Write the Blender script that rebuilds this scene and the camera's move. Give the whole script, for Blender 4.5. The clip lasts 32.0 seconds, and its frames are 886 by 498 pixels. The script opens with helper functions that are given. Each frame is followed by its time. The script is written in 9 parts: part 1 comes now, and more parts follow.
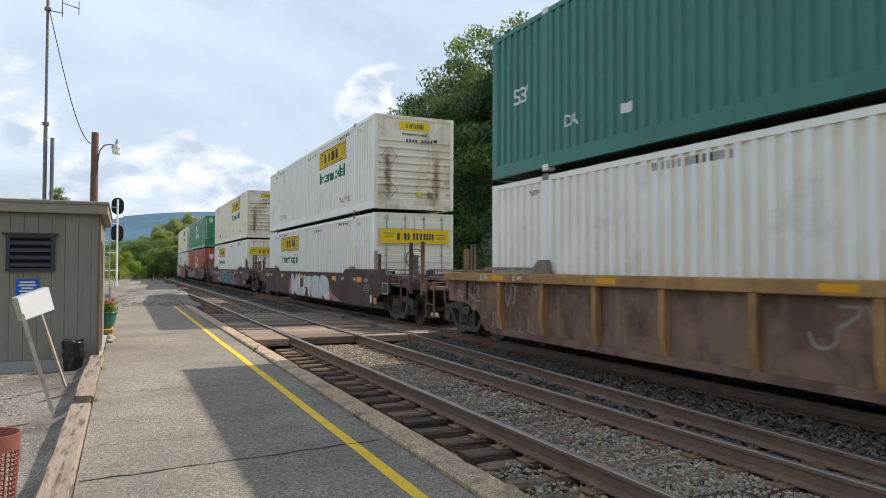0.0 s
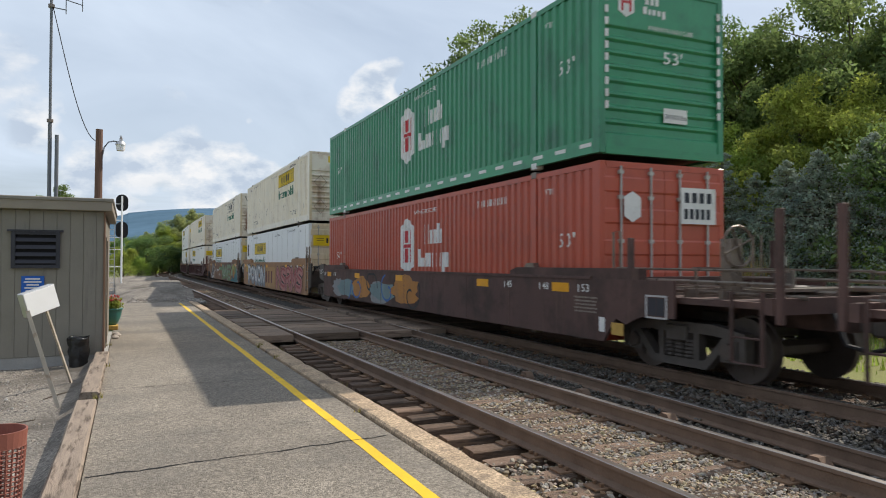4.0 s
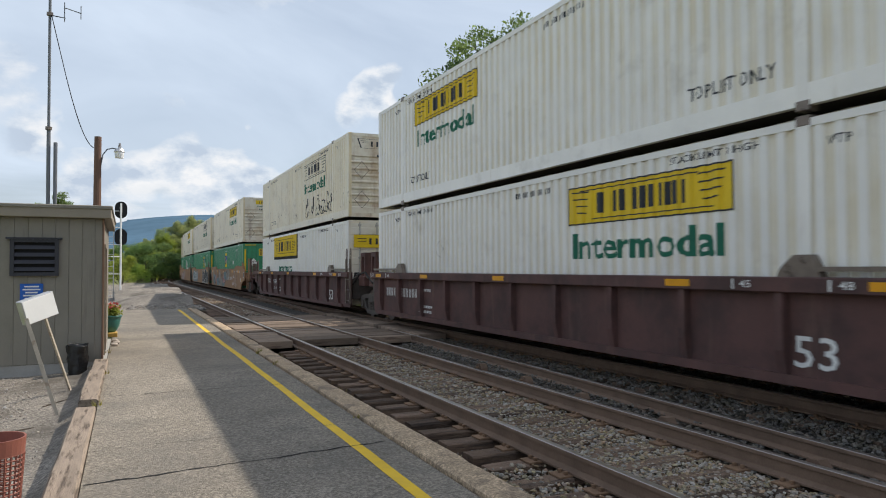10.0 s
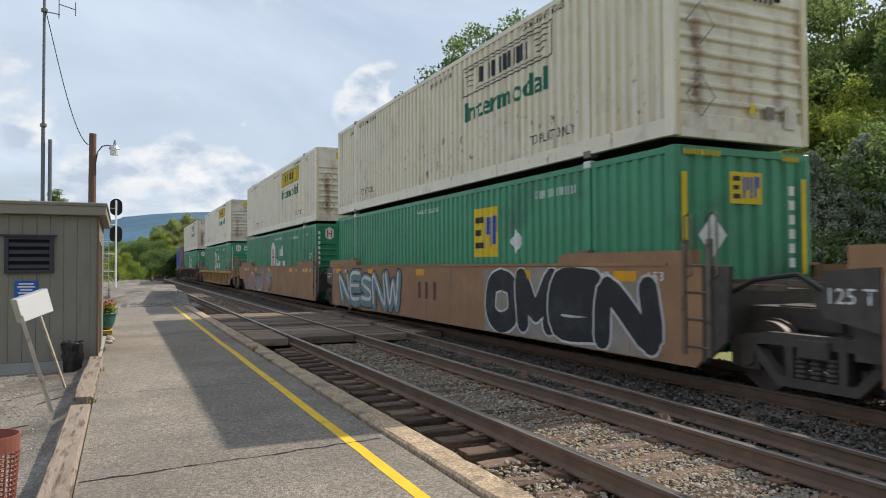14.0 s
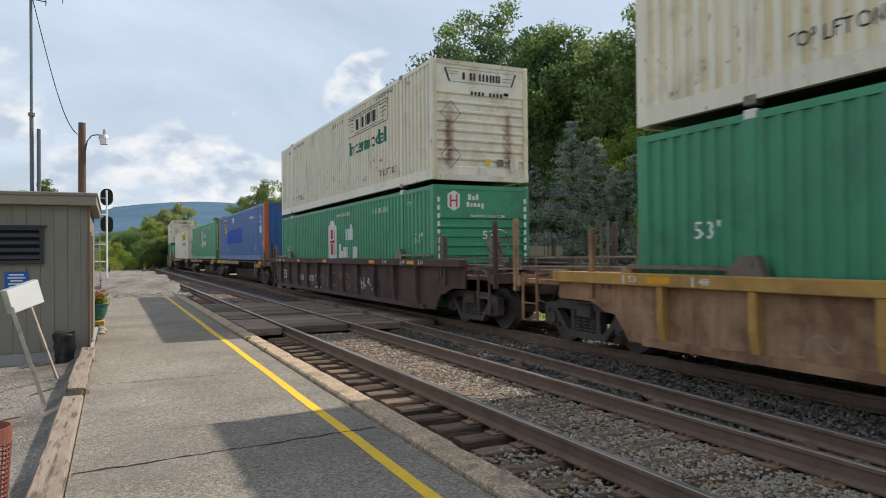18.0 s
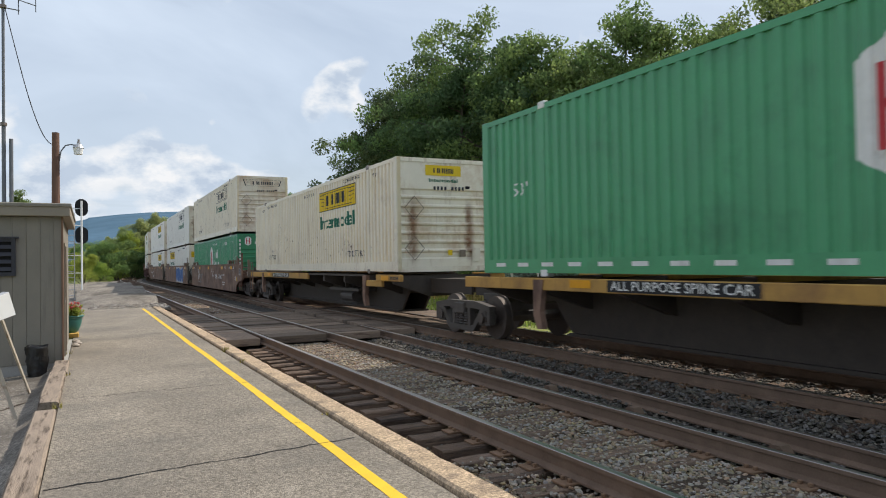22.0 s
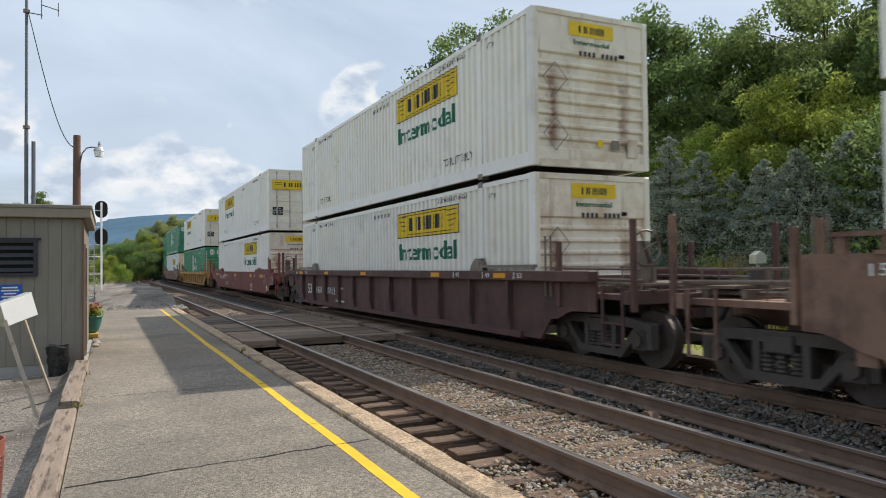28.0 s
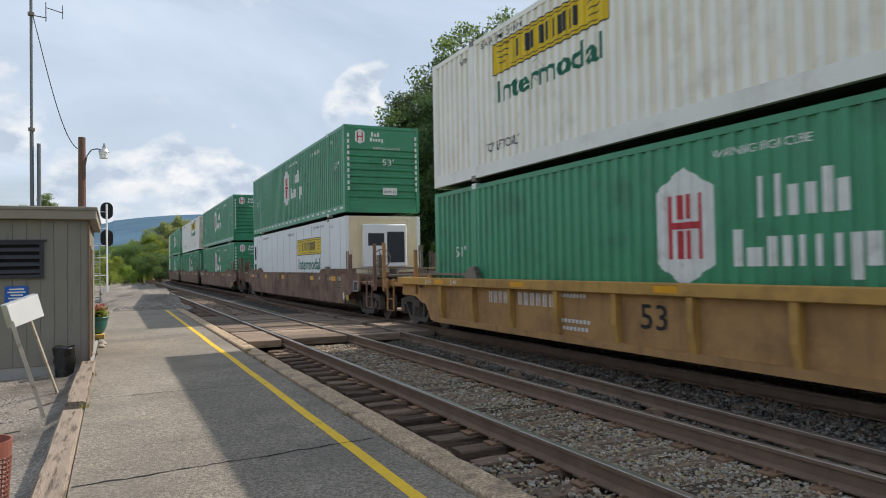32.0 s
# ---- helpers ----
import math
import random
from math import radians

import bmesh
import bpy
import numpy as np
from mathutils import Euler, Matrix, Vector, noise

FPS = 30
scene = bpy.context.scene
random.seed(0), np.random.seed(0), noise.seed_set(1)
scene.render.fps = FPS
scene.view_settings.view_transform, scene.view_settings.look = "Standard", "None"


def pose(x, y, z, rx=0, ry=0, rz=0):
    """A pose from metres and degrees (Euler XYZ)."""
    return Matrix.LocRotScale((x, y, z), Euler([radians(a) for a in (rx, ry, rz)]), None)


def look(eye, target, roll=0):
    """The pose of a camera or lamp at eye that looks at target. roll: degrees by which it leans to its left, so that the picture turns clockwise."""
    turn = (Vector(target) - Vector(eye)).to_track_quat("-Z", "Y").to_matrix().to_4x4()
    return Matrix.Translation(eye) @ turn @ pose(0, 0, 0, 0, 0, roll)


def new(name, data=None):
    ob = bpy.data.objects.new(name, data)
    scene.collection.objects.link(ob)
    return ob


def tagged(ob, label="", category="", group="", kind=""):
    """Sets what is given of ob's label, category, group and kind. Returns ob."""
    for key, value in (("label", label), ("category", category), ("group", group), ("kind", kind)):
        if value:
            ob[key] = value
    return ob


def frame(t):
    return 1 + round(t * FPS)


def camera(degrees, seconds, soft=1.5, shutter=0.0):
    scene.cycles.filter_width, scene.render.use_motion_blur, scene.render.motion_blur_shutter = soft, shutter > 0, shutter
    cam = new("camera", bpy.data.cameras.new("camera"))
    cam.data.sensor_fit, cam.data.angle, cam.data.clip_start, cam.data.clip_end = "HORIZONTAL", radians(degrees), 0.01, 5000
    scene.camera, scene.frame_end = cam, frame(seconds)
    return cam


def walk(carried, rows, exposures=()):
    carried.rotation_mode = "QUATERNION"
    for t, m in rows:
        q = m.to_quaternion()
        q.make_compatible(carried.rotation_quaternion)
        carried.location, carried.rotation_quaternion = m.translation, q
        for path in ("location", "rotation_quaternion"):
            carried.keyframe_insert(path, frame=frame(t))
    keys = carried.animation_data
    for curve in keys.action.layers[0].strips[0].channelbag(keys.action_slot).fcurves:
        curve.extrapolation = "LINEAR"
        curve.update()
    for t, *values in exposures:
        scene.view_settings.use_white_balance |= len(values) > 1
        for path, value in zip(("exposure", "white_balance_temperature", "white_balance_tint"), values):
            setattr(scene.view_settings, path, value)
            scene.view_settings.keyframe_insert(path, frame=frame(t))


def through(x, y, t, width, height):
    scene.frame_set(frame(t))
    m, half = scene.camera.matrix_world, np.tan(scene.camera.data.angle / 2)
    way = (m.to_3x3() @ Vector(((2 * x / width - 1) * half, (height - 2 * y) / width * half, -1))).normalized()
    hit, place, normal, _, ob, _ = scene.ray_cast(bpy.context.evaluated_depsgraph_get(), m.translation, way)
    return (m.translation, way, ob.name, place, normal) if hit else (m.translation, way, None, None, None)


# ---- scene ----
cam = camera(64.4, 32.0, soft=1.0, shutter=0.12)
EYE = Vector((0, 0, 1.6))


def aimed(turn, tilt, lean, dx, dy):
    """The eye's pose, turned to the right of the track, tilted up and leaning, in degrees."""
    a, b = radians(turn), radians(tilt)
    eye = EYE + Vector((dx, dy, 0))
    return look(eye, eye + 10 * Vector((math.sin(a) * math.cos(b), math.cos(a) * math.cos(b), math.sin(b))), lean)


walk(cam, [(t, aimed(a, b, c, dx, dy)) for t, a, b, c, dx, dy in [
    (0, 24.48, 1.48, 0.22, -0.008, 0.002), (0.5, 24.46, 1.48, 0.38, -0.010, 0.022), (1, 24.39, 1.51, 0.26, -0.012, 0.003), (1.5, 24.29, 1.50, 0.24, -0.013, -0.000),
    (2, 24.36, 1.44, 0.25, -0.018, 0.008), (2.5, 24.17, 1.33, 0.22, -0.020, 0.008), (3, 24.17, 1.16, 0.11, -0.018, 0.007), (3.5, 24.17, 1.16, 0.12, -0.011, 0.014),
    (5.5, 24.19, 1.13, 0.05, -0.011, 0.014), (6, 24.10, 1.13, 0.04, -0.008, 0.018), (6.5, 24.19, 1.11, 0.46, -0.020, 0.053), (7, 24.14, 1.37, -0.25, -0.033, 0.098),
    (7.5, 24.41, 1.52, 0.23, -0.012, 0.023), (8, 24.21, 1.29, 0.04, 0.013, -0.024), (8.5, 24.10, 1.35, -0.16, 0.020, -0.020), (9, 24.11, 1.47, -0.22, 0.015, -0.001),
    (9.5, 24.12, 1.56, -0.24, 0.007, -0.002), (10, 24.23, 1.57, -0.24, -0.004, 0.000), (10.5, 24.55, 1.46, -0.59, -0.002, 0.007), (11, 24.68, 1.44, -0.24, -0.003, 0.005),
    (11.5, 24.65, 1.37, -0.11, 0.001, 0.006), (12, 24.67, 1.29, -0.04, 0.002, 0.009), (12.5, 24.59, 1.33, -0.06, 0.005, 0.007), (13, 24.60, 1.40, 0.00, -0.000, -0.000),
    (13.5, 24.58, 1.39, -0.00, -0.002, -0.010), (14, 24.55, 1.36, -0.22, -0.001, -0.014), (14.5, 24.44, 1.14, -0.23, -0.003, -0.015), (16.5, 24.55, 0.63, -0.36, -0.000, 0.001),
    (17, 24.54, 0.65, -0.46, -0.000, -0.009), (17.5, 24.86, 0.52, -0.77, 0.001, 0.007), (18, 25.13, 0.41, -0.55, 0.003, 0.016), (18.5, 25.15, 0.44, -0.59, 0.007, 0.005),
    (19, 25.31, 0.63, -0.22, 0.002, 0.002), (19.5, 25.39, 0.75, 0.11, -0.000, 0.004), (20, 25.64, 0.88, 0.06, -0.003, 0.007), (20.5, 25.89, 0.87, -0.14, 0.003, 0.006),
    (21, 26.31, 0.84, -0.36, 0.002, 0.002), (21.5, 26.60, 0.88, -0.73, 0.017, 0.007), (22, 26.76, 1.09, -0.99, 0.022, 0.018), (22.5, 26.85, 1.25, -0.97, 0.021, 0.011),
    (23, 26.91, 1.40, -0.93, 0.014, -0.001), (23.5, 26.96, 1.54, -0.92, 0.019, 0.006), (24, 26.89, 1.56, -0.70, 0.019, 0.011), (24.5, 26.74, 1.60, -0.63, 0.015, 0.003),
    (25, 26.69, 1.63, -0.48, 0.009, 0.001), (25.5, 26.57, 1.65, -0.36, 0.008, -0.005), (27.5, 25.45, 1.42, -0.66, 0.005, -0.016), (28, 25.51, 1.35, -0.69, 0.004, -0.005),
    (28.5, 25.55, 1.26, -0.70, 0.000, -0.005), (29, 25.56, 1.18, -0.74, 0.003, -0.004), (29.5, 25.48, 1.20, -0.56, 0.008, -0.003), (30, 25.27, 1.23, -0.53, 0.004, -0.015),
    (30.5, 25.17, 1.25, -0.68, 0.008, -0.009), (31, 25.15, 1.36, -0.68, 0.005, -0.015), (31.5, 25.17, 1.30, -0.74, -0.001, -0.020), (32, 25.13, 1.28, -1.05, 0.010, -0.037),
]], exposures=[(0.0, 0.29), (0.6, 0.23), (1.2, 0.17), (2.0, 0.1), (32.0, 0.1)])

# ---- world and sun ----
SUN_TURN, SUN_HEIGHT = radians(82), radians(46)
world = bpy.data.worlds.new("sky")
scene.world = world
world.use_nodes = True
nt = world.node_tree
nt.nodes.clear()


def node(tree, kind, **values):
    n = tree.nodes.new(kind)
    for key, value in values.items():
        n.inputs[key.replace("_", " ")].default_value = value
    return n


def math_node(tree, op, a, b=None, clamp=False):
    n = tree.nodes.new("ShaderNodeMath")
    n.operation, n.use_clamp = op, clamp
    for i, v in enumerate((a, b)):
        if v is None:
            continue
        if isinstance(v, (int, float)):
            n.inputs[i].default_value = v
        else:
            tree.links.new(v, n.inputs[i])
    return n.outputs[0]


def blend(tree, fac, a, b, mode="MIX"):
    n = tree.nodes.new("ShaderNodeMix")
    n.data_type, n.blend_type = "RGBA", mode
    for i, v in ((0, fac), (6, a), (7, b)):
        if isinstance(v, (int, float)):
            n.inputs[i].default_value = v
        elif isinstance(v, tuple):
            n.inputs[i].default_value = (*v, 1)
        else:
            tree.links.new(v, n.inputs[i])
    return n.outputs[2]


def ramp(tree, fac, stops):
    n = tree.nodes.new("ShaderNodeValToRGB")
    while len(n.color_ramp.elements) < len(stops):
        n.color_ramp.elements.new(0.5)
    for e, (p, c) in zip(n.color_ramp.elements, stops):
        e.position = p
        e.color = (*c, 1) if isinstance(c, tuple) else (c, c, c, 1)
    tree.links.new(fac, n.inputs[0])
    return n.outputs[0]


sky = nt.nodes.new("ShaderNodeTexSky")
sky.sky_type, sky.sun_disc = "NISHITA", False
sky.sun_elevation, sky.sun_rotation = SUN_HEIGHT, SUN_TURN
sky.air_density, sky.dust_density, sky.ozone_density = 1.0, 2.0, 1.0
co = nt.nodes.new("ShaderNodeTexCoord")
sep = nt.nodes.new("ShaderNodeSeparateXYZ")
nt.links.new(co.outputs["Generated"], sep.inputs[0])
up = math_node(nt, "MAXIMUM", sep.outputs[2], 0.0)
# thin high cloud: streaks laid on a flat layer
lift = math_node(nt, "ADD", up, 0.12)
flat = nt.nodes.new("ShaderNodeCombineXYZ")
nt.links.new(math_node(nt, "DIVIDE", sep.outputs[0], lift), flat.inputs[0])
nt.links.new(math_node(nt, "DIVIDE", sep.outputs[1], lift), flat.inputs[1])
veil = node(nt, "ShaderNodeTexNoise", Scale=0.55, Detail=6.0, Roughness=0.55, Distortion=0.8)
nt.links.new(flat.outputs[0], veil.inputs["Vector"])
veil_mask = ramp(nt, veil.outputs[0], [(0.3, 0.35), (0.62, 0.88)])
# heaped cloud: low in the sky
stretch = nt.nodes.new("ShaderNodeVectorMath")
stretch.operation = "MULTIPLY"
stretch.inputs[1].default_value = (1, 1, 1.7)
nt.links.new(co.outputs["Generated"], stretch.inputs[0])
heap = node(nt, "ShaderNodeTexNoise", Scale=5.5, Detail=9.0, Roughness=0.54, Distortion=0.25)
nt.links.new(stretch.outputs[0], heap.inputs["Vector"])
low = ramp(nt, up, [(0.0, 0.20), (0.16, 0.07), (0.32, 0.0), (0.6, -0.1)])
cum = nt.nodes.new("ShaderNodeMath")
cum.operation = "ADD"
nt.links.new(heap.outputs[0], cum.inputs[0])
nt.links.new(low, cum.inputs[1])


def puff(direction, size, weight):
    """A heaped cloud round one direction of the sky."""
    d = nt.nodes.new("ShaderNodeVectorMath")
    d.operation = "DISTANCE"
    nt.links.new(co.outputs["Generated"], d.inputs[0])
    d.inputs[1].default_value = direction
    return ramp(nt, math_node(nt, "DIVIDE", d.outputs["Value"], size), [(0.0, weight), (1.0, 0.0)])


def way(turn, height):
    a, b = radians(turn), radians(height)
    return (math.sin(a) * math.cos(b), math.cos(a) * math.cos(b), math.sin(b))


CLOUDS = ((18.4, 14.6, 0.034, 0.36), (16.6, 12.6, 0.03, 0.3), (19.2, 12.9, 0.026, 0.26), (20.0, 15.6, 0.02, 0.2), (8.6, 11.0, 0.022, 0.24), (9.2, 14.6, 0.026, 0.2), (8.2, 13.0, 0.018, 0.16),
          (4.4, 8.4, 0.05, 0.33), (7.4, 8.2, 0.038, 0.3), (1.6, 7.6, 0.05, 0.3), (5.6, 6.2, 0.06, 0.28), (9.6, 6.0, 0.05, 0.26), (-3.4, 7.0, 0.05, 0.3), (-6.2, 9.0, 0.04, 0.26), (-0.6, 6.2, 0.06, 0.26), (13.0, 5.6, 0.05, 0.2))
total = cum.outputs[0]
for turn, height, size, weight in CLOUDS:
    total = math_node(nt, "ADD", total, puff(way(turn, height), size, weight))
heap_mask = ramp(nt, total, [(0.62, 0.0), (0.70, 0.75), (0.80, 1.0)])
# grey-to-white shading painted into the clouds by noise, greyer where the mask is thicker
shade = node(nt, "ShaderNodeTexNoise", Scale=13.0, Detail=7.0, Roughness=0.58)
nt.links.new(stretch.outputs[0], shade.inputs["Vector"])
thick = math_node(nt, "ADD", shade.outputs[0], math_node(nt, "MULTIPLY", math_node(nt, "SUBTRACT", total, 0.78), -0.22))
heap_color = ramp(nt, thick, [(0.41, (5.4, 6.3, 7.6)), (0.49, (7.1, 7.8, 8.7)), (0.59, (9.3, 9.4, 9.6))])
hazy = blend(nt, veil_mask, sky.outputs[0], (7.5, 8.6, 10.1))
clouded = blend(nt, heap_mask, hazy, heap_color)
bg = node(nt, "ShaderNodeBackground", Strength=0.092)
nt.links.new(clouded, bg.inputs["Color"])
out = nt.nodes.new("ShaderNodeOutputWorld")
nt.links.new(bg.outputs[0], out.inputs[0])

sun_data = bpy.data.lights.new("sun", "SUN")
sun_data.energy, sun_data.angle, sun_data.color = 4.2, radians(0.6), (1.0, 0.93, 0.82)
sun = new("sun", sun_data)
sun.matrix_world = look(100 * Vector(way(82, 46)), (0, 0, 0))

# ---- materials ----
MATS = {}


def surface(name, base, rough=0.75, metal=0.0, var=0.2, scale=4.0, grain=60.0, bump=0.15, depth=0.01, second=None, spots=(0.55, 0.7),
            streak=None, stretch=(1, 1, 1), random_shift=0.0, spec=0.3, coords="Object", islands=0.0, speck=0.0, pits=None, runs=None, flutes=None):
    """A painted, stony, wooden or metal surface: base colour, two scales of variation, stains of a second colour, bump."""
    m = bpy.data.materials.new(name)
    m.use_nodes = True
    t = m.node_tree
    bsdf = t.nodes["Principled BSDF"]
    tc = t.nodes.new("ShaderNodeTexCoord")
    mp = t.nodes.new("ShaderNodeMapping")
    mp.inputs["Scale"].default_value = stretch
    t.links.new(tc.outputs[coords], mp.inputs[0])
    info = t.nodes.new("ShaderNodeObjectInfo")
    offset = t.nodes.new("ShaderNodeVectorMath")
    offset.operation = "SCALE"
    offset.inputs[0].default_value = (37, 61, 23)
    t.links.new(info.outputs["Random"], offset.inputs["Scale"])
    if coords == "Object":
        t.links.new(offset.outputs[0], mp.inputs["Location"])
    big = node(t, "ShaderNodeTexNoise", Scale=scale, Detail=5.0, Roughness=0.6)
    fine = node(t, "ShaderNodeTexNoise", Scale=grain, Detail=4.0, Roughness=0.65)
    for n in (big, fine):
        t.links.new(mp.outputs[0], n.inputs["Vector"])
    dark = tuple(c * (1 - var) for c in base)
    light = tuple(min(c * (1 + var), 0.95) for c in base)
    color = ramp(t, big.outputs[0], [(0.3, dark), (0.7, light)])
    color = blend(t, 0.5 * min(var * 2, 1), color, ramp(t, fine.outputs[0], [(0.3, tuple(c * 0.62 for c in base)), (0.7, tuple(min(c * 1.35, 0.95) for c in base))]))
    if speck:
        dots = node(t, "ShaderNodeTexNoise", Scale=grain * 0.62, Detail=3.0, Roughness=0.8)
        t.links.new(mp.outputs[0], dots.inputs["Vector"])
        color = blend(t, speck, color, blend(t, 1.0, color, ramp(t, dots.outputs[0], [(0.36, 0.35), (0.5, 0.95), (0.64, 1.75)]), "MULTIPLY"))
    if second:
        spot = node(t, "ShaderNodeTexNoise", Scale=scale * 0.8, Detail=8.0, Roughness=0.68)
        moved = t.nodes.new("ShaderNodeVectorMath")
        moved.inputs[1].default_value = (9, 4, 7)
        t.links.new(mp.outputs[0], moved.inputs[0])
        t.links.new(moved.outputs[0], spot.inputs["Vector"])
        color = blend(t, ramp(t, spot.outputs[0], [(spots[0], 0.0), (spots[1], 0.9)]), color, second)
    if streak:
        st = t.nodes.new("ShaderNodeMapping")
        st.inputs["Scale"].default_value = (2.4, 2.4, 0.22)
        t.links.new(tc.outputs[coords], st.inputs[0])
        t.links.new(offset.outputs[0], st.inputs["Location"])
        run = node(t, "ShaderNodeTexNoise", Scale=1.6, Detail=6.0, Roughness=0.72)
        t.links.new(st.outputs[0], run.inputs["Vector"])
        color = blend(t, ramp(t, run.outputs[0], [(streak[1], 0.0), (streak[1] + 0.17, streak[2])]), color, streak[0])
    if pits:
        pm = t.nodes.new("ShaderNodeMapping")
        pm.inputs["Scale"].default_value = (2.2, 2.2, 1.1)
        t.links.new(tc.outputs[coords], pm.inputs[0])
        t.links.new(offset.outputs[0], pm.inputs["Location"])
        pit = node(t, "ShaderNodeTexNoise", Scale=2.6, Detail=7.0, Roughness=0.75)
        t.links.new(pm.outputs[0], pit.inputs["Vector"])
        pz = t.nodes.new("ShaderNodeSeparateXYZ")
        t.links.new(tc.outputs[coords], pz.inputs[0])
        lower = ramp(t, math_node(t, "DIVIDE", pz.outputs[2], 3.0), [(0.1, 0.6), (0.2, 1.0), (0.36, 0.9), (0.48, 0.0)])
        color = blend(t, math_node(t, "MULTIPLY", lower, ramp(t, pit.outputs[0], [(pits[1], 0.0), (pits[1] + 0.04, 0.95)])), color, pits[0])
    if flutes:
        # light and shade of the fluting put into colour: recessed faces yellower and darker
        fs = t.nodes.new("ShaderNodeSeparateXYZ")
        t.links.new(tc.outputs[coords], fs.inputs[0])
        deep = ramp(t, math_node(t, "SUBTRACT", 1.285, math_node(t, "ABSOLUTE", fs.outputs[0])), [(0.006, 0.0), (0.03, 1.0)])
        uneven = node(t, "ShaderNodeTexNoise", Scale=0.9, Detail=4.0, Roughness=0.6)
        t.links.new(mp.outputs[0], uneven.inputs["Vector"])
        color = blend(t, math_node(t, "MULTIPLY", deep, ramp(t, uneven.outputs[0], [(0.3, 0.25), (0.62, 1.0)])), color, blend(t, 1.0, color, flutes, "MULTIPLY"))
    if runs:
        # rust that has run down from the ribs at two places across an end, more on some than on others
        sx = t.nodes.new("ShaderNodeSeparateXYZ")
        t.links.new(tc.outputs[coords], sx.inputs[0])
        wide = node(t, "ShaderNodeTexNoise", Scale=5.0, Detail=5.0, Roughness=0.7)
        t.links.new(mp.outputs[0], wide.inputs["Vector"])
        wavy = math_node(t, "MULTIPLY", math_node(t, "SUBTRACT", wide.outputs[0], 0.5), 0.28)
        for k, x in enumerate(runs[1]):
            off = math_node(t, "ABSOLUTE", math_node(t, "ADD", math_node(t, "SUBTRACT", sx.outputs[0], x), wavy))
            band = ramp(t, off, [(0.03, 1.0), (0.16, 0.0)])
            tall = ramp(t, math_node(t, "DIVIDE", sx.outputs[2], 3.0), [(0.08, 0.1), (0.2, 1.0), (0.52, 0.85), (0.64, 0.0)])
            some = ramp(t, math_node(t, "FRACT", math_node(t, "MULTIPLY", info.outputs["Random"], 7.0 + 6.0 * k)), [(0.05, 0.25), (0.5, 1.0)])
            patchy = ramp(t, wide.outputs[0], [(0.32, 0.4), (0.56, 1.0)])
            amount = math_node(t, "MULTIPLY", math_node(t, "MULTIPLY", band, tall), math_node(t, "MULTIPLY", some, patchy))
            color = blend(t, amount, color, runs[0])
    if random_shift:
        hsv = t.nodes.new("ShaderNodeHueSaturation")
        t.links.new(color, hsv.inputs["Color"])
        pick = info.outputs["Random"]
        if islands:
            geo = t.nodes.new("ShaderNodeNewGeometry")
            pick = geo.outputs["Random Per Island"]
            t.links.new(math_node(t, "ADD", math_node(t, "MULTIPLY", math_node(t, "FRACT", math_node(t, "MULTIPLY", pick, 37.0)), 0.05), 0.475), hsv.inputs["Hue"])
            t.links.new(math_node(t, "ADD", math_node(t, "MULTIPLY", math_node(t, "FRACT", math_node(t, "MULTIPLY", pick, 91.0)), 1.3), 0.45), hsv.inputs["Saturation"])
        t.links.new(math_node(t, "ADD", math_node(t, "MULTIPLY", pick, 2 * random_shift), 1 - random_shift), hsv.inputs["Value"])
        color = hsv.outputs[0]
    t.links.new(color, bsdf.inputs["Base Color"])
    t.links.new(ramp(t, big.outputs[0], [(0.3, max(rough - 0.08, 0.05)), (0.7, min(rough + 0.1, 1.0))]), bsdf.inputs["Roughness"])
    bsdf.inputs["Metallic"].default_value = metal
    bsdf.inputs["Specular IOR Level"].default_value = spec
    if bump:
        b = node(t, "ShaderNodeBump", Strength=bump, Distance=depth)
        t.links.new(fine.outputs[0], b.inputs["Height"])
        t.links.new(b.outputs[0], bsdf.inputs["Normal"])
    MATS[name] = m
    return m


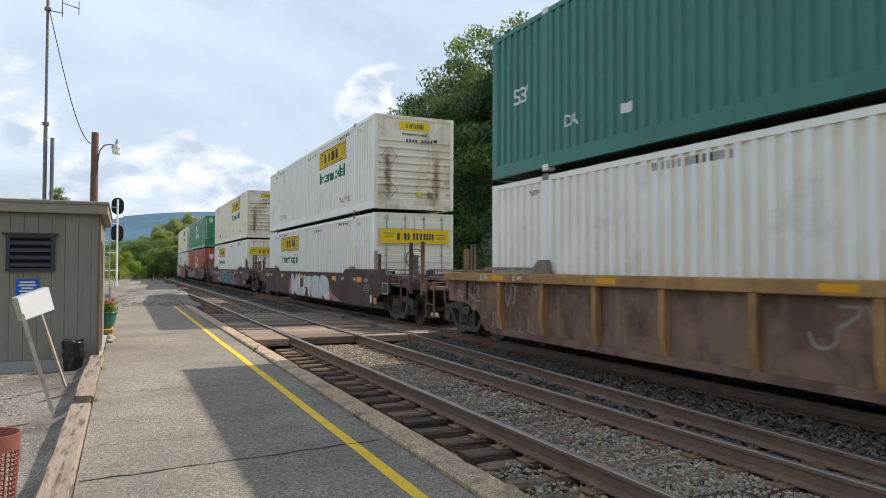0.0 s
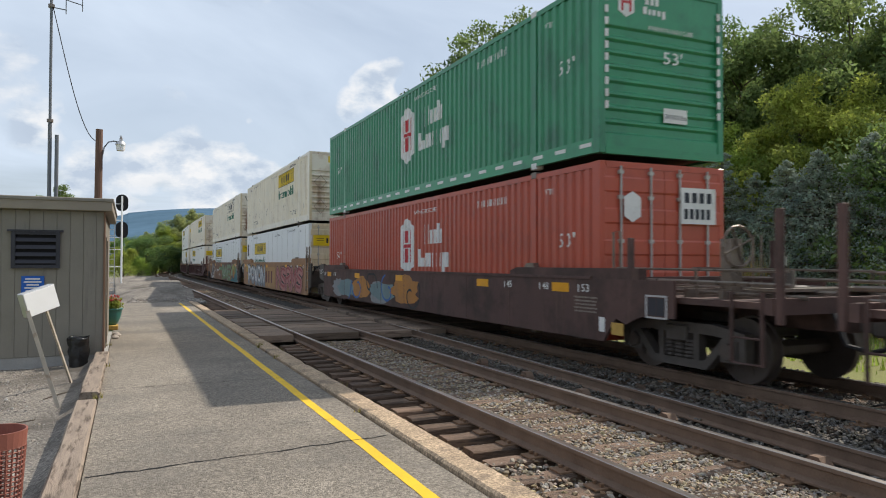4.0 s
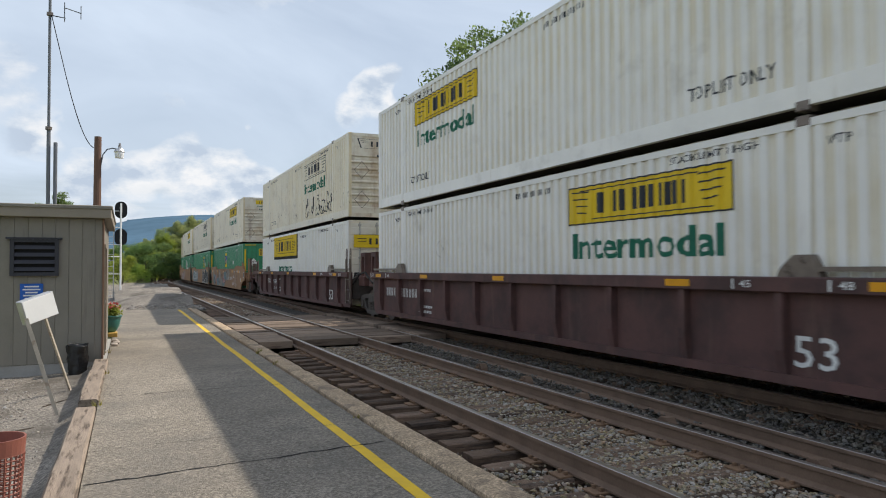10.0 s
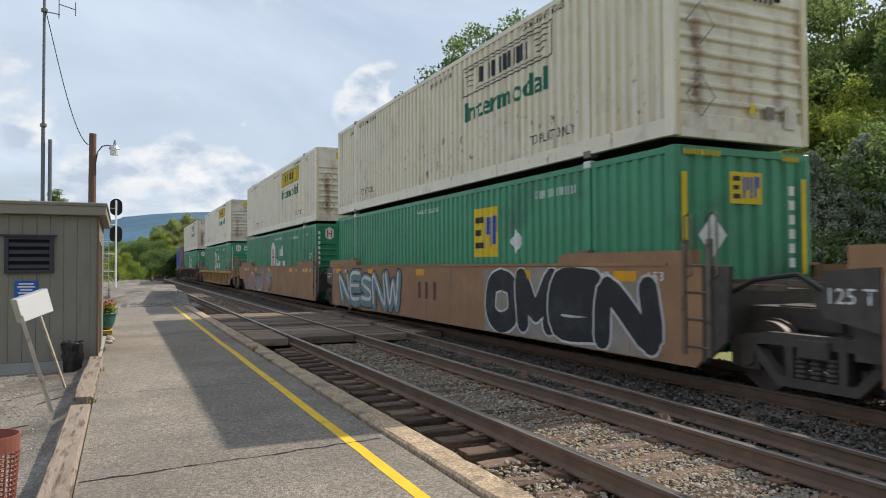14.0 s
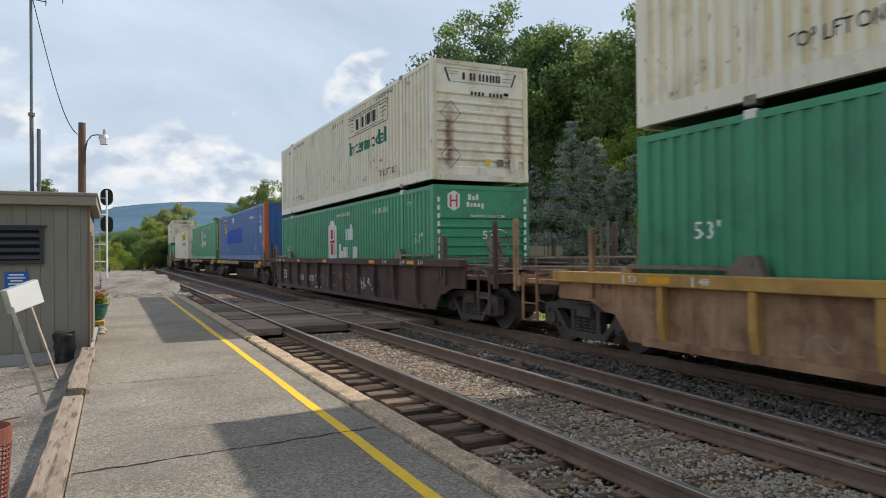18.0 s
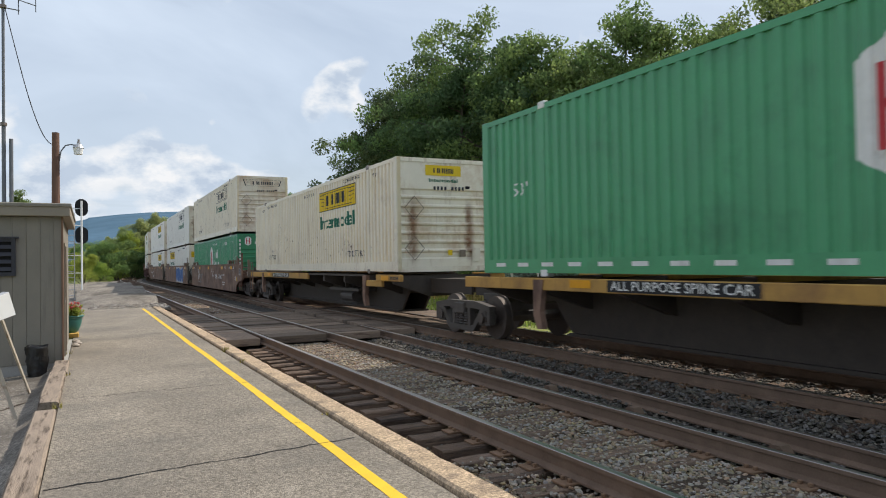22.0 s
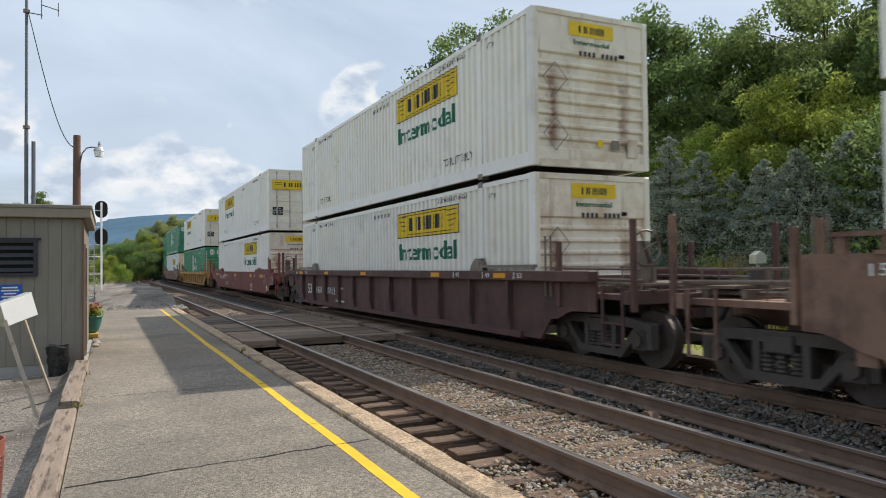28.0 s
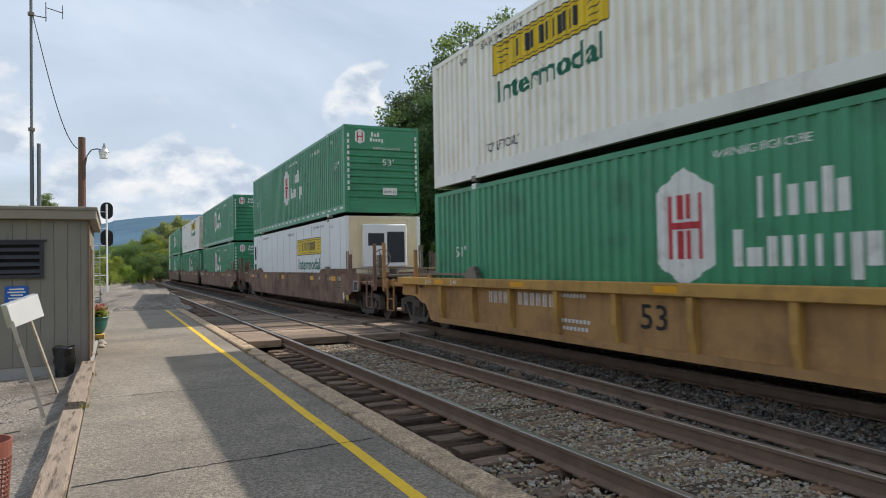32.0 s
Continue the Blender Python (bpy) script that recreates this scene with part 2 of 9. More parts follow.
def leafy(name, base, shift=0.35, through=0.35):
    """Leaves: varied from leaf to leaf, with light passing through them."""
    m = bpy.data.materials.new(name)
    m.use_nodes = True
    t = m.node_tree
    bsdf = t.nodes["Principled BSDF"]
    geo = t.nodes.new("ShaderNodeNewGeometry")
    info = t.nodes.new("ShaderNodeObjectInfo")
    tc = t.nodes.new("ShaderNodeTexCoord")
    n = node(t, "ShaderNodeTexNoise", Scale=0.6, Detail=3.0)
    t.links.new(tc.outputs["Object"], n.inputs["Vector"])
    color = ramp(t, n.outputs[0], [(0.3, tuple(c * 0.7 for c in base)), (0.72, (base[0] * 1.5, base[1] * 1.25, base[2]))])
    hsv = t.nodes.new("ShaderNodeHueSaturation")
    t.links.new(color, hsv.inputs["Color"])
    t.links.new(math_node(t, "ADD", math_node(t, "MULTIPLY", geo.outputs["Random Per Island"], 2 * shift), 1 - shift), hsv.inputs["Value"])
    t.links.new(math_node(t, "ADD", math_node(t, "MULTIPLY", info.outputs["Random"], 0.04), 0.48), hsv.inputs["Hue"])
    t.links.new(hsv.outputs[0], bsdf.inputs["Base Color"])
    bsdf.inputs["Roughness"].default_value = 0.6
    bsdf.inputs["Specular IOR Level"].default_value = 0.2
    tr = t.nodes.new("ShaderNodeBsdfTranslucent")
    t.links.new(hsv.outputs[0], tr.inputs["Color"])
    mix = t.nodes.new("ShaderNodeMixShader")
    mix.inputs[0].default_value = through
    t.links.new(bsdf.outputs[0], mix.inputs[1])
    t.links.new(tr.outputs[0], mix.inputs[2])
    t.links.new(mix.outputs[0], t.nodes["Material Output"].inputs[0])
    MATS[name] = m
    return m


RUST = (0.16, 0.06, 0.025)
surface("asphalt", (0.236, 0.205, 0.168), 0.9, var=0.32, scale=0.7, grain=68, bump=1.0, depth=0.012, second=(0.15, 0.137, 0.12), spots=(0.5, 0.75), speck=0.75)
surface("crack", (0.02, 0.02, 0.02), 0.95, var=0.2)
surface("line_yellow", (0.74, 0.47, 0.03), 0.7, var=0.12, scale=5, grain=90, bump=0.3, depth=0.004, second=(0.22, 0.16, 0.06), spots=(0.62, 0.72))
surface("kerb_concrete", (0.43, 0.32, 0.215), 0.9, var=0.3, scale=4, grain=60, bump=0.9, depth=0.012, speck=0.7, second=(0.17, 0.13, 0.1), spots=(0.52, 0.68))
surface("old_timber", (0.275, 0.218, 0.172), 0.9, var=0.28, scale=3, grain=22, bump=0.6, depth=0.01, stretch=(6, 0.7, 6), second=(0.075, 0.055, 0.042), spots=(0.5, 0.62))
surface("panel_timber", (0.21, 0.155, 0.115), 0.85, var=0.3, scale=3, grain=25, bump=0.5, depth=0.008, stretch=(0.8, 6, 6), random_shift=0.55, second=(0.09, 0.06, 0.045), spots=(0.52, 0.66))
surface("tie_timber", (0.18, 0.122, 0.088), 0.9, var=0.35, scale=3, grain=18, bump=1.0, depth=0.02, stretch=(0.8, 6, 6), random_shift=0.4, second=(0.075, 0.055, 0.045), spots=(0.48, 0.62))
surface("rail_steel", (0.19, 0.128, 0.092), 0.8, metal=0.2, var=0.3, scale=3, grain=50, bump=0.2, depth=0.003)
surface("rail_top", (0.42, 0.38, 0.35), 0.32, metal=0.85, var=0.15, scale=2, grain=40, bump=0.02, stretch=(4, 0.3, 4))
surface("tie_plate", (0.24, 0.15, 0.095), 0.85, metal=0.3, var=0.3, scale=9, grain=80, bump=0.3, depth=0.004)
surface("ballast_bed", (0.2, 0.17, 0.138), 0.95, var=0.45, scale=14, grain=38, bump=1.0, depth=0.04, speck=0.8)
surface("ballast_bed_dark", (0.06, 0.054, 0.047), 0.9, var=0.45, scale=14, grain=38, bump=1.0, depth=0.04, speck=0.8)
surface("ballast", (0.31, 0.262, 0.208), 0.9, var=0.25, scale=20, grain=120, bump=0.3, depth=0.004, random_shift=0.36, islands=1.0)
# ballast_dark: oily stone, darkened further to imitate shade by the train
surface("ballast_dark", (0.14, 0.126, 0.11), 0.9, var=0.3, scale=20, grain=120, bump=0.3, depth=0.004, random_shift=0.45, islands=1.0)
surface("gravel_bed", (0.25, 0.222, 0.19), 0.95, var=0.3, scale=1.2, grain=45, bump=1.0, depth=0.025, second=(0.11, 0.095, 0.08), spots=(0.46, 0.66), speck=0.8)
surface("gravel", (0.30, 0.275, 0.25), 0.92, var=0.25, scale=20, grain=120, random_shift=0.4, islands=1.0)
surface("meadow", (0.17, 0.19, 0.05), 0.95, var=0.45, scale=0.12, grain=14, bump=0.8, depth=0.05, second=(0.2, 0.17, 0.09), spots=(0.5, 0.65))
# flutes: tint for recessed faces, rib shading put into the colour
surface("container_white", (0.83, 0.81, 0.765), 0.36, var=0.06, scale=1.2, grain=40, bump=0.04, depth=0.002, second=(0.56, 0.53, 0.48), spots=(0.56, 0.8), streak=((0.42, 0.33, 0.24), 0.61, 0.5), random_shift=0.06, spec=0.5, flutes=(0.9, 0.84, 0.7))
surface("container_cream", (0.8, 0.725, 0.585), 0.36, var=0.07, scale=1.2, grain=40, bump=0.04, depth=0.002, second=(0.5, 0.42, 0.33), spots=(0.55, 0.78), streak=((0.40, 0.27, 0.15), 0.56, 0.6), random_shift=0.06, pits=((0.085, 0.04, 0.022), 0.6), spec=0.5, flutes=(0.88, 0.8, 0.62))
surface("end_cream", (0.76, 0.70, 0.585), 0.36, var=0.07, scale=1.5, grain=40, bump=0.04, depth=0.002, second=(0.52, 0.38, 0.25), spots=(0.47, 0.68), streak=((0.30, 0.17, 0.09), 0.55, 0.65), random_shift=0.06, spec=0.5, runs=((0.2, 0.085, 0.035), (-0.84, 0.74)))
surface("container_flat", (0.76, 0.77, 0.78), 0.36, var=0.04, scale=1.0, grain=30, bump=0.02, depth=0.002, second=(0.62, 0.61, 0.6), spots=(0.58, 0.8), streak=((0.4, 0.38, 0.36), 0.64, 0.5), spec=0.5)
surface("container_green", (0.042, 0.258, 0.13), 0.36, var=0.14, scale=1.2, grain=40, bump=0.04, depth=0.002, second=(0.03, 0.12, 0.075), spots=(0.52, 0.75), streak=((0.05, 0.10, 0.075), 0.6, 0.6), random_shift=0.1, spec=0.5)
surface("container_leaf", (0.072, 0.32, 0.15), 0.36, var=0.12, scale=1.2, grain=40, bump=0.04, depth=0.002, second=(0.05, 0.2, 0.1), spots=(0.54, 0.77), streak=((0.06, 0.16, 0.09), 0.6, 0.5), spec=0.5)
surface("container_teal", (0.025, 0.17, 0.13), 0.36, var=0.14, scale=1.2, grain=40, bump=0.04, depth=0.002, second=(0.025, 0.10, 0.08), spots=(0.52, 0.75), streak=((0.04, 0.09, 0.075), 0.6, 0.6), spec=0.5)
surface("container_red", (0.42, 0.075, 0.04), 0.36, var=0.12, scale=1.2, grain=40, bump=0.04, depth=0.002, second=(0.3, 0.06, 0.04), spots=(0.52, 0.75), spec=0.5)
surface("container_blue", (0.052, 0.142, 0.375), 0.36, var=0.12, scale=1.2, grain=40, bump=0.04, depth=0.002, second=(0.035, 0.085, 0.26), spots=(0.52, 0.75), streak=((0.05, 0.08, 0.18), 0.62, 0.5), spec=0.5)
surface("logo_blue", (0.025, 0.09, 0.46), 0.5, var=0.08)
surface("post_orange", (0.55, 0.13, 0.03), 0.5, var=0.12, scale=2)
surface("castings", (0.19, 0.155, 0.13), 0.32, metal=0.4, var=0.3, scale=6)
surface("lock_rod", (0.45, 0.44, 0.42), 0.5, metal=0.4, var=0.15, second=RUST, spots=(0.58, 0.68))
surface("sign_yellow", (0.75, 0.52, 0.02), 0.5, var=0.08, scale=2, second=(0.5, 0.38, 0.08), spots=(0.6, 0.78))
surface("mark_dark", (0.035, 0.04, 0.05), 0.6, var=0.15)
surface("mark_green", (0.015, 0.14, 0.085), 0.55, var=0.12)
surface("mark_white", (0.72, 0.72, 0.70), 0.6, var=0.1, second=(0.45, 0.42, 0.38), spots=(0.58, 0.75))
surface("mark_red", (0.5, 0.05, 0.06), 0.6, var=0.1)
surface("mark_black", (0.02, 0.02, 0.022), 0.6, var=0.1)
surface("reflector", (0.72, 0.33, 0.01), 0.45, var=0.1)
surface("car_brown", (0.112, 0.066, 0.058), 0.75, var=0.18, scale=1.5, grain=40, bump=0.08, depth=0.003, second=(0.06, 0.04, 0.035), spots=(0.44, 0.62), streak=((0.17, 0.11, 0.08), 0.55, 0.6), random_shift=0.1)
surface("car_maroon", (0.12, 0.062, 0.056), 0.72, var=0.16, scale=1.5, grain=40, bump=0.08, depth=0.003, second=(0.07, 0.042, 0.04), spots=(0.44, 0.62), streak=((0.18, 0.115, 0.09), 0.55, 0.55))
surface("car_red", (0.20, 0.06, 0.05), 0.7, var=0.15, scale=1.5, grain=40, bump=0.08, depth=0.003, second=(0.13, 0.05, 0.045), spots=(0.5, 0.72), streak=((0.12, 0.06, 0.05), 0.58, 0.5))
surface("car_rust", (0.235, 0.145, 0.105), 0.8, var=0.2, scale=1.5, grain=40, bump=0.1, depth=0.003, second=(0.11, 0.066, 0.052), spots=(0.44, 0.6), streak=((0.32, 0.21, 0.15), 0.53, 0.6))
surface("car_orange", (0.345, 0.197, 0.108), 0.75, var=0.18, scale=1.5, grain=40, bump=0.08, depth=0.003, second=(0.28, 0.155, 0.09), spots=(0.45, 0.68), streak=((0.2, 0.12, 0.08), 0.55, 0.6))
surface("car_tan", (0.27, 0.15, 0.092), 0.78, var=0.2, scale=1.5, grain=40, bump=0.08, depth=0.003, second=(0.15, 0.075, 0.055), spots=(0.43, 0.6), streak=((0.12, 0.075, 0.055), 0.53, 0.65))
surface("spine_yellow", (0.47, 0.27, 0.075), 0.72, var=0.18, scale=1.5, grain=40, bump=0.08, depth=0.003, second=(0.26, 0.14, 0.06), spots=(0.48, 0.7), streak=((0.15, 0.09, 0.05), 0.56, 0.7))
surface("car_ochre", (0.40, 0.225, 0.09), 0.74, var=0.2, scale=1.5, grain=40, bump=0.08, depth=0.003, second=(0.22, 0.125, 0.06), spots=(0.47, 0.68), streak=((0.16, 0.09, 0.05), 0.55, 0.7))
surface("car_yellow", (0.39, 0.235, 0.135), 0.72, var=0.18, scale=1.5, grain=40, bump=0.08, depth=0.003, second=(0.19, 0.095, 0.055), spots=(0.42, 0.58), streak=((0.13, 0.08, 0.05), 0.53, 0.75))
surface("bogie_iron", (0.085, 0.074, 0.066), 0.62, metal=0.12, var=0.35, scale=6, grain=60, bump=0.2, depth=0.004)
surface("beam_black", (0.062, 0.05, 0.042), 0.7, var=0.3, scale=4, grain=40, bump=0.1, depth=0.004)
surface("wheel_steel", (0.12, 0.1, 0.088), 0.6, metal=0.6, var=0.25, scale=6)
surface("wheel_tread", (0.5, 0.48, 0.46), 0.3, metal=0.95, var=0.1)
for n, c in (("spray_white", (0.6, 0.58, 0.56)), ("spray_teal", (0.055, 0.16, 0.19)), ("spray_red", (0.30, 0.07, 0.075)), ("spray_grey", (0.24, 0.25, 0.26)), ("spray_green", (0.16, 0.25, 0.11)),
             ("spray_blue", (0.045, 0.13, 0.36)), ("spray_black", (0.03, 0.03, 0.033)), ("spray_pink", (0.42, 0.19, 0.17)), ("spray_cyan", (0.16, 0.235, 0.245)), ("spray_orange", (0.42, 0.19, 0.05)), ("spray_sage", (0.27, 0.33, 0.24)), ("spray_lime", (0.36, 0.38, 0.10)), ("spray_brown", (0.16, 0.075, 0.055)), ("spray_faded", (0.30, 0.265, 0.22)), ("spray_maroon", (0.15, 0.045, 0.045)), ("spray_amber", (0.40, 0.23, 0.10))):
    surface(n, c, 0.7, var=0.22, scale=2.0, second=tuple(0.5 * v + 0.06 for v in c), spots=(0.5, 0.75))
surface("siding", (0.235, 0.215, 0.182), 0.75, var=0.10, scale=1.5, grain=50, bump=0.08, depth=0.003, streak=((0.13, 0.115, 0.1), 0.55, 0.7))
surface("trim_paint", (0.27, 0.235, 0.19), 0.7, var=0.12, scale=2)
surface("trim_brown", (0.20, 0.12, 0.08), 0.75, var=0.15, scale=2)
surface("base_concrete", (0.34, 0.33, 0.31), 0.9, var=0.15, scale=3, bump=0.3)
surface("vent_metal", (0.045, 0.045, 0.055), 0.5, metal=0.2, var=0.15)
# near-black that stands in for the unlit depth of openings
surface("dark_void", (0.012, 0.012, 0.014), 0.9, var=0.1)
surface("sign_white", (0.85, 0.85, 0.84), 0.5, var=0.04, scale=3)
surface("galvanised", (0.5, 0.5, 0.51), 0.45, metal=0.6, var=0.15, scale=6, second=RUST, spots=(0.6, 0.72))
surface("post_metal", (0.46, 0.41, 0.34), 0.65, metal=0.1, var=0.2, scale=5, second=(0.22, 0.12, 0.06), spots=(0.54, 0.68))
surface("marker_paint", (0.42, 0.44, 0.38), 0.8, var=0.15, scale=5)
surface("sign_blue", (0.02, 0.11, 0.45), 0.5, var=0.06)
surface("bag_black", (0.008, 0.008, 0.009), 0.18, var=0.2, scale=12, grain=14, bump=0.9, depth=0.03, spec=0.6)
surface("basket_plastic", (0.25, 0.09, 0.066), 0.6, var=0.12, scale=5)
surface("planter_glaze", (0.035, 0.16, 0.135), 0.35, var=0.15, scale=5, spec=0.5)
surface("soil", (0.05, 0.035, 0.025), 0.95, var=0.3, scale=30, bump=0.8)
surface("paint_ochre", (0.48, 0.30, 0.08), 0.8, var=0.2, scale=6)
surface("pole_wood", (0.16, 0.095, 0.07), 0.9, var=0.25, scale=3, stretch=(6, 6, 0.6), bump=0.4)
surface("mast_steel", (0.17, 0.18, 0.20), 0.6, metal=0.4, var=0.15)
surface("cable_black", (0.02, 0.02, 0.022), 0.7, var=0.1)
surface("signal_black", (0.014, 0.014, 0.015), 0.6, var=0.2)
surface("bark", (0.10, 0.08, 0.065), 0.95, var=0.35, scale=5, stretch=(5, 5, 0.8), bump=0.8, depth=0.03)
# blue base colour stands in for distance haze
surface("hazed_forest", (0.085, 0.145, 0.205), 1.0, var=0.16, scale=0.006, grain=0.05, bump=0.0, spec=0.0)
# leaf_dark and leaf_bright put the wood's shade and sunlight into leaf colour
leafy("leaf_green", (0.155, 0.25, 0.095), through=0.55)
leafy("leaf_dark", (0.095, 0.16, 0.075), through=0.4)
leafy("leaf_bright", (0.27, 0.37, 0.085), through=0.6)
# paled green: distance haze put into the leaf colour
leafy("leaf_hazed", (0.27, 0.36, 0.17), through=0.6)
leafy("leaf_yellow", (0.26, 0.25, 0.07))
leafy("needle_blue", (0.25, 0.34, 0.315), 0.25, 0.35)
leafy("grass_dry", (0.36, 0.31, 0.14), 0.35, 0.3)
leafy("flower_red", (0.5, 0.09, 0.10), 0.3, 0.3)

# ---- building helpers ----
def part(name, bm, material, parent=None, label="", smooth=False):
    """Links a bmesh as one mesh object, under a thing or a part."""
    mesh = bpy.data.meshes.new(name)
    bm.normal_update()
    bm.to_mesh(mesh)
    bm.free()
    return mesh_part(name, mesh, material, parent, label, smooth)


def mesh_part(name, mesh, material, parent=None, label="", smooth=False):
    if not mesh.materials:
        mesh.materials.append(MATS[material])
    if smooth:
        mesh.polygons.foreach_set("use_smooth", [True] * len(mesh.polygons))
    ob = new(name, mesh)
    if parent:
        ob.parent = parent
    return tagged(ob, label=label)


def block(bm, x0, x1, y0, y1, z0, z1, bevel=0.0):
    """A box between two corners, with its edges rounded where bevel is given."""
    made = bmesh.ops.create_cube(bm, size=1.0, matrix=Matrix.Translation(((x0 + x1) / 2, (y0 + y1) / 2, (z0 + z1) / 2)) @ Matrix.Diagonal((x1 - x0, y1 - y0, z1 - z0, 1)))
    if bevel:
        edges = list({e for v in made["verts"] for e in v.link_edges})
        bmesh.ops.bevel(bm, geom=edges, offset=bevel, segments=1, affect="EDGES")
    return made["verts"]


def rod(bm, a, b, r, r2=None, seg=8):
    """A round bar from a to b."""
    a, b = Vector(a), Vector(b)
    d = b - a
    turn = d.to_track_quat("Z", "Y").to_matrix().to_4x4()
    bmesh.ops.create_cone(bm, cap_ends=True, segments=seg, radius1=r, radius2=r if r2 is None else r2, depth=d.length, matrix=Matrix.Translation((a + b) / 2) @ turn)


def prism(bm, outline, axis, lo, hi):
    """A flat outline of (u, v) points pushed along an axis: 'x' takes (y, z), 'y' takes (x, z), 'z' takes (x, y)."""
    def at(u, v, w):
        return {"x": (w, u, v), "y": (u, w, v), "z": (u, v, w)}[axis]
    a = [bm.verts.new(at(u, v, lo)) for u, v in outline]
    b = [bm.verts.new(at(u, v, hi)) for u, v in outline]
    bm.faces.new(a)
    bm.faces.new(b[::-1])
    for i in range(len(a)):
        j = (i + 1) % len(a)
        bm.faces.new((a[j], a[i], b[i], b[j]))
    bmesh.ops.recalc_face_normals(bm, faces=bm.faces)


def tube(bm, points, r, seg=6):
    """A round bar through several points."""
    pts = [Vector(p) for p in points]
    side, prev, rings = None, None, []
    for k, p in enumerate(pts):
        d = (pts[min(k + 1, len(pts) - 1)] - pts[max(k - 1, 0)])
        d = d.normalized() if d.length > 1e-6 else (p - pts[k - 1]).normalized()
        if side is None:
            side = d.orthogonal()
        side = side - d * side.dot(d)
        side = side.normalized() if side.length > 1e-4 else d.orthogonal().normalized()
        up = d.cross(side)
        rings.append([bm.verts.new(p + r * (side * math.cos(6.2832 * i / seg) + up * math.sin(6.2832 * i / seg))) for i in range(seg)])
    for a, b in zip(rings, rings[1:]):
        for i in range(seg):
            bm.faces.new((a[i], a[(i + 1) % seg], b[(i + 1) % seg], b[i]))
    bm.faces.new(rings[0][::-1])
    bm.faces.new(rings[-1])


def thing(name, label, category, group="", at=None):
    ob = new(name)
    ob.empty_display_size = 0.2
    if at is not None:
        ob.matrix_world = at
    return tagged(ob, label, category, group)


LETTERS = {}


def lettering(text, height):
    """A flat mesh of built-in type in the x-y plane, centred, of that cap height."""
    if (text, height) not in LETTERS:
        curve = bpy.data.curves.new("type", "FONT")
        curve.body, curve.align_x, curve.align_y, curve.size, curve.resolution_u = text, "CENTER", "CENTER", height / 0.7, 2
        curve.offset = (0.03 if text == "Intermodal" else 0.008) * height
        ob = bpy.data.objects.new("type", curve)
        scene.collection.objects.link(ob)
        bpy.context.view_layer.update()
        LETTERS[text, height] = bpy.data.meshes.new_from_object(ob.evaluated_get(bpy.context.evaluated_depsgraph_get()))
        bpy.data.objects.remove(ob)
    bm = bmesh.new()
    bm.from_mesh(LETTERS[text, height])
    return bm


# ---- plan, in metres: the track runs along +y, the eye stands over the origin ----
A_MID, B_MID = 4.26, 8.01
A_TOP, B_TOP = 0.02, 0.07
GAUGE = 0.752
BEND_FROM, BEND = 90.0, 320.0
BACK, FAR = -520.0, 640.0


def along(s, off=0.0):
    """Place and heading on the train's track, s metres along it, off metres to its right."""
    if s <= BEND_FROM:
        return Vector((B_MID + off, s, 0)), 0.0
    a = (s - BEND_FROM) / BEND
    return Vector((B_MID + BEND - (BEND - off) * math.cos(a), BEND_FROM + (BEND - off) * math.sin(a), 0)), a


STATIONS = [BACK, -200, -60, -20, 0, 20, 40, 60, 80, BEND_FROM] + [BEND_FROM + 6 * i for i in range(1, 92)]


def sweep(outline, off, stations=STATIONS, close=True):
    """An outline of (x, z) points drawn along the track at an offset."""
    bm = bmesh.new()
    rings = []
    for s in stations:
        p, a = along(s, 0)
        c, d = math.cos(a), math.sin(a)
        o = off(s) if callable(off) else off
        rings.append([bm.verts.new((p.x + (o + x) * c, p.y - (o + x) * d, z)) for x, z in outline])
    n = len(outline)
    for r, q in zip(rings, rings[1:]):
        for i in range(n if close else n - 1):
            j = (i + 1) % n
            bm.faces.new((r[i], r[j], q[j], q[i]))
    if close:
        bm.faces.new(rings[0])
        bm.faces.new(rings[-1][::-1])
    bmesh.ops.recalc_face_normals(bm, faces=bm.faces)
    return bm


# ---- ground: one sheet to the horizon ----
def ground_height(x, y):
    p, a = (along(y, 0) if y < BEND_FROM else along(BEND_FROM + (y - BEND_FROM), 0))
    dist = x - p.x
    z = -0.42
    if x < -0.5 and y < 60:
        z = -0.20 + 0.02 * noise.noise(Vector((x * 0.8, y * 0.8, 0)))
    if -0.5 <= x < 2.6:
        z = -0.30
    if dist > 4:
        z = -0.55 + 0.9 * min(max((dist - 8) / 40, 0), 1) + 0.25 * noise.noise(Vector((x * 0.06, y * 0.06, 2)))
    if dist > 25:
        z += (dist - 25) * 0.06
    return z


bm = bmesh.new()
xs = sorted({-4000, -1500, -600, -250, -120, -60, -30, -15, -8, -5, -3, -2, -1.2, -0.52, -0.45, 0.5, 1.5, 2.55, 2.65, 3, 5, 7, 9, 11, 12, 13, 14, 16, 18, 20, 23, 27, 31, 36, 42, 50, 60, 80, 110, 150, 220, 350, 600, 1500, 4000})
ys = sorted({-4000, -1500, -700, -400, -200, -100, -60, -30, -15, -8, *range(-4, 34, 2), *range(34, 80, 5), *range(80, 260, 15), 300, 380, 480, 600, 800, 1200, 2000, 4000})
grid = [[bm.verts.new((x, y, ground_height(x, y) if abs(x) < 700 and -600 < y < 900 else -0.5)) for x in xs] for y in ys]
for r, q in zip(grid, grid[1:]):
    for i in range(len(xs) - 1):
        bm.faces.new((r[i], r[i + 1], q[i + 1], q[i]))
ground = part("ground", bm, "meadow", smooth=True)
tagged(ground, "dry grass and bare earth beside the tracks", "ground", kind="structure")

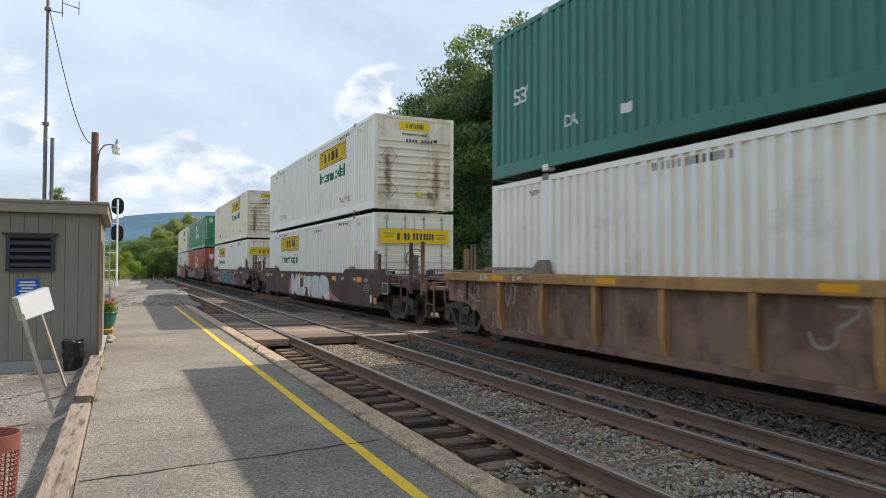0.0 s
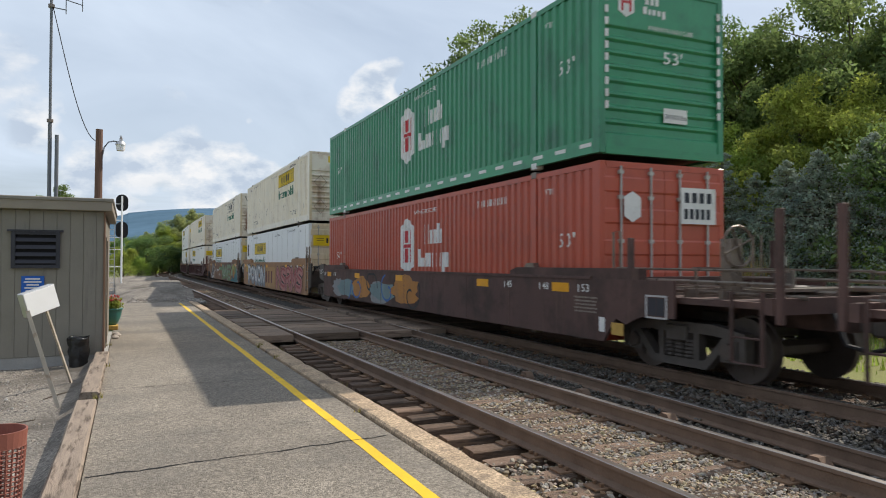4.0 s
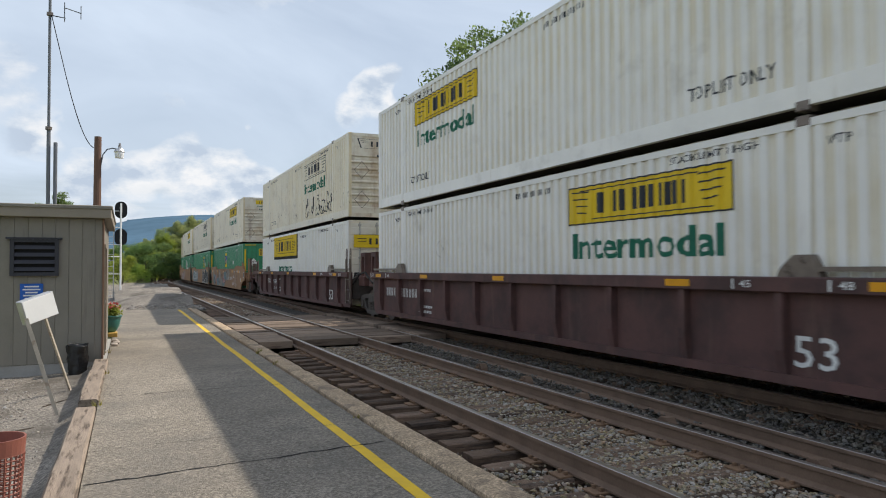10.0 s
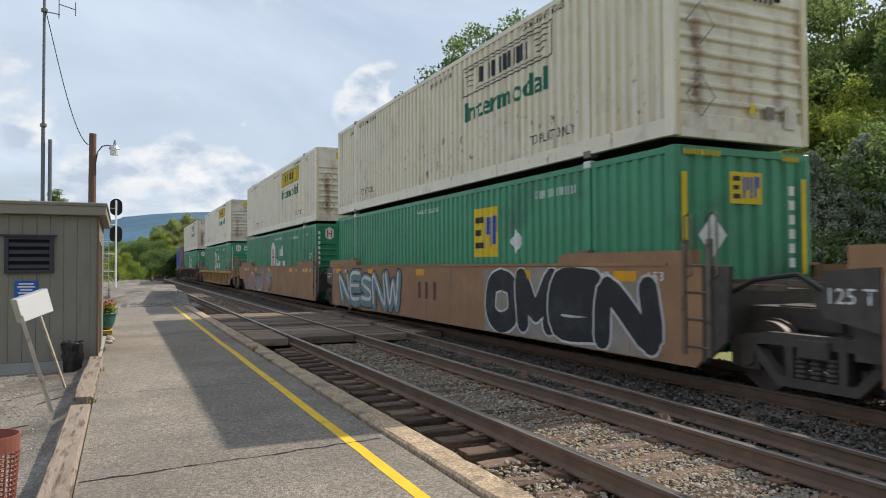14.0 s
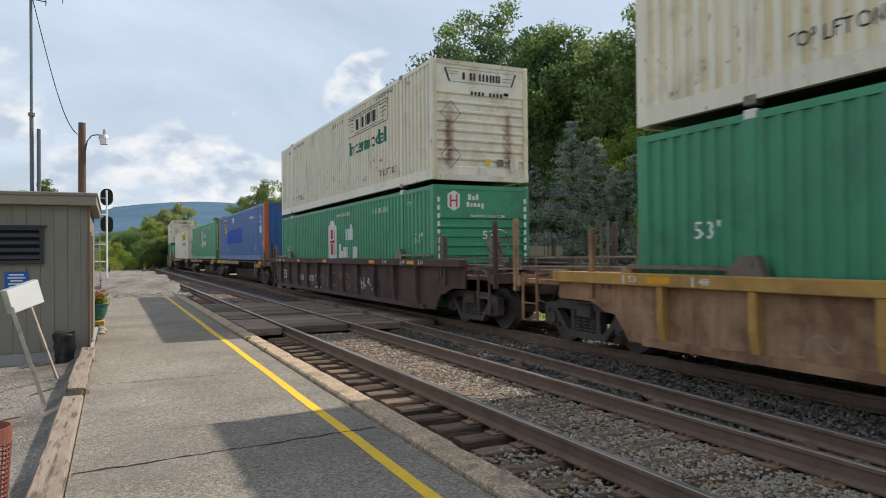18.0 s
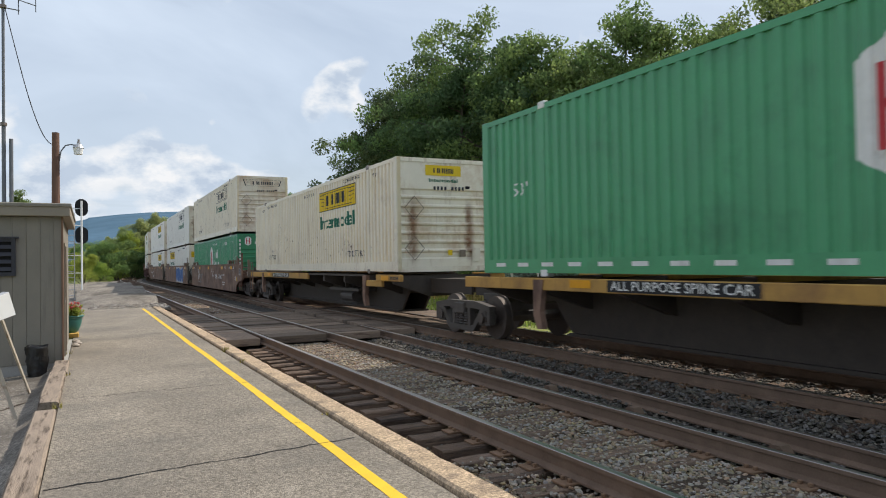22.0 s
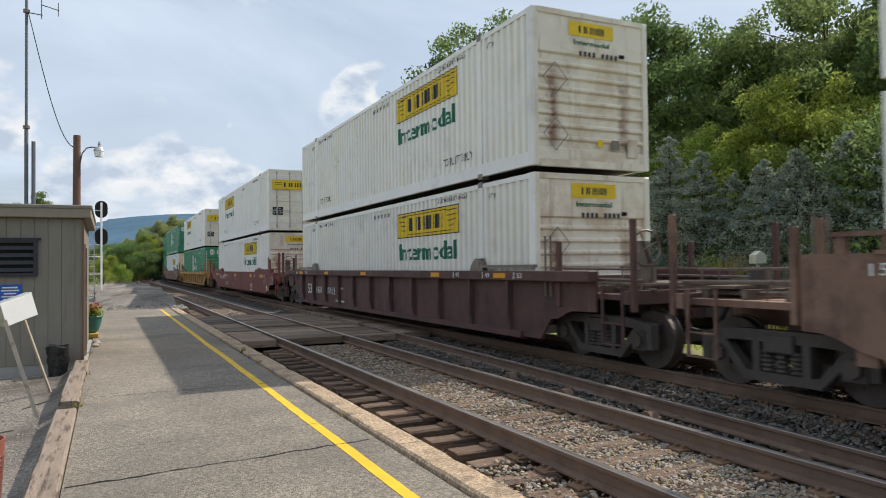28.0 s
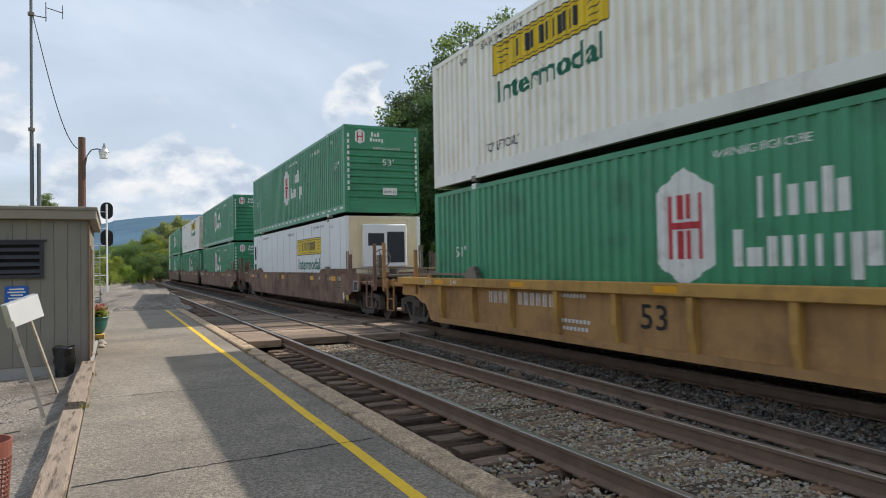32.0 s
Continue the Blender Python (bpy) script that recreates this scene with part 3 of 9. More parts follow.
# gravel yard beside the shed
bm = bmesh.new()
gx = [-40, -14, -7, -4, -3, -2.2, -1.5, -1.0, -0.7, -0.5]
gy = [-8, -3, 0, 2, 4, 5, 6, 7, 8, 9, 10, 11, 12, 13, 14, 16, 20, 26, 34, 44, 56, 70, 90]
grid = [[bm.verts.new((x, y, -0.165 - 0.03 * max(-1.2 - x, 0) ** 0.5 + 0.025 * noise.noise(Vector((x, y, 5))) + (0.05 if y > 30 else 0) + (0.11 if x > -0.6 else 0))) for x in gx] for y in gy]
for r, q in zip(grid, grid[1:]):
    for i in range(len(gx) - 1):
        bm.faces.new((r[i], r[i + 1], q[i + 1], q[i]))
yard = part("ground_gravel", bm, "gravel_bed", smooth=True)
tagged(yard, "packed grey gravel yard beside the platform", "gravel", kind="structure")
# bare gravel beyond the platform's end
bm = bmesh.new()
gx, gy = [-0.56, 0.3, 1.0, 1.7, 2.4, 2.9], [30.3, 31, 32, 33, 34, 36, 38, 40, 42, 45, 48, 52, 56, 62, 70, 82, 96]


def heap_z(x, y):
    h = -0.06 + 0.03 * noise.noise(Vector((x, y, 8)))
    for cx, cy, r, top in ((1.7, 36.5, 2.6, 0.55), (2.0, 45, 4.5, 0.65), (2.3, 58, 5.0, 0.6)):
        d = math.hypot((x - cx) / 1.1, (y - cy)) / r
        h = max(h, top * max(1 - d * d, 0) - 0.1)
    return h


fx = [-0.56 + 0.2 * i for i in range(18)]
fy = [30.3 + 0.5 * i for i in range(80)] + [72, 76, 82, 90, 96]
grid = [[bm.verts.new((x + (0 if y < 80 else (y - 80) ** 2 / 640), y, heap_z(x, y))) for x in fx] for y in fy]
for r, q in zip(grid, grid[1:]):
    for i in range(len(fx) - 1):
        bm.faces.new((r[i], r[i + 1], q[i + 1], q[i]))
heaps = part("ground_heaps", bm, "gravel_bed", smooth=True)
tagged(heaps, "low heaps of grey gravel beyond the platform", "gravel", kind="structure")

# ballast beds
for name, mid, shape, stuff in (("ballast_bed_a", A_MID - B_MID, [(-1.64, -0.45), (-1.6, -0.335), (-0.82, -0.325), (-0.66, -0.225), (0.8, -0.225), (1.0, -0.235), (1.95, -0.25)], "ballast_bed"),
                                ("ballast_bed_b", 0, [(-1.8, -0.25), (-1.5, -0.2), (-0.7, -0.165), (1.4, -0.165), (1.9, -0.2), (3.0, -0.62)], "ballast_bed_dark")):
    bed = part(name, sweep(shape, mid, close=False), stuff)
    tagged(bed, "crushed stone under the track", "ballast", kind="structure")

# rails: web and foot, with the worn head as its own strip
RAIL = [(-0.07, -0.172), (-0.07, -0.155), (-0.012, -0.13), (-0.012, -0.045), (-0.036, -0.035), (-0.036, -0.004), (0.036, -0.004), (0.036, -0.035), (0.012, -0.045), (0.012, -0.13), (0.07, -0.155), (0.07, -0.172)]
HEAD = [(-0.036, -0.005), (-0.03, 0.0), (0.03, 0.0), (0.036, -0.005)]


def lay_rail(off, top, label, shiny=True, stations=STATIONS):
    rail = part("rail", sweep([(x, z + top) for x, z in RAIL], off, stations), "rail_steel")
    tagged(rail, label, "rail", "rails", "structure")
    part("rail_head", sweep([(x, z + top) for x, z in HEAD], off, stations, close=False), "rail_top" if shiny else "tie_plate", rail, "worn running surface")


for off, top in ((A_MID - B_MID - GAUGE, A_TOP), (A_MID - B_MID + GAUGE, A_TOP), (-GAUGE, B_TOP), (GAUGE, B_TOP)):
    lay_rail(off, top, "rusty brown steel rail with a worn head")


def loose_rail(s):
    return 5.62 + 0.058 * s - 0.0006 * s * s - B_MID


lay_rail(loose_rail, -0.02, "rusty steel rail between the two tracks", stations=[-12, -6, -2, 0, 2, 4, 6, 8, 10, 13, 16, 20, 25, 30, 36, 42])

# ---- platform ----
bm = bmesh.new()
nx, ny = 12, 110
grid = [[bm.verts.new((-0.30 + 2.56 * i / nx, -8 + 38.4 * j / ny, 0.0)) for i in range(nx + 1)] for j in range(ny + 1)]
for r, q in zip(grid, grid[1:]):
    for i in range(nx):
        bm.faces.new((r[i], r[i + 1], q[i + 1], q[i]))
rim = [grid[j][0] for j in range(ny + 1)] + grid[ny][1:] + [grid[j][nx] for j in range(ny - 1, -1, -1)] + grid[0][-2:0:-1]
below = [bm.verts.new((v.co.x, v.co.y, -0.3)) for v in rim]
for i in range(len(rim)):
    j = (i + 1) % len(rim)
    bm.faces.new((rim[i], rim[j], below[j], below[i]))
bmesh.ops.recalc_face_normals(bm, faces=bm.faces)
platform = part("platform", bm, "asphalt", smooth=False)
tagged(platform, "low worn grey asphalt station platform with cracks", "platform", kind="structure")

# cracks: thin dark ribbons that wander across the asphalt
rng = random.Random(4)


def crack(y_left, y_right, x0=-0.28, x1=2.2, width=0.009):
    bm = bmesh.new()
    prev = None
    n = 34
    for i in range(n + 1):
        f = i / n
        x = x0 + (x1 - x0) * f
        y = y_left + (y_right - y_left) * f + 0.035 * noise.noise(Vector((x * 3, y_left, 1))) + 0.012 * rng.uniform(-1, 1)
        w = width * rng.uniform(0.35, 1.3)
        a, b = bm.verts.new((x, y - w, 0.0042)), bm.verts.new((x, y + w, 0.0042))
        if prev:
            bm.faces.new((prev[0], a, b, prev[1]))
        prev = (a, b)
    ob = part("crack", bm, "crack", platform)
    return ob


for yl, yr, w in ((9.86, 9.9, 0.009), (5.9, 6.2, 0.012), (14.2, 14.0, 0.005), (18.5, 18.3, 0.008), (6.97, 7.08, 0.003), (3.6, 3.7, 0.01), (12.0, 12.2, 0.003), (23.0, 22.8, 0.01), (26.5, 26.3, 0.008)):
    crack(yl, yr, width=w)

# painted edge line with ragged sides
bm = bmesh.new()
prev = None
for i in range(231):
    y = -7.5 + i * 0.162
    w0, w1 = 0.052 + 0.006 * noise.noise(Vector((y * 4, 0, 0))), 0.052 + 0.006 * noise.noise(Vector((y * 4, 9, 0)))
    mid = 1.905 + 0.018 * noise.noise(Vector((y * 0.35, 3, 0)))
    a, b = bm.verts.new((mid - w0, y, 0.003)), bm.verts.new((mid + w1, y, 0.003))
    if prev:
        bm.faces.new((prev[0], prev[1], b, a))
    prev = (a, b)
tagged(part("edge_line", bm, "line_yellow"), "worn yellow safety line painted along the platform", "road marking", kind="structure")

# kerb in lengths, chipped at its edges
kerb = thing("kerb", "weathered tan concrete edging with broken corners along the platform", "kerb", at=None)
kerb["kind"] = "structure"
y = -8.0
i = 0
while y < 30.4:
    length = min(rng.uniform(2.2, 3.2), 30.4 - y)
    bm = bmesh.new()
    steps = max(int(length / 0.16), 2)
    rings = []
    for k in range(steps + 1):
        yy = y + 0.006 + (length - 0.012) * k / steps
        chip = 0.03 * max(noise.noise(Vector((yy * 1.7, 4, 0))) - 0.15, 0) * 3
        wob = 0.012 * noise.noise(Vector((yy * 2.5, 7, 0)))
        top = 0.042 + 0.008 * noise.noise(Vector((yy * 3, 1, 0)))
        rings.append([bm.verts.new(p) for p in ((2.285, yy, -0.34), (2.288 + wob, yy, top - 0.02), (2.31 + wob, yy, top), (2.53 + wob - chip, yy, top - chip * 0.3), (2.57 + wob - chip, yy, top - 0.035 - chip), (2.57 + wob, yy, -0.4))])
    for r, q in zip(rings, rings[1:]):
        for k in range(5):
            bm.faces.new((r[k], r[k + 1], q[k + 1], q[k]))
    bm.faces.new(rings[0])
    bm.faces.new(rings[-1][::-1])
    bmesh.ops.recalc_face_normals(bm, faces=bm.faces)
    part("kerb_length", bm, "kerb_concrete", kerb)
    y += length
    i += 1

# old timbers along the platform's other side
edging = thing("timber_edging", "grey weathered timbers laid end to end along the platform", "edging")
edging["kind"] = "structure"
for y0, y1, dx, dz, slant in ((-7.5, -1.2, 0, 0, 0), (-1.1, 4.3, 0.0, 0, 0), (4.35, 9.02, 0.0, 0.0, 0.0), (9.3, 12.0, 0.015, 0.045, 0.0), (12.12, 13.6, 0.03, 0.02, 0.0)):
    bm = bmesh.new()
    rings = []
    n = int((y1 - y0) / 0.22)
    for k in range(n + 1):
        yy = y0 + (y1 - y0) * k / n
        w = 0.014 * noise.noise(Vector((yy * 1.9, y0, 0)))
        z = 0.035 + dz + 0.012 * noise.noise(Vector((yy * 1.3, y0, 6)))
        rings.append([bm.verts.new(p) for p in ((-0.53 + dx + w, yy, -0.34), (-0.53 + dx + w, yy, z - 0.02), (-0.51 + dx + w, yy, z), (-0.33 + dx - w, yy, z), (-0.308 + dx, yy, z - 0.02), (-0.308 + dx, yy, -0.34))])
    for r, q in zip(rings, rings[1:]):
        for k in range(5):
            bm.faces.new((r[k], r[k + 1], q[k + 1], q[k]))
    bm.faces.new(rings[0])
    bm.faces.new(rings[-1][::-1])
    bmesh.ops.recalc_face_normals(bm, faces=bm.faces)
    part("timber", bm, "old_timber", edging)

# ---- shed ----
SX, SY0, SY1, SZ = -0.38, 13.7, 18.1, 2.49
LX = -6.2
shed = thing("shed", "small flat-roofed shed with grey-brown ribbed siding", "shed", at=pose(0, 0, 0))
bm = bmesh.new()
block(bm, LX, -0.312, SY0 + 0.02, SY1, -0.34, 0.0)
part("foundation", bm, "base_concrete", shed, "grey concrete footing")
bm = bmesh.new()
block(bm, LX, SX, SY0 + 0.02, SY0 + 0.12, -0.01, SZ)
wall_front = part("wall_front", bm, "siding", shed)
bm = bmesh.new()
block(bm, 0.002, 0.2015, SY0 + 0.008, SY0 + 0.024, 0.0, SZ, 0.005)
board = bpy.data.meshes.new("siding_board")
bm.to_mesh(board)
bm.free()
for k in range(28):
    mesh_part("siding_board", board, "siding", wall_front).location = (LX + 0.2035 * k, 0, 0)
bm = bmesh.new()
block(bm, SX - 0.1, SX - 0.005, SY0 + 0.12, SY0 + 1.0, 0, SZ)
block(bm, SX - 0.1, SX - 0.005, SY0 + 1.95, SY1, 0, SZ)
block(bm, SX - 0.1, SX - 0.005, SY0 + 1.0, SY0 + 1.95, 2.06, SZ)
part("wall_side", bm, "siding", shed)
bm = bmesh.new()
block(bm, LX, SX - 0.1, SY1 - 0.1, SY1, 0, SZ)
block(bm, LX, LX + 0.1, SY0 + 0.12, SY1 - 0.1, 0, SZ)
part("wall_back", bm, "siding", shed)
bm = bmesh.new()
block(bm, SX - 0.012, SX + 0.02, SY0 - 0.012, SY0 + 0.1, -0.02, SZ, 0.004)
part("corner_trim", bm, "trim_brown", shed, "brown corner board")
door = None
bm = bmesh.new()
block(bm, SX - 0.075, SX - 0.03, SY0 + 1.05, SY0 + 1.9, 0.02, 2.02, 0.004)
door = part("door", bm, "trim_brown", shed, "closed brown door")
bm = bmesh.new()
rod(bm, (SX - 0.03, SY0 + 1.14, 1.0), (SX + 0.02, SY0 + 1.14, 1.0), 0.025, seg=10)
part("door_handle", bm, "galvanised", door)
bm = bmesh.new()
block(bm, SX - 0.02, SX + 0.02, SY0 + 0.98, SY0 + 1.05, 0, 2.06)
block(bm, SX - 0.02, SX + 0.02, SY0 + 1.9, SY0 + 1.97, 0, 2.06)
block(bm, SX - 0.02, SX + 0.02, SY0 + 1.05, SY0 + 1.9, 2.02, 2.08)
part("door_frame", bm, "trim_paint", shed)
bm = bmesh.new()
block(bm, LX - 0.1, SX + 0.13, SY0 - 0.12, SY1 + 0.12, SZ + 0.005, SZ + 0.20, 0.01)
roof = part("roof", bm, "trim_paint", shed, "flat roof with a tan fascia")
bm = bmesh.new()
block(bm, LX - 0.12, SX + 0.15, SY0 - 0.14, SY1 + 0.14, SZ + 0.16, SZ + 0.225, 0.012)
part("drip_edge", bm, "siding", roof, "metal drip edge")
# louvred vent
vent = thing("wall_vent", "dark grey louvred vent on the shed wall", "vent")
bm = bmesh.new()
VX0, VX1, VZ0, VZ1 = -1.78, -1.06, 1.50, 2.12
for b in ((VX0, VX1, VZ1 - 0.05, VZ1), (VX0, VX1, VZ0, VZ0 + 0.06), (VX0, VX0 + 0.06, VZ0 + 0.06, VZ1 - 0.05), (VX1 - 0.06, VX1, VZ0 + 0.06, VZ1 - 0.05)):
    block(bm, b[0], b[1], SY0 - 0.05, SY0 + 0.004, b[2], b[3])
block(bm, VX0 - 0.06, VX1 + 0.05, SY0 - 0.07, SY0, VZ1, VZ1 + 0.03)
part("vent_frame", bm, "vent_metal", vent)
bm = bmesh.new()
block(bm, VX0 + 0.06, VX1 - 0.06, SY0 - 0.008, SY0 - 0.003, VZ0 + 0.06, VZ1 - 0.05)
part("vent_back", bm, "dark_void", vent)
for k in range(4):
    bm = bmesh.new()
    z = VZ0 + 0.085 + k * 0.123
    prism(bm, [(SY0 - 0.05, z), (SY0 - 0.045, z - 0.006), (SY0 - 0.01, z + 0.055), (SY0 - 0.015, z + 0.062)], "x", VX0 + 0.06, VX1 - 0.06)
    part("slat", bm, "vent_metal", vent)
# blue notice on the wall
notice = thing("wall_notice", "small blue notice with white lines on the shed wall", "sign")
bm = bmesh.new()
block(bm, -1.63, -1.29, SY0 - 0.016, SY0 - 0.002, 1.08, 1.37, 0.004)
plate = part("notice_plate", bm, "sign_blue", notice)
for z, w in ((1.32, 0.11), (1.27, 0.13), (1.22, 0.09), (1.17, 0.12), (1.12, 0.10)):
    bm = bmesh.new()
    block(bm, -1.46 - w, -1.46 + w, SY0 - 0.02, SY0 - 0.0165, z - 0.012, z + 0.012)
    part("notice_line", bm, "mark_white", notice)

# ---- tilted box sign on two posts ----
sign = thing("box_sign", "blank white double-faced box sign leaning on two rusty metal posts", "sign")
P0, P1 = Vector((-0.80, 9.55, -0.2)), Vector((-0.735, 11.3, -0.2))


def leaning(v):
    return Matrix.Translation(v)


HX = -0.86
sign_pose = Matrix.Translation((-1.0, 10.0, 1.13)) @ Euler((radians(0), radians(-17), radians(38))).to_matrix().to_4x4()
bm = bmesh.new()
block(bm, -0.21, 0.21, -0.055, 0.055, -0.15, 0.15, 0.006)
bm.transform(sign_pose)
part("sign_box", bm, "galvanised", sign, "grey metal casing")
bm = bmesh.new()
block(bm, -0.2, 0.2, -0.061, -0.0555, -0.142, 0.142)
bm.transform(sign_pose)
part("sign_face", bm, "sign_white", sign, "blank white face")
for foot, top in (((-0.74, 9.75, -0.22), (-1.09, 9.72, 1.02)), ((-0.73, 11.75, -0.22), (-0.985, 10.35, 1.1))):
    bm = bmesh.new()
    f, t = Vector(foot), Vector(top)
    m = (t - f).to_track_quat("Z", "X").to_matrix().to_4x4()
    block(bm, -0.022, 0.022, -0.012, 0.012, -(t - f).length / 2, (t - f).length / 2)
    bm.transform(Matrix.Translation((f + t) / 2) @ m)
    part("post", bm, "post_metal", sign, "rusty metal post")

# ---- bin with a black liner against the shed ----
bin_thing = thing("rubbish_bin", "small bin covered by a shiny black plastic liner against the shed", "bin", at=pose(-0.745, 13.42, -0.2))
bm = bmesh.new()
rings = []
for j, (r, z) in enumerate(((0.135, 0.0), (0.14, 0.06), (0.145, 0.14), (0.15, 0.22), (0.155, 0.3), (0.158, 0.38), (0.16, 0.45), (0.165, 0.5), (0.168, 0.53), (0.16, 0.545), (0.145, 0.53), (0.14, 0.4))):
    ring = []
    for k in range(40):
        a = 2 * math.pi * k / 40
        n = noise.fractal(Vector((math.cos(a) * 2.4, math.sin(a) * 2.4, z * 9)), 0.7, 2.0, 4)
        rr = r * (1 + (0.2 if j < 10 else 0.03) * n)
        ring.append(bm.verts.new((rr * math.cos(a), rr * math.sin(a), z + 0.012 * math.sin(3 * a + 1) * (z > 0.4))))
    rings.append(ring)
for r, q in zip(rings, rings[1:]):
    for k in range(40):
        bm.faces.new((r[k], r[(k + 1) % 40], q[(k + 1) % 40], q[k]))
bm.faces.new(rings[-1])
part("liner", bm, "bag_black", bin_thing, "crumpled black plastic liner", smooth=True)
bm = bmesh.new()
rod(bm, (0, 0, 0.0), (0, 0, 0.05), 0.125, seg=20)
part("base", bm, "mark_dark", bin_thing)

# ---- red plastic basket ----
basket = thing("waste_basket", "faded red plastic waste basket with pierced sides on the gravel", "basket", at=pose(-0.83, 5.7, -0.2))
bm = bmesh.new()
seg, rows = 30, 16
h0, h1, r0, r1 = 0.0, 0.65, 0.15, 0.196


def ring_pt(k, z, r=None):
    rr = r if r is not None else r0 + (r1 - r0) * z / h1
    return (rr * math.cos(2 * math.pi * k / seg), rr * math.sin(2 * math.pi * k / seg), z)


for k in range(seg):
    a = 2 * math.pi * k / seg
    for z0, z1 in ((0.05, 0.54),):
        p, q = Vector(ring_pt(k, z0)), Vector(ring_pt(k, z1))
        rod(bm, p, q, 0.007, seg=4)
for j in range(rows):
    z = 0.05 + 0.49 * j / (rows - 1)
    for k in range(seg):
        rod(bm, ring_pt(k, z), ring_pt(k + 1, z), 0.006, seg=4)
part("lattice", bm, "basket_plastic", basket)
for z0, z1, grow in ((0.0, 0.055, 0.0), (0.535, 0.65, 0.004)):
    bm = bmesh.new()
    rings = [[bm.verts.new(ring_pt(k, z, (r0 + (r1 - r0) * z / h1) + grow + d)) for k in range(seg)] for z, d in ((z0, 0), (z1, 0), (z1, -0.012), (z0, -0.012))]
    for m in range(4):
        r, q = rings[m], rings[(m + 1) % 4]
        for k in range(seg):
            bm.faces.new((r[k], r[(k + 1) % seg], q[(k + 1) % seg], q[k]))
    bmesh.ops.recalc_face_normals(bm, faces=bm.faces)
    part("rim" if z0 else "base_ring", bm, "basket_plastic", basket)
bm = bmesh.new()
rod(bm, (0, 0, 0.003), (0, 0, 0.015), 0.14, seg=30)
part("bottom", bm, "basket_plastic", basket)

# ---- flower pot on a painted block ----
pot = thing("flower_pot", "round green glazed pot of red and white flowers by the shed", "planter", at=pose(-0.36, 18.75, 0))
bm = bmesh.new()
block(bm, -0.2, 0.17, -0.3, 0.2, 0.0, 0.1, 0.01)
part("base_block", bm, "paint_ochre", pot, "ochre painted block")
bm = bmesh.new()
profile = [(0.12, 0.1), (0.17, 0.16), (0.215, 0.26), (0.24, 0.38), (0.25, 0.46), (0.275, 0.47), (0.275, 0.50), (0.235, 0.50), (0.22, 0.44), (0.0, 0.43)]
rings = [[bm.verts.new((r * math.cos(2 * math.pi * k / 24), r * math.sin(2 * math.pi * k / 24), z)) for k in range(24)] for r, z in profile[:-1]]
for r, q in zip(rings, rings[1:]):
    for k in range(24):
        bm.faces.new((r[k], r[(k + 1) % 24], q[(k + 1) % 24], q[k]))
bm.faces.new(rings[0][::-1])
part("bowl", bm, "planter_glaze", pot, smooth=True)
bm = bmesh.new()
rod(bm, (0, 0, 0.42), (0, 0, 0.46), 0.225, seg=20)
part("soil", bm, "soil", pot)


def leaves(bm, centre, radius, count, size, rnd, squash=(1, 1, 1), up=0.0):
    """Loose leaf cards, bent along the middle, scattered in a ball."""
    for _ in range(count):
        d = Vector((rnd.gauss(0, 1), rnd.gauss(0, 1), rnd.gauss(0, 1))).normalized() * radius * rnd.random() ** 0.4
        p = Vector(centre) + Vector((d.x * squash[0], d.y * squash[1], d.z * squash[2]))
        s = size * rnd.uniform(0.6, 1.3)
        m = Matrix.Translation(p) @ Euler((rnd.uniform(-1.2, 1.2), rnd.uniform(-1.2, 1.2), rnd.uniform(0, 6.28))).to_matrix().to_4x4()
        a, b, c, e = (bm.verts.new(m @ Vector(q)) for q in ((-s, 0, 0), (0, -0.45 * s, -0.12 * s), (s, 0, 0), (0, 0.45 * s, -0.12 * s)))
        bm.faces.new((a, b, c))
        bm.faces.new((a, c, e))


rp = random.Random(11)
bm = bmesh.new()
for k in range(10):
    leaves(bm, (rp.uniform(-0.17, 0.17), rp.uniform(-0.17, 0.17), 0.55 + rp.uniform(0, 0.1)), 0.13, 70, 0.035, rp)
part("foliage", bm, "leaf_bright", pot)
bm = bmesh.new()
for k in range(26):
    leaves(bm, (rp.uniform(-0.22, 0.22), rp.uniform(-0.2, 0.2), 0.64 + rp.uniform(0, 0.16)), 0.035, 16, 0.022, rp)
part("blossom", bm, "flower_red", pot)
for k in range(3):
    bm = bmesh.new()
    bmesh.ops.create_icosphere(bm, subdivisions=2, radius=0.06, matrix=Matrix.Diagonal((1.3, 1, 0.7, 1)))
    for v in bm.verts:
        v.co *= 1 + 0.2 * noise.noise(v.co * 14 + Vector((k, 0, 0)))
    st = part("stone", bm, "gravel")
    st.location = (-0.22 + 0.03 * (k % 2), 16.3 + 0.42 * k, 0.035)
    tagged(st, "small stone lying by the shed wall", "stone", "stones by the shed")

# ---- lamp pole, mast, cable ----
pole = thing("lamp_pole", "brown wooden pole with a small curved-arm street lamp", "lamp post", at=pose(-0.85, 24.0, -0.2))
bm = bmesh.new()
rod(bm, (0, 0, 0), (0.02, 0, 5.89), 0.13, 0.10, 12)
part("pole", bm, "pole_wood", pole)
bm = bmesh.new()
tube(bm, [(0.1, 0, 5.0), (0.16, 0, 5.35), (0.28, 0, 5.52), (0.42, 0, 5.56), (0.60, 0, 5.54)], 0.02)
part("arm", bm, "mast_steel", pole)
bm = bmesh.new()
rod(bm, (0.63, 0, 5.50), (0.63, 0, 5.66), 0.05, seg=10)
rod(bm, (0.63, 0, 5.66), (0.63, 0, 5.74), 0.03, seg=8)
rod(bm, (0.62, 0, 5.46), (0.62, 0, 5.56), 0.16, 0.11, 14)
part("lamp_head", bm, "galvanised", pole)
bm = bmesh.new()
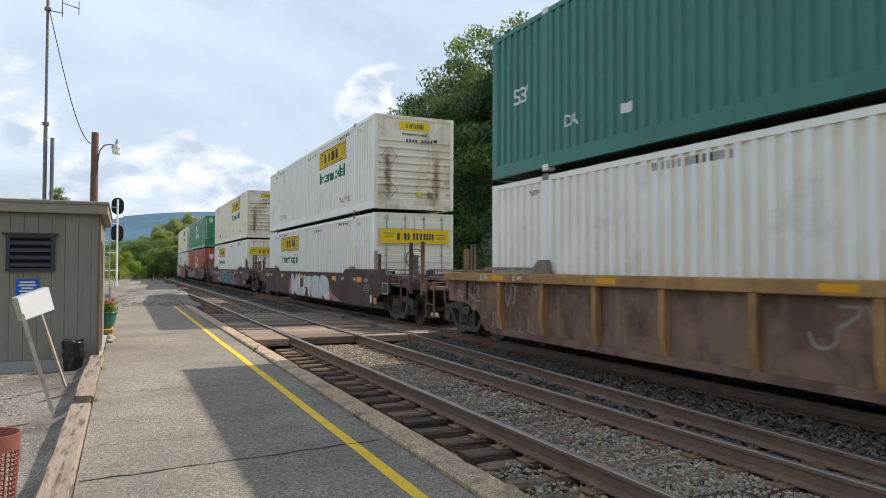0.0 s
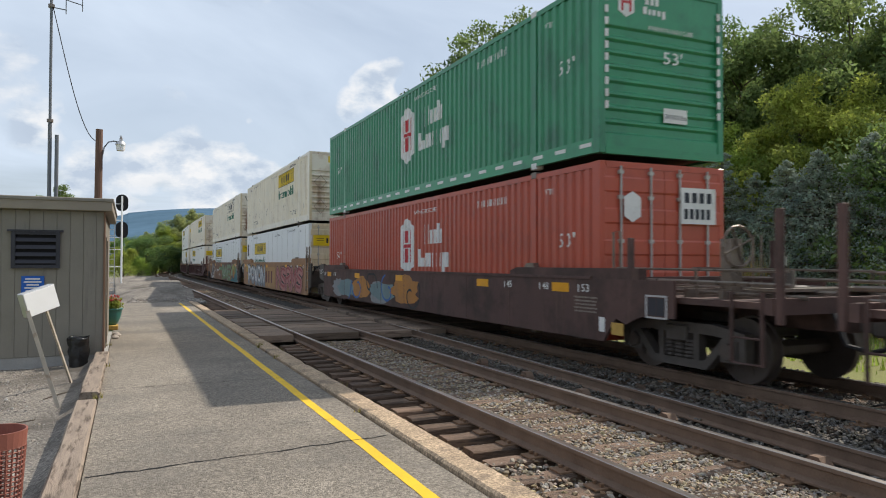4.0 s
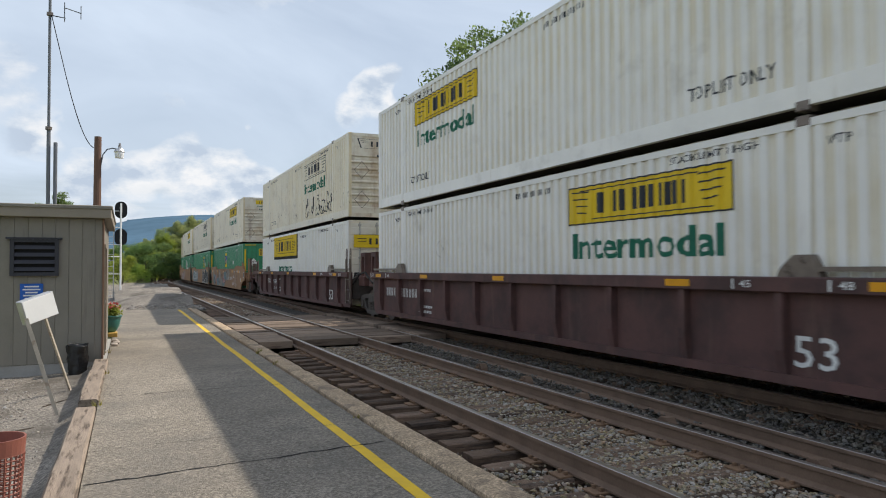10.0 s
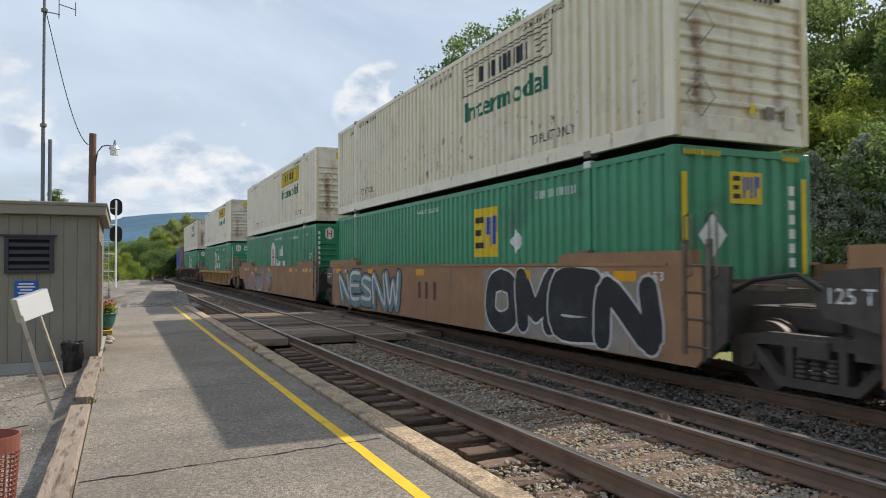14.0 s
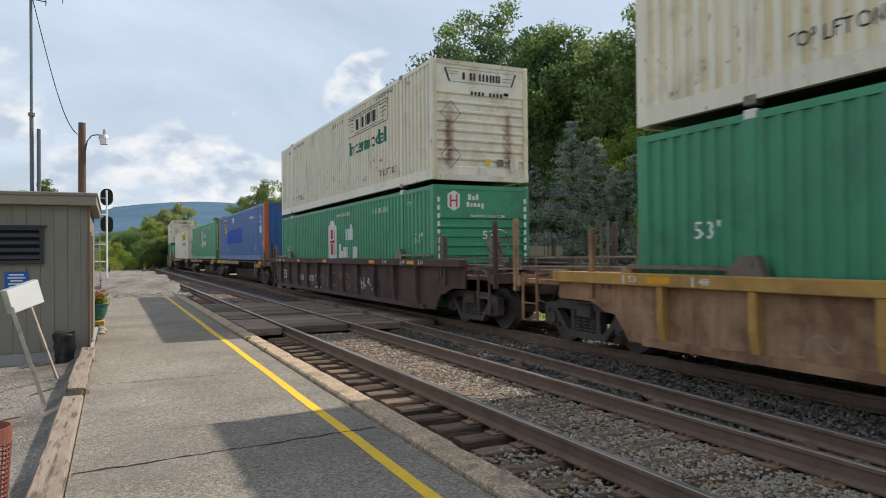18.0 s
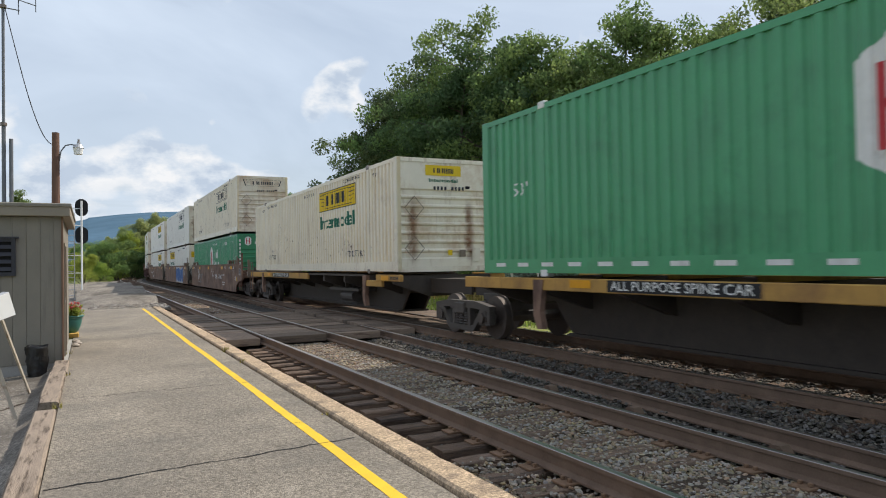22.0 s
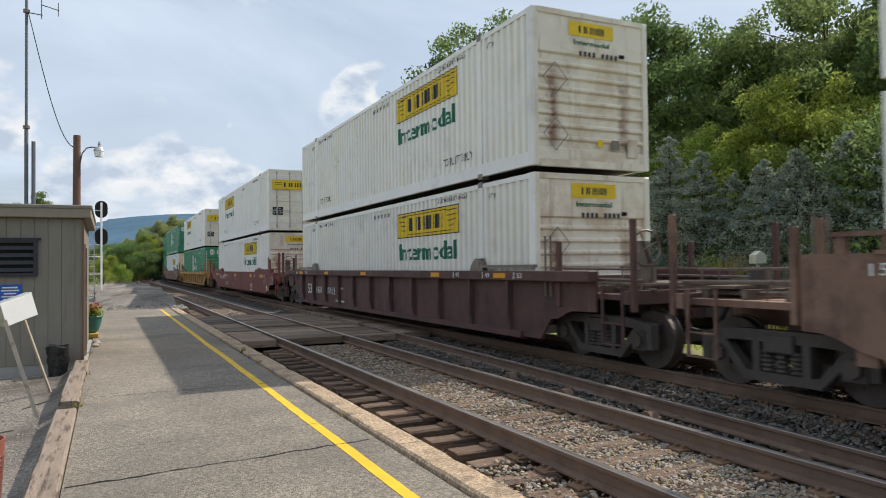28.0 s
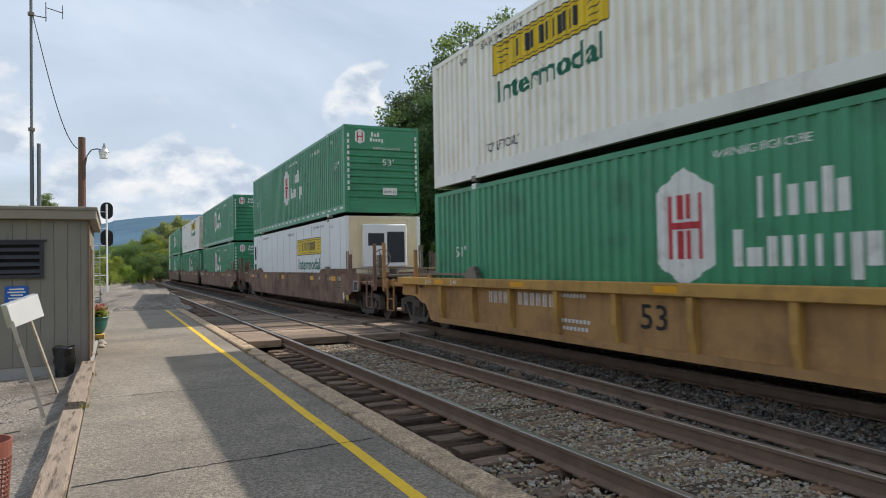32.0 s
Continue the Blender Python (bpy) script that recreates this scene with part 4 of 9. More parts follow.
rod(bm, (0.62, 0, 5.27), (0.62, 0, 5.46), 0.12, 0.145, 14)
part("lamp_lens", bm, "sign_white", pole, "clouded lens")

mast = thing("radio_mast", "tall slim grey steel mast with a small aerial", "mast", at=pose(-2.34, 26.0, -0.2))
for z0, z1, r in ((0, 6.4, 0.06), (6.4, 11.5, 0.045)):
    bm = bmesh.new()
    rod(bm, (0, 0, z0), (0, 0, z1), r, seg=10)
    part("tube", bm, "mast_steel", mast)
for z in (6.4, 10.15):
    bm = bmesh.new()
    rod(bm, (0, 0, z - 0.05), (0, 0, z + 0.05), 0.1, seg=10)
    part("clamp", bm, "castings", mast)
bm = bmesh.new()
rod(bm, (0, 0, 10.12), (0.45, 0, 10.08), 0.018)
rod(bm, (0.42, 0, 9.95), (0.42, 0, 10.6), 0.015)
rod(bm, (0.42, 0, 10.42), (0.92, 0, 10.3), 0.016)
rod(bm, (0.9, 0, 10.1), (0.9, 0, 10.55), 0.014)
part("aerial", bm, "mast_steel", mast)
bm = bmesh.new()
rod(bm, (0.20, 0, 0.0), (0.20, 0, 5.95), 0.06, seg=10)
part("side_pipe", bm, "mast_steel", mast)
cable = thing("overhead_cable", "black cable slung from the mast to the lamp pole", "cable")
bm = bmesh.new()
pts = []
for k in range(25):
    f = k / 24
    a, b = Vector((-2.3, 26.0, 9.95)), Vector((-0.95, 24.05, 5.35))
    p = a.lerp(b, f)
    p.z -= 2.4 * f * (1 - f) * (0.5 + f)
    pts.append(p)
tube(bm, pts, 0.014, 5)
part("wire", bm, "cable_black", cable)

# ---- railway signal on a latticed ladder post ----
signal = thing("railway_signal", "two black signal heads on a white steel post with ladder", "railway signal", at=pose(-0.33, 45.0, -0.55))
bm = bmesh.new()
rod(bm, (0.02, -0.18, 0.0), (0.02, -0.18, 6.0), 0.055, seg=10)
part("post", bm, "sign_white", signal, "white painted post")
for x in (-0.75, -0.35):
    bm = bmesh.new()
    rod(bm, (x, -0.2, 0), (x, -0.2, 5.3), 0.03, seg=6)
    part("ladder_rail", bm, "galvanised", signal)
for k in range(15):
    bm = bmesh.new()
    rod(bm, (-0.75, -0.2, 0.3 + k * 0.34), (-0.35, -0.2, 0.3 + k * 0.34), 0.018, seg=5)
    part("rung", bm, "galvanised", signal)
for z in (1.9, 2.9, 3.6, 4.6, 5.55):
    bm = bmesh.new()
    rod(bm, (-0.78, -0.2, z), (0.05, -0.05, z), 0.022, seg=5)
    part("bracket", bm, "sign_white", signal)
for z in (5.62, 4.04):
    bm = bmesh.new()
    outline = [(0.33 * math.cos(a) + 0.02, z + 0.16 + 0.33 * math.sin(a)) for a in [math.pi * k / 14 for k in range(15)]] + [(0.33 * math.cos(a) + 0.02, z - 0.16 + 0.33 * math.sin(a)) for a in [math.pi + math.pi * k / 14 for k in range(15)]]
    prism(bm, outline, "y", -0.08, -0.05)
    head = part("signal_head", bm, "signal_black", signal, "black backing plate")
    for dz in (0.2, 0.0, -0.2):
        bm = bmesh.new()
        rod(bm, (0.02, 0.0, z + dz), (0.02, -0.12, z + dz), 0.1, seg=12)
        part("lens_hood", bm, "signal_black", head)

# ---- sleepers, plates, crossing ----
rt = random.Random(8)


def tie_mesh(seed):
    r = random.Random(seed)
    bm = bmesh.new()
    n = 10
    rings = []
    for k in range(n + 1):
        x = -1.3 + 2.6 * k / n
        a, b, c = (0.008 * r.uniform(-1, 1) for _ in range(3))
        rings.append([bm.verts.new(p) for p in ((x, -0.112 + a, -0.17), (x, -0.112 + a, -0.015 + b), (x, -0.095, c), (x, 0.0, c - 0.004 * r.random()), (x, 0.095, c), (x, 0.112 + b, -0.015 + a), (x, 0.112 + b, -0.17))])
    for p, q in zip(rings, rings[1:]):
        for i in range(6):
            bm.faces.new((p[i], p[i + 1], q[i + 1], q[i]))
    bm.faces.new(rings[0])
    bm.faces.new(rings[-1][::-1])
    bmesh.ops.recalc_face_normals(bm, faces=bm.faces)
    mesh = bpy.data.meshes.new("tie")
    bm.to_mesh(mesh)
    bm.free()
    mesh.materials.append(MATS["tie_timber"])
    return mesh


TIES = [tie_mesh(k) for k in range(6)]


def plate_mesh():
    bm = bmesh.new()
    block(bm, -0.19, 0.19, -0.09, 0.09, 0.0, 0.02, 0.004)
    for x in (-0.105, 0.105):
        for y in (-0.045, 0.045):
            block(bm, x - 0.016, x + 0.016, y - 0.016, y + 0.016, 0.02, 0.05, 0.004)
    mesh = bpy.data.meshes.new("tie_plate")
    bm.to_mesh(mesh)
    bm.free()
    mesh.materials.append(MATS["tie_plate"])
    return mesh


PLATE = plate_mesh()
for name, mid, top, lo, hi in (("track_near", A_MID - B_MID, A_TOP, 3.0, 62.0), ("track_far", 0.0, B_TOP, 2.0, 62.0)):
    track = thing(name, "row of dark weathered wooden sleepers carrying rusty rails", "track")
    track["kind"] = "structure"
    s = -3.0
    while s < hi:
        if not (15.6 < s < 24.9):
            p, a = along(s, mid)
            ob = new("tie", rt.choice(TIES))
            ob.parent = track
            ob.matrix_local = Matrix.Translation((p.x + rt.uniform(-0.06, 0.06), p.y, top - 0.194)) @ Matrix.Rotation(-a + rt.uniform(-0.02, 0.02), 4, "Z") @ Matrix.Rotation(math.pi * rt.randint(0, 1), 4, "Z")
            if s < 15.6:
                for g in (-GAUGE, GAUGE):
                    q = new("tie_plate", PLATE)
                    q.parent = track
                    q.matrix_local = Matrix.Translation((p.x + g, p.y, top - 0.193))
        s += 0.505 + rt.uniform(-0.03, 0.03)
    rows = []
    bm = bmesh.new()
    s = hi
    while s < 330:
        p, a = along(s, mid)
        v = block(bm, -1.3, 1.3, -0.11, 0.11, top - 0.36, top - 0.194)
        bmesh.ops.transform(bm, matrix=Matrix.Translation((p.x, p.y, 0)) @ Matrix.Rotation(-a, 4, "Z"), verts=v)
        s += 0.62
    far_ties = part("far_ties", bm, "tie_timber", track)
    far_ties["kind"] = "stuff"

# braces between the loose rail and the near track
for k, (x, y) in enumerate(((5.52, 10.75), (5.47, 9.2), (5.38, 7.65), (5.36, 6.05), (5.34, 4.2))):
    brace = thing("rail_brace", "rusty cast-iron block bolted between two rails", "rail brace", "rail braces", pose(x + 0.02, y, -0.17))
    bm = bmesh.new()
    prism(bm, [(-0.12, 0.0), (0.12, 0.0), (0.12, 0.06), (0.04, 0.14), (-0.05, 0.14), (-0.1, 0.08)], "x", -0.05, 0.07)
    part("casting", bm, "rail_steel", brace)
    bm = bmesh.new()
    rod(bm, (-0.09, 0.0, 0.08), (0.11, 0.0, 0.08), 0.022, seg=6)
    part("bolt", bm, "tie_plate", brace)

# ---- timber crossing over the tracks ----
crossing = thing("timber_crossing", "worn brown timber panels laid level with the rails as a crossing", "crossing")
crossing["kind"] = "structure"
for x0, x1, top in ((2.63, A_MID - GAUGE - 0.08, -0.005), (A_MID - GAUGE + 0.09, A_MID + GAUGE - 0.09, -0.0), (A_MID + GAUGE + 0.08, 6.25, -0.01), (6.42, B_MID - GAUGE - 0.08, 0.02), (B_MID - GAUGE + 0.09, B_MID + GAUGE - 0.09, 0.05), (B_MID + GAUGE + 0.08, 10.2, 0.03)):
    y = 15.75
    while y < 24.7:
        y1 = min(y + rt.choice((0.24, 0.28, 0.3, 0.55, 0.8)), 24.8)
        bm = bmesh.new()
        z = top + rt.uniform(-0.014, 0.008)
        block(bm, x0 + rt.uniform(0, 0.03), x1 - rt.uniform(0, 0.03), y + 0.008, y1 - 0.008, z - 0.16, z, 0.01)
        part("plank", bm, "panel_timber", crossing)
        y = y1


# ---- ballast: loose stones ----
def stones(name, zones, material, label, parent_kind="stuff", seed=3):
    """Angular stones scattered over zones (x0, x1, y0, y1, z, how many, size, depth of the layer)."""
    r = np.random.RandomState(seed)
    phi = (1 + 5 ** 0.5) / 2
    ico = np.array([(-1, phi, 0), (1, phi, 0), (-1, -phi, 0), (1, -phi, 0), (0, -1, phi), (0, 1, phi), (0, -1, -phi), (0, 1, -phi), (phi, 0, -1), (phi, 0, 1), (-phi, 0, -1), (-phi, 0, 1)]) / 1.902
    tri = np.array([(0, 11, 5), (0, 5, 1), (0, 1, 7), (0, 7, 10), (0, 10, 11), (1, 5, 9), (5, 11, 4), (11, 10, 2), (10, 7, 6), (7, 1, 8), (3, 9, 4), (3, 4, 2), (3, 2, 6), (3, 6, 8), (3, 8, 9), (4, 9, 5), (2, 4, 11), (6, 2, 10), (8, 6, 7), (9, 8, 1)])
    verts, faces, base = [], [], 0
    for x0, x1, y0, y1, z, count, size, layer in zones:
        n = int(count)
        f = r.rand(n) ** 1.5
        centre = np.stack([x0 + (x1 - x0) * r.rand(n), y0 + (y1 - y0) * f, z + layer * r.rand(n)], 1)
        scale = size * (0.55 + 0.75 * r.rand(n, 1) ** 2) * np.stack([0.8 + 0.5 * r.rand(n), 0.8 + 0.5 * r.rand(n), 0.5 + 0.3 * r.rand(n)], 1)
        shape = ico[None] * (0.6 + 0.75 * r.rand(n, 12, 1)) * scale[:, None, :]
        a, b = r.rand(n) * 6.28, (r.rand(n) - 0.5) * 1.2
        ca, sa, cb, sb = np.cos(a), np.sin(a), np.cos(b), np.sin(b)
        rx = shape[..., 0] * cb[:, None] + shape[..., 2] * sb[:, None]
        rz = -shape[..., 0] * sb[:, None] + shape[..., 2] * cb[:, None]
        turned = np.stack([rx * ca[:, None] - shape[..., 1] * sa[:, None], rx * sa[:, None] + shape[..., 1] * ca[:, None], rz], -1)
        verts.append((turned + centre[:, None]).reshape(-1, 3))
        faces.append((tri[None] + 12 * np.arange(n)[:, None, None] + base).reshape(-1, 3))
        base += 12 * n
    v, f = np.concatenate(verts), np.concatenate(faces)
    mesh = bpy.data.meshes.new(name)
    mesh.vertices.add(len(v))
    mesh.vertices.foreach_set("co", v.ravel())
    mesh.loops.add(f.size)
    mesh.loops.foreach_set("vertex_index", f.ravel())
    mesh.polygons.add(len(f))
    mesh.polygons.foreach_set("loop_start", np.arange(0, f.size, 3))
    mesh.polygons.foreach_set("use_smooth", [False] * len(f))
    mesh.update(calc_edges=True)
    ob = mesh_part(name, mesh, material)
    tagged(ob, label, "gravel", kind=parent_kind)
    return ob


L1, R1, L2 = A_MID - GAUGE, A_MID + GAUGE, B_MID - GAUGE
stones("ballast_stones", [(L1 + 0.05, R1 - 0.05, 2.4, 15.6, -0.227, 36000, 0.022, 0.055), (2.63, L1 - 0.05, 2.4, 15.6, -0.315, 10000, 0.022, 0.05), (2.7, L1 - 0.05, 2.4, 5.6, -0.26, 2600, 0.026, 0.09), (L1 + 0.1, R1 - 0.1, 25, 50, -0.22, 4000, 0.035, 0.05)],
       "ballast", "loose grey crushed stone between the rails")
stones("ballast_stones_dark", [(R1 + 0.06, 6.2, 2.4, 15.6, -0.25, 9000, 0.024, 0.05), (5.9, L2 - 0.05, 2.2, 15.6, -0.23, 14000, 0.025, 0.07), (L2 + 0.06, B_MID + GAUGE - 0.06, 2.2, 15.6, -0.16, 9000, 0.027, 0.045), (6.66, L2 - 0.06, 2.2, 15.6, -0.165, 6000, 0.026, 0.06), (B_MID + GAUGE + 0.06, 10.2, 2.2, 15.6, -0.2, 4000, 0.03, 0.05)],
       "ballast_dark", "crushed stone round the main track, darkened for oil and for shade", seed=5)
stones("yard_gravel", [(-2.6, -0.56, 4.2, 13.6, -0.185, 3200, 0.014, 0.02), (-2.6, -0.56, 4.2, 9.0, -0.18, 160, 0.03, 0.02), (0.0, 2.6, 30.5, 40, -0.05, 900, 0.03, 0.1), (2.4, 2.9, 29.5, 33, -0.05, 300, 0.05, 0.1)],
       "gravel", "loose small stones on the gravel yard", seed=9)
# twigs on the gravel
for k, (x, y, a, l) in enumerate(((-1.15, 8.9, 0.5, 0.5), (-1.35, 8.1, 2.4, 0.35), (-0.85, 10.6, 1.0, 0.45), (-1.8, 10.2, 0.2, 0.6))):
    bm = bmesh.new()
    d = Vector((math.cos(a), math.sin(a), 0)) * l / 2
    rod(bm, (x - d.x, y - d.y, -0.165), (x, y, -0.15), 0.012, 0.009, 6)
    rod(bm, (x, y, -0.15), (x + d.x, y + d.y + 0.05, -0.155), 0.009, 0.005, 6)
    tagged(part("twig", bm, "bark"), "broken dead twig lying on the gravel", "twig", "twigs on the gravel")


def weeds(name, spots, material, label, size=0.07, seed=2):
    r = random.Random(seed)
    bm = bmesh.new()
    for x, y, z, h, n in spots:
        for _ in range(n):
            a = r.uniform(0, 6.28)
            b = Vector((x + r.uniform(-0.05, 0.05), y + r.uniform(-0.05, 0.05), z))
            tip = b + Vector((math.cos(a) * h * r.uniform(0.1, 0.7), math.sin(a) * h * r.uniform(0.1, 0.7), h * r.uniform(0.5, 1.1)))
            side = Vector((-math.sin(a), math.cos(a), 0)) * size * 0.12
            bm.faces.new([bm.verts.new(p) for p in (b - side, b + side, tip)])
    tagged(part(name, bm, material), label, "weeds", kind="stuff")


weeds("weeds", [(-0.31, 9.25, 0.0, 0.08, 14), (2.3, 13.6, 0.0, 0.14, 30), (2.28, 11.9, 0.0, 0.08, 16), (2.62, 13.2, -0.1, 0.15, 24), (-0.29, 12.0, 0, 0.06, 12), (2.27, 7.3, 0, 0.05, 10), (2.63, 9.2, -0.1, 0.12, 14), (-0.31, 15.0, 0, 0.1, 10)], "leaf_yellow", "small yellow-green weeds in the platform joints")

# ---- the train: containers ----
HALF, SIDE, TALL = 8.05, 1.295, 2.896
PITCH, DEPTH = 0.24, 0.036
SHARED = {}
MOVERS = []
WHEELS = []


def shared(key, builder, material, name, parent, label="", smooth=False):
    """A part whose mesh is built once for all that look alike."""
    if (key, material) not in SHARED:
        bm = builder()
        bm.normal_update()
        mesh = bpy.data.meshes.new(name)
        bm.to_mesh(mesh)
        bm.free()
        mesh.materials.append(MATS[material])
        if smooth:
            mesh.polygons.foreach_set("use_smooth", [True] * len(mesh.polygons))
        SHARED[key, material] = mesh
    ob = new(name, SHARED[key, material])
    ob.parent = parent
    return tagged(ob, label=label)


BREAKS = (0.0, 0.09, 0.118, 0.212)


def corrugation(y, kind="corr"):
    """How far the side lies inside its outer face at y."""
    if kind != "corr":
        return 0.0
    for a in (-HALF, -6.1, 6.1, HALF):
        if abs(y - a) < 0.085:
            return 0.0
    f = (y + 8) % PITCH
    if f < 0.09:
        return 0.0
    if f < 0.118:
        return DEPTH * (f - 0.09) / 0.028
    if f < 0.212:
        return DEPTH
    return DEPTH * (PITCH - f) / 0.028


def breaks(y0, y1, kind="corr"):
    out = [y0, y1]
    if kind == "corr":
        k = math.floor((y0 + 8) / PITCH)
        while k * PITCH - 8 < y1:
            out += [k * PITCH - 8 + b for b in BREAKS if y0 < k * PITCH - 8 + b < y1]
            k += 1
    return sorted(set(out))


def side_sheet(kind):
    bm = bmesh.new()
    ys = breaks(-HALF + 0.08, HALF - 0.08, kind)
    lo = [bm.verts.new((-SIDE + 0.008 + corrugation(y, kind), y, 0.17)) for y in ys]
    hi = [bm.verts.new((-SIDE + 0.008 + corrugation(y, kind), y, TALL - 0.09)) for y in ys]
    for i in range(len(ys) - 1):
        bm.faces.new((lo[i], hi[i], hi[i + 1], lo[i + 1]))
    return bm


def other_side(make):
    def made():
        bm = make()
        bmesh.ops.transform(bm, matrix=Matrix.Diagonal((-1, 1, 1, 1)), verts=bm.verts)
        bmesh.ops.reverse_faces(bm, faces=bm.faces)
        return bm
    return made


def boxed(*args, bevel=0.0):
    def made():
        bm = bmesh.new()
        block(bm, *args, bevel)
        return bm
    return made


def ribbed_end():
    bm = bmesh.new()
    w = SIDE - 0.09
    zs = [0.16, 0.34]
    pts = [(0.0, 0.16), (0.0, 0.36)]
    z = 0.36
    for k in range(8):
        pts += [(0.0, z), (0.045, z + 0.035), (0.045, z + 0.15), (0.0, z + 0.185)]
        z += 0.222
    pts += [(0.0, z), (0.0, TALL - 0.1)]
    rows = [(bm.verts.new((-w, -HALF + 0.02 + d, z)), bm.verts.new((w, -HALF + 0.02 + d, z))) for d, z in pts]
    for a, b in zip(rows, rows[1:]):
        if (a[0].co - b[0].co).length > 1e-4:
            bm.faces.new((a[0], a[1], b[1], b[0]))
    return bm


def fluted_end():
    """An end wall with upright flutes."""
    bm = bmesh.new()
    rows = []
    x = -SIDE + 0.1
    while x < SIDE - 0.14:
        rows += [(x, 0.0), (x + 0.13, 0.0), (x + 0.17, 0.045), (x + 0.25, 0.045)]
        x += 0.29
    rows.append((SIDE - 0.1, 0.0))
    pairs = [(bm.verts.new((x, -HALF + 0.015 + d, 0.16)), bm.verts.new((x, -HALF + 0.015 + d, TALL - 0.12))) for x, d in rows]
    for a, b in zip(pairs, pairs[1:]):
        bm.faces.new((a[0], b[0], b[1], a[1]))
    return bm


def door_leaf():
    bm = bmesh.new()
    face = [(-HALF + 0.05, 0.16), (-HALF + 0.05, TALL - 0.12), (-HALF + 0.01, TALL - 0.12)]
    for z in (2.5, 2.0, 1.5, 1.0, 0.5):
        face += [(-HALF + 0.01, z + 0.13), (-HALF - 0.006, z + 0.1), (-HALF - 0.006, z - 0.1), (-HALF + 0.01, z - 0.13)]
    prism(bm, face + [(-HALF + 0.01, 0.16)], "x", 0.006, SIDE - 0.08)
    return bm


def rod_bar(x):
    def made():
        bm = bmesh.new()
        rod(bm, (x, -HALF - 0.025, 0.12), (x, -HALF - 0.025, TALL - 0.1), 0.02, seg=6)
        for z in (0.25, 0.9, 1.6, 2.3, 2.7):
            block(bm, x - 0.045, x + 0.045, -HALF - 0.04, -HALF + 0.012, z - 0.03, z + 0.03)
        rod(bm, (x, -HALF - 0.03, 0.95), (x + 0.32, -HALF - 0.03, 0.95), 0.013, seg=5)
        return bm
    return made


def roof_sheet():
    bm = bmesh.new()
    ys = [-HALF + 0.05 + 0.35 * i for i in range(47)]
    rows = [(bm.verts.new((-SIDE + 0.03, y, TALL - 0.02 - 0.012 * (i % 2))), bm.verts.new((SIDE - 0.03, y, TALL - 0.02 - 0.012 * (i % 2)))) for i, y in enumerate(ys)]
    for a, b in zip(rows, rows[1:]):
        bm.faces.new((a[0], a[1], b[1], b[0]))
    return bm


def underframe():
    bm = bmesh.new()
    block(bm, -SIDE + 0.02, SIDE - 0.02, -HALF + 0.04, HALF - 0.04, 0.10, 0.15)
    return bm


def on_side(flat_builder, kind, lift=0.004):
    """Lays a flat drawing of (toward the leading end, up) on the side, following its ribs."""
    def made():
        bm = flat_builder()
        for v in bm.verts:
            v.co = Vector((0, -v.co.x, v.co.y))
        if bm.verts:
            y0, y1 = min(v.co.y for v in bm.verts), max(v.co.y for v in bm.verts)
            if kind == "corr":
                for y in breaks(y0 - 0.01, y1 + 0.01)[1:-1]:
                    bmesh.ops.bisect_plane(bm, geom=bm.verts[:] + bm.edges[:] + bm.faces[:], plane_co=(0, y, 0), plane_no=(0, 1, 0))
        for v in bm.verts:
            v.co.x = -SIDE + 0.008 + corrugation(v.co.y, kind) - lift
        bmesh.ops.recalc_face_normals(bm, faces=bm.faces)
        for f in bm.faces:
            if f.normal.x > 0:
                f.normal_flip()
        return bm
    return made


def rects(*boxes):
    """Flat rectangles (x0, x1, y0, y1)."""
    def made():
        bm = bmesh.new()
        for x0, x1, y0, y1 in boxes:
            bm.faces.new([bm.verts.new(p) for p in ((x0, y0, 0), (x1, y0, 0), (x1, y1, 0), (x0, y1, 0))])
        return bm
    return made


def polygon(points):
    def made():
        bm = bmesh.new()
        bm.faces.new([bm.verts.new((x, y, 0)) for x, y in points])
        return bm
    return made


def ring(points, inner):
    """A closed flat band between an outline and the same outline drawn smaller."""
    def made():
        bm = bmesh.new()
        cx, cy = sum(p[0] for p in points) / len(points), sum(p[1] for p in points) / len(points)
        a = [bm.verts.new((x, y, 0)) for x, y in points]
        b = [bm.verts.new((cx + (x - cx) * inner, cy + (y - cy) * inner, 0)) for x, y in points]
        for i in range(len(a)):
            j = (i + 1) % len(a)
            bm.faces.new((a[i], a[j], b[j], b[i]))
        return bm
    return made


def word(text, x, y, height, width=None):
    def made():
        bm = lettering(text, height)
        w = max(v.co.x for v in bm.verts) - min(v.co.x for v in bm.verts)
        s = width / w if width else 1.0
        for v in bm.verts:
            v.co = Vector((v.co.x * s + x, v.co.y + y, 0))
        return bm
    return made


def shifted(make, x, y):
    def made():
        bm = make()
        bmesh.ops.translate(bm, verts=bm.verts, vec=(x, y, 0))
        return bm
    return made


def strokes(x, y, w, h, count, filled, seed, thin=False):
    """A row of plain upright blocks that stand for lettering."""
    r = random.Random(seed)
    boxes = []
    step = w / count
    for k in range(count):
        cx = x - w / 2 + (k + 0.5) * step
        half = step * filled / 2
        if h > 0.09:
            boxes += [(cx - half, cx - 0.35 * half, y - h / 2, y + h / 2), (cx + 0.35 * half, cx + half, y - h / 2, y + h / 2)]
        else:
            boxes.append((cx - half, cx + half, y - h / 2, y + h / 2))
    return rects(*boxes)


SIGN_W, SIGN_H = 3.55, 0.62


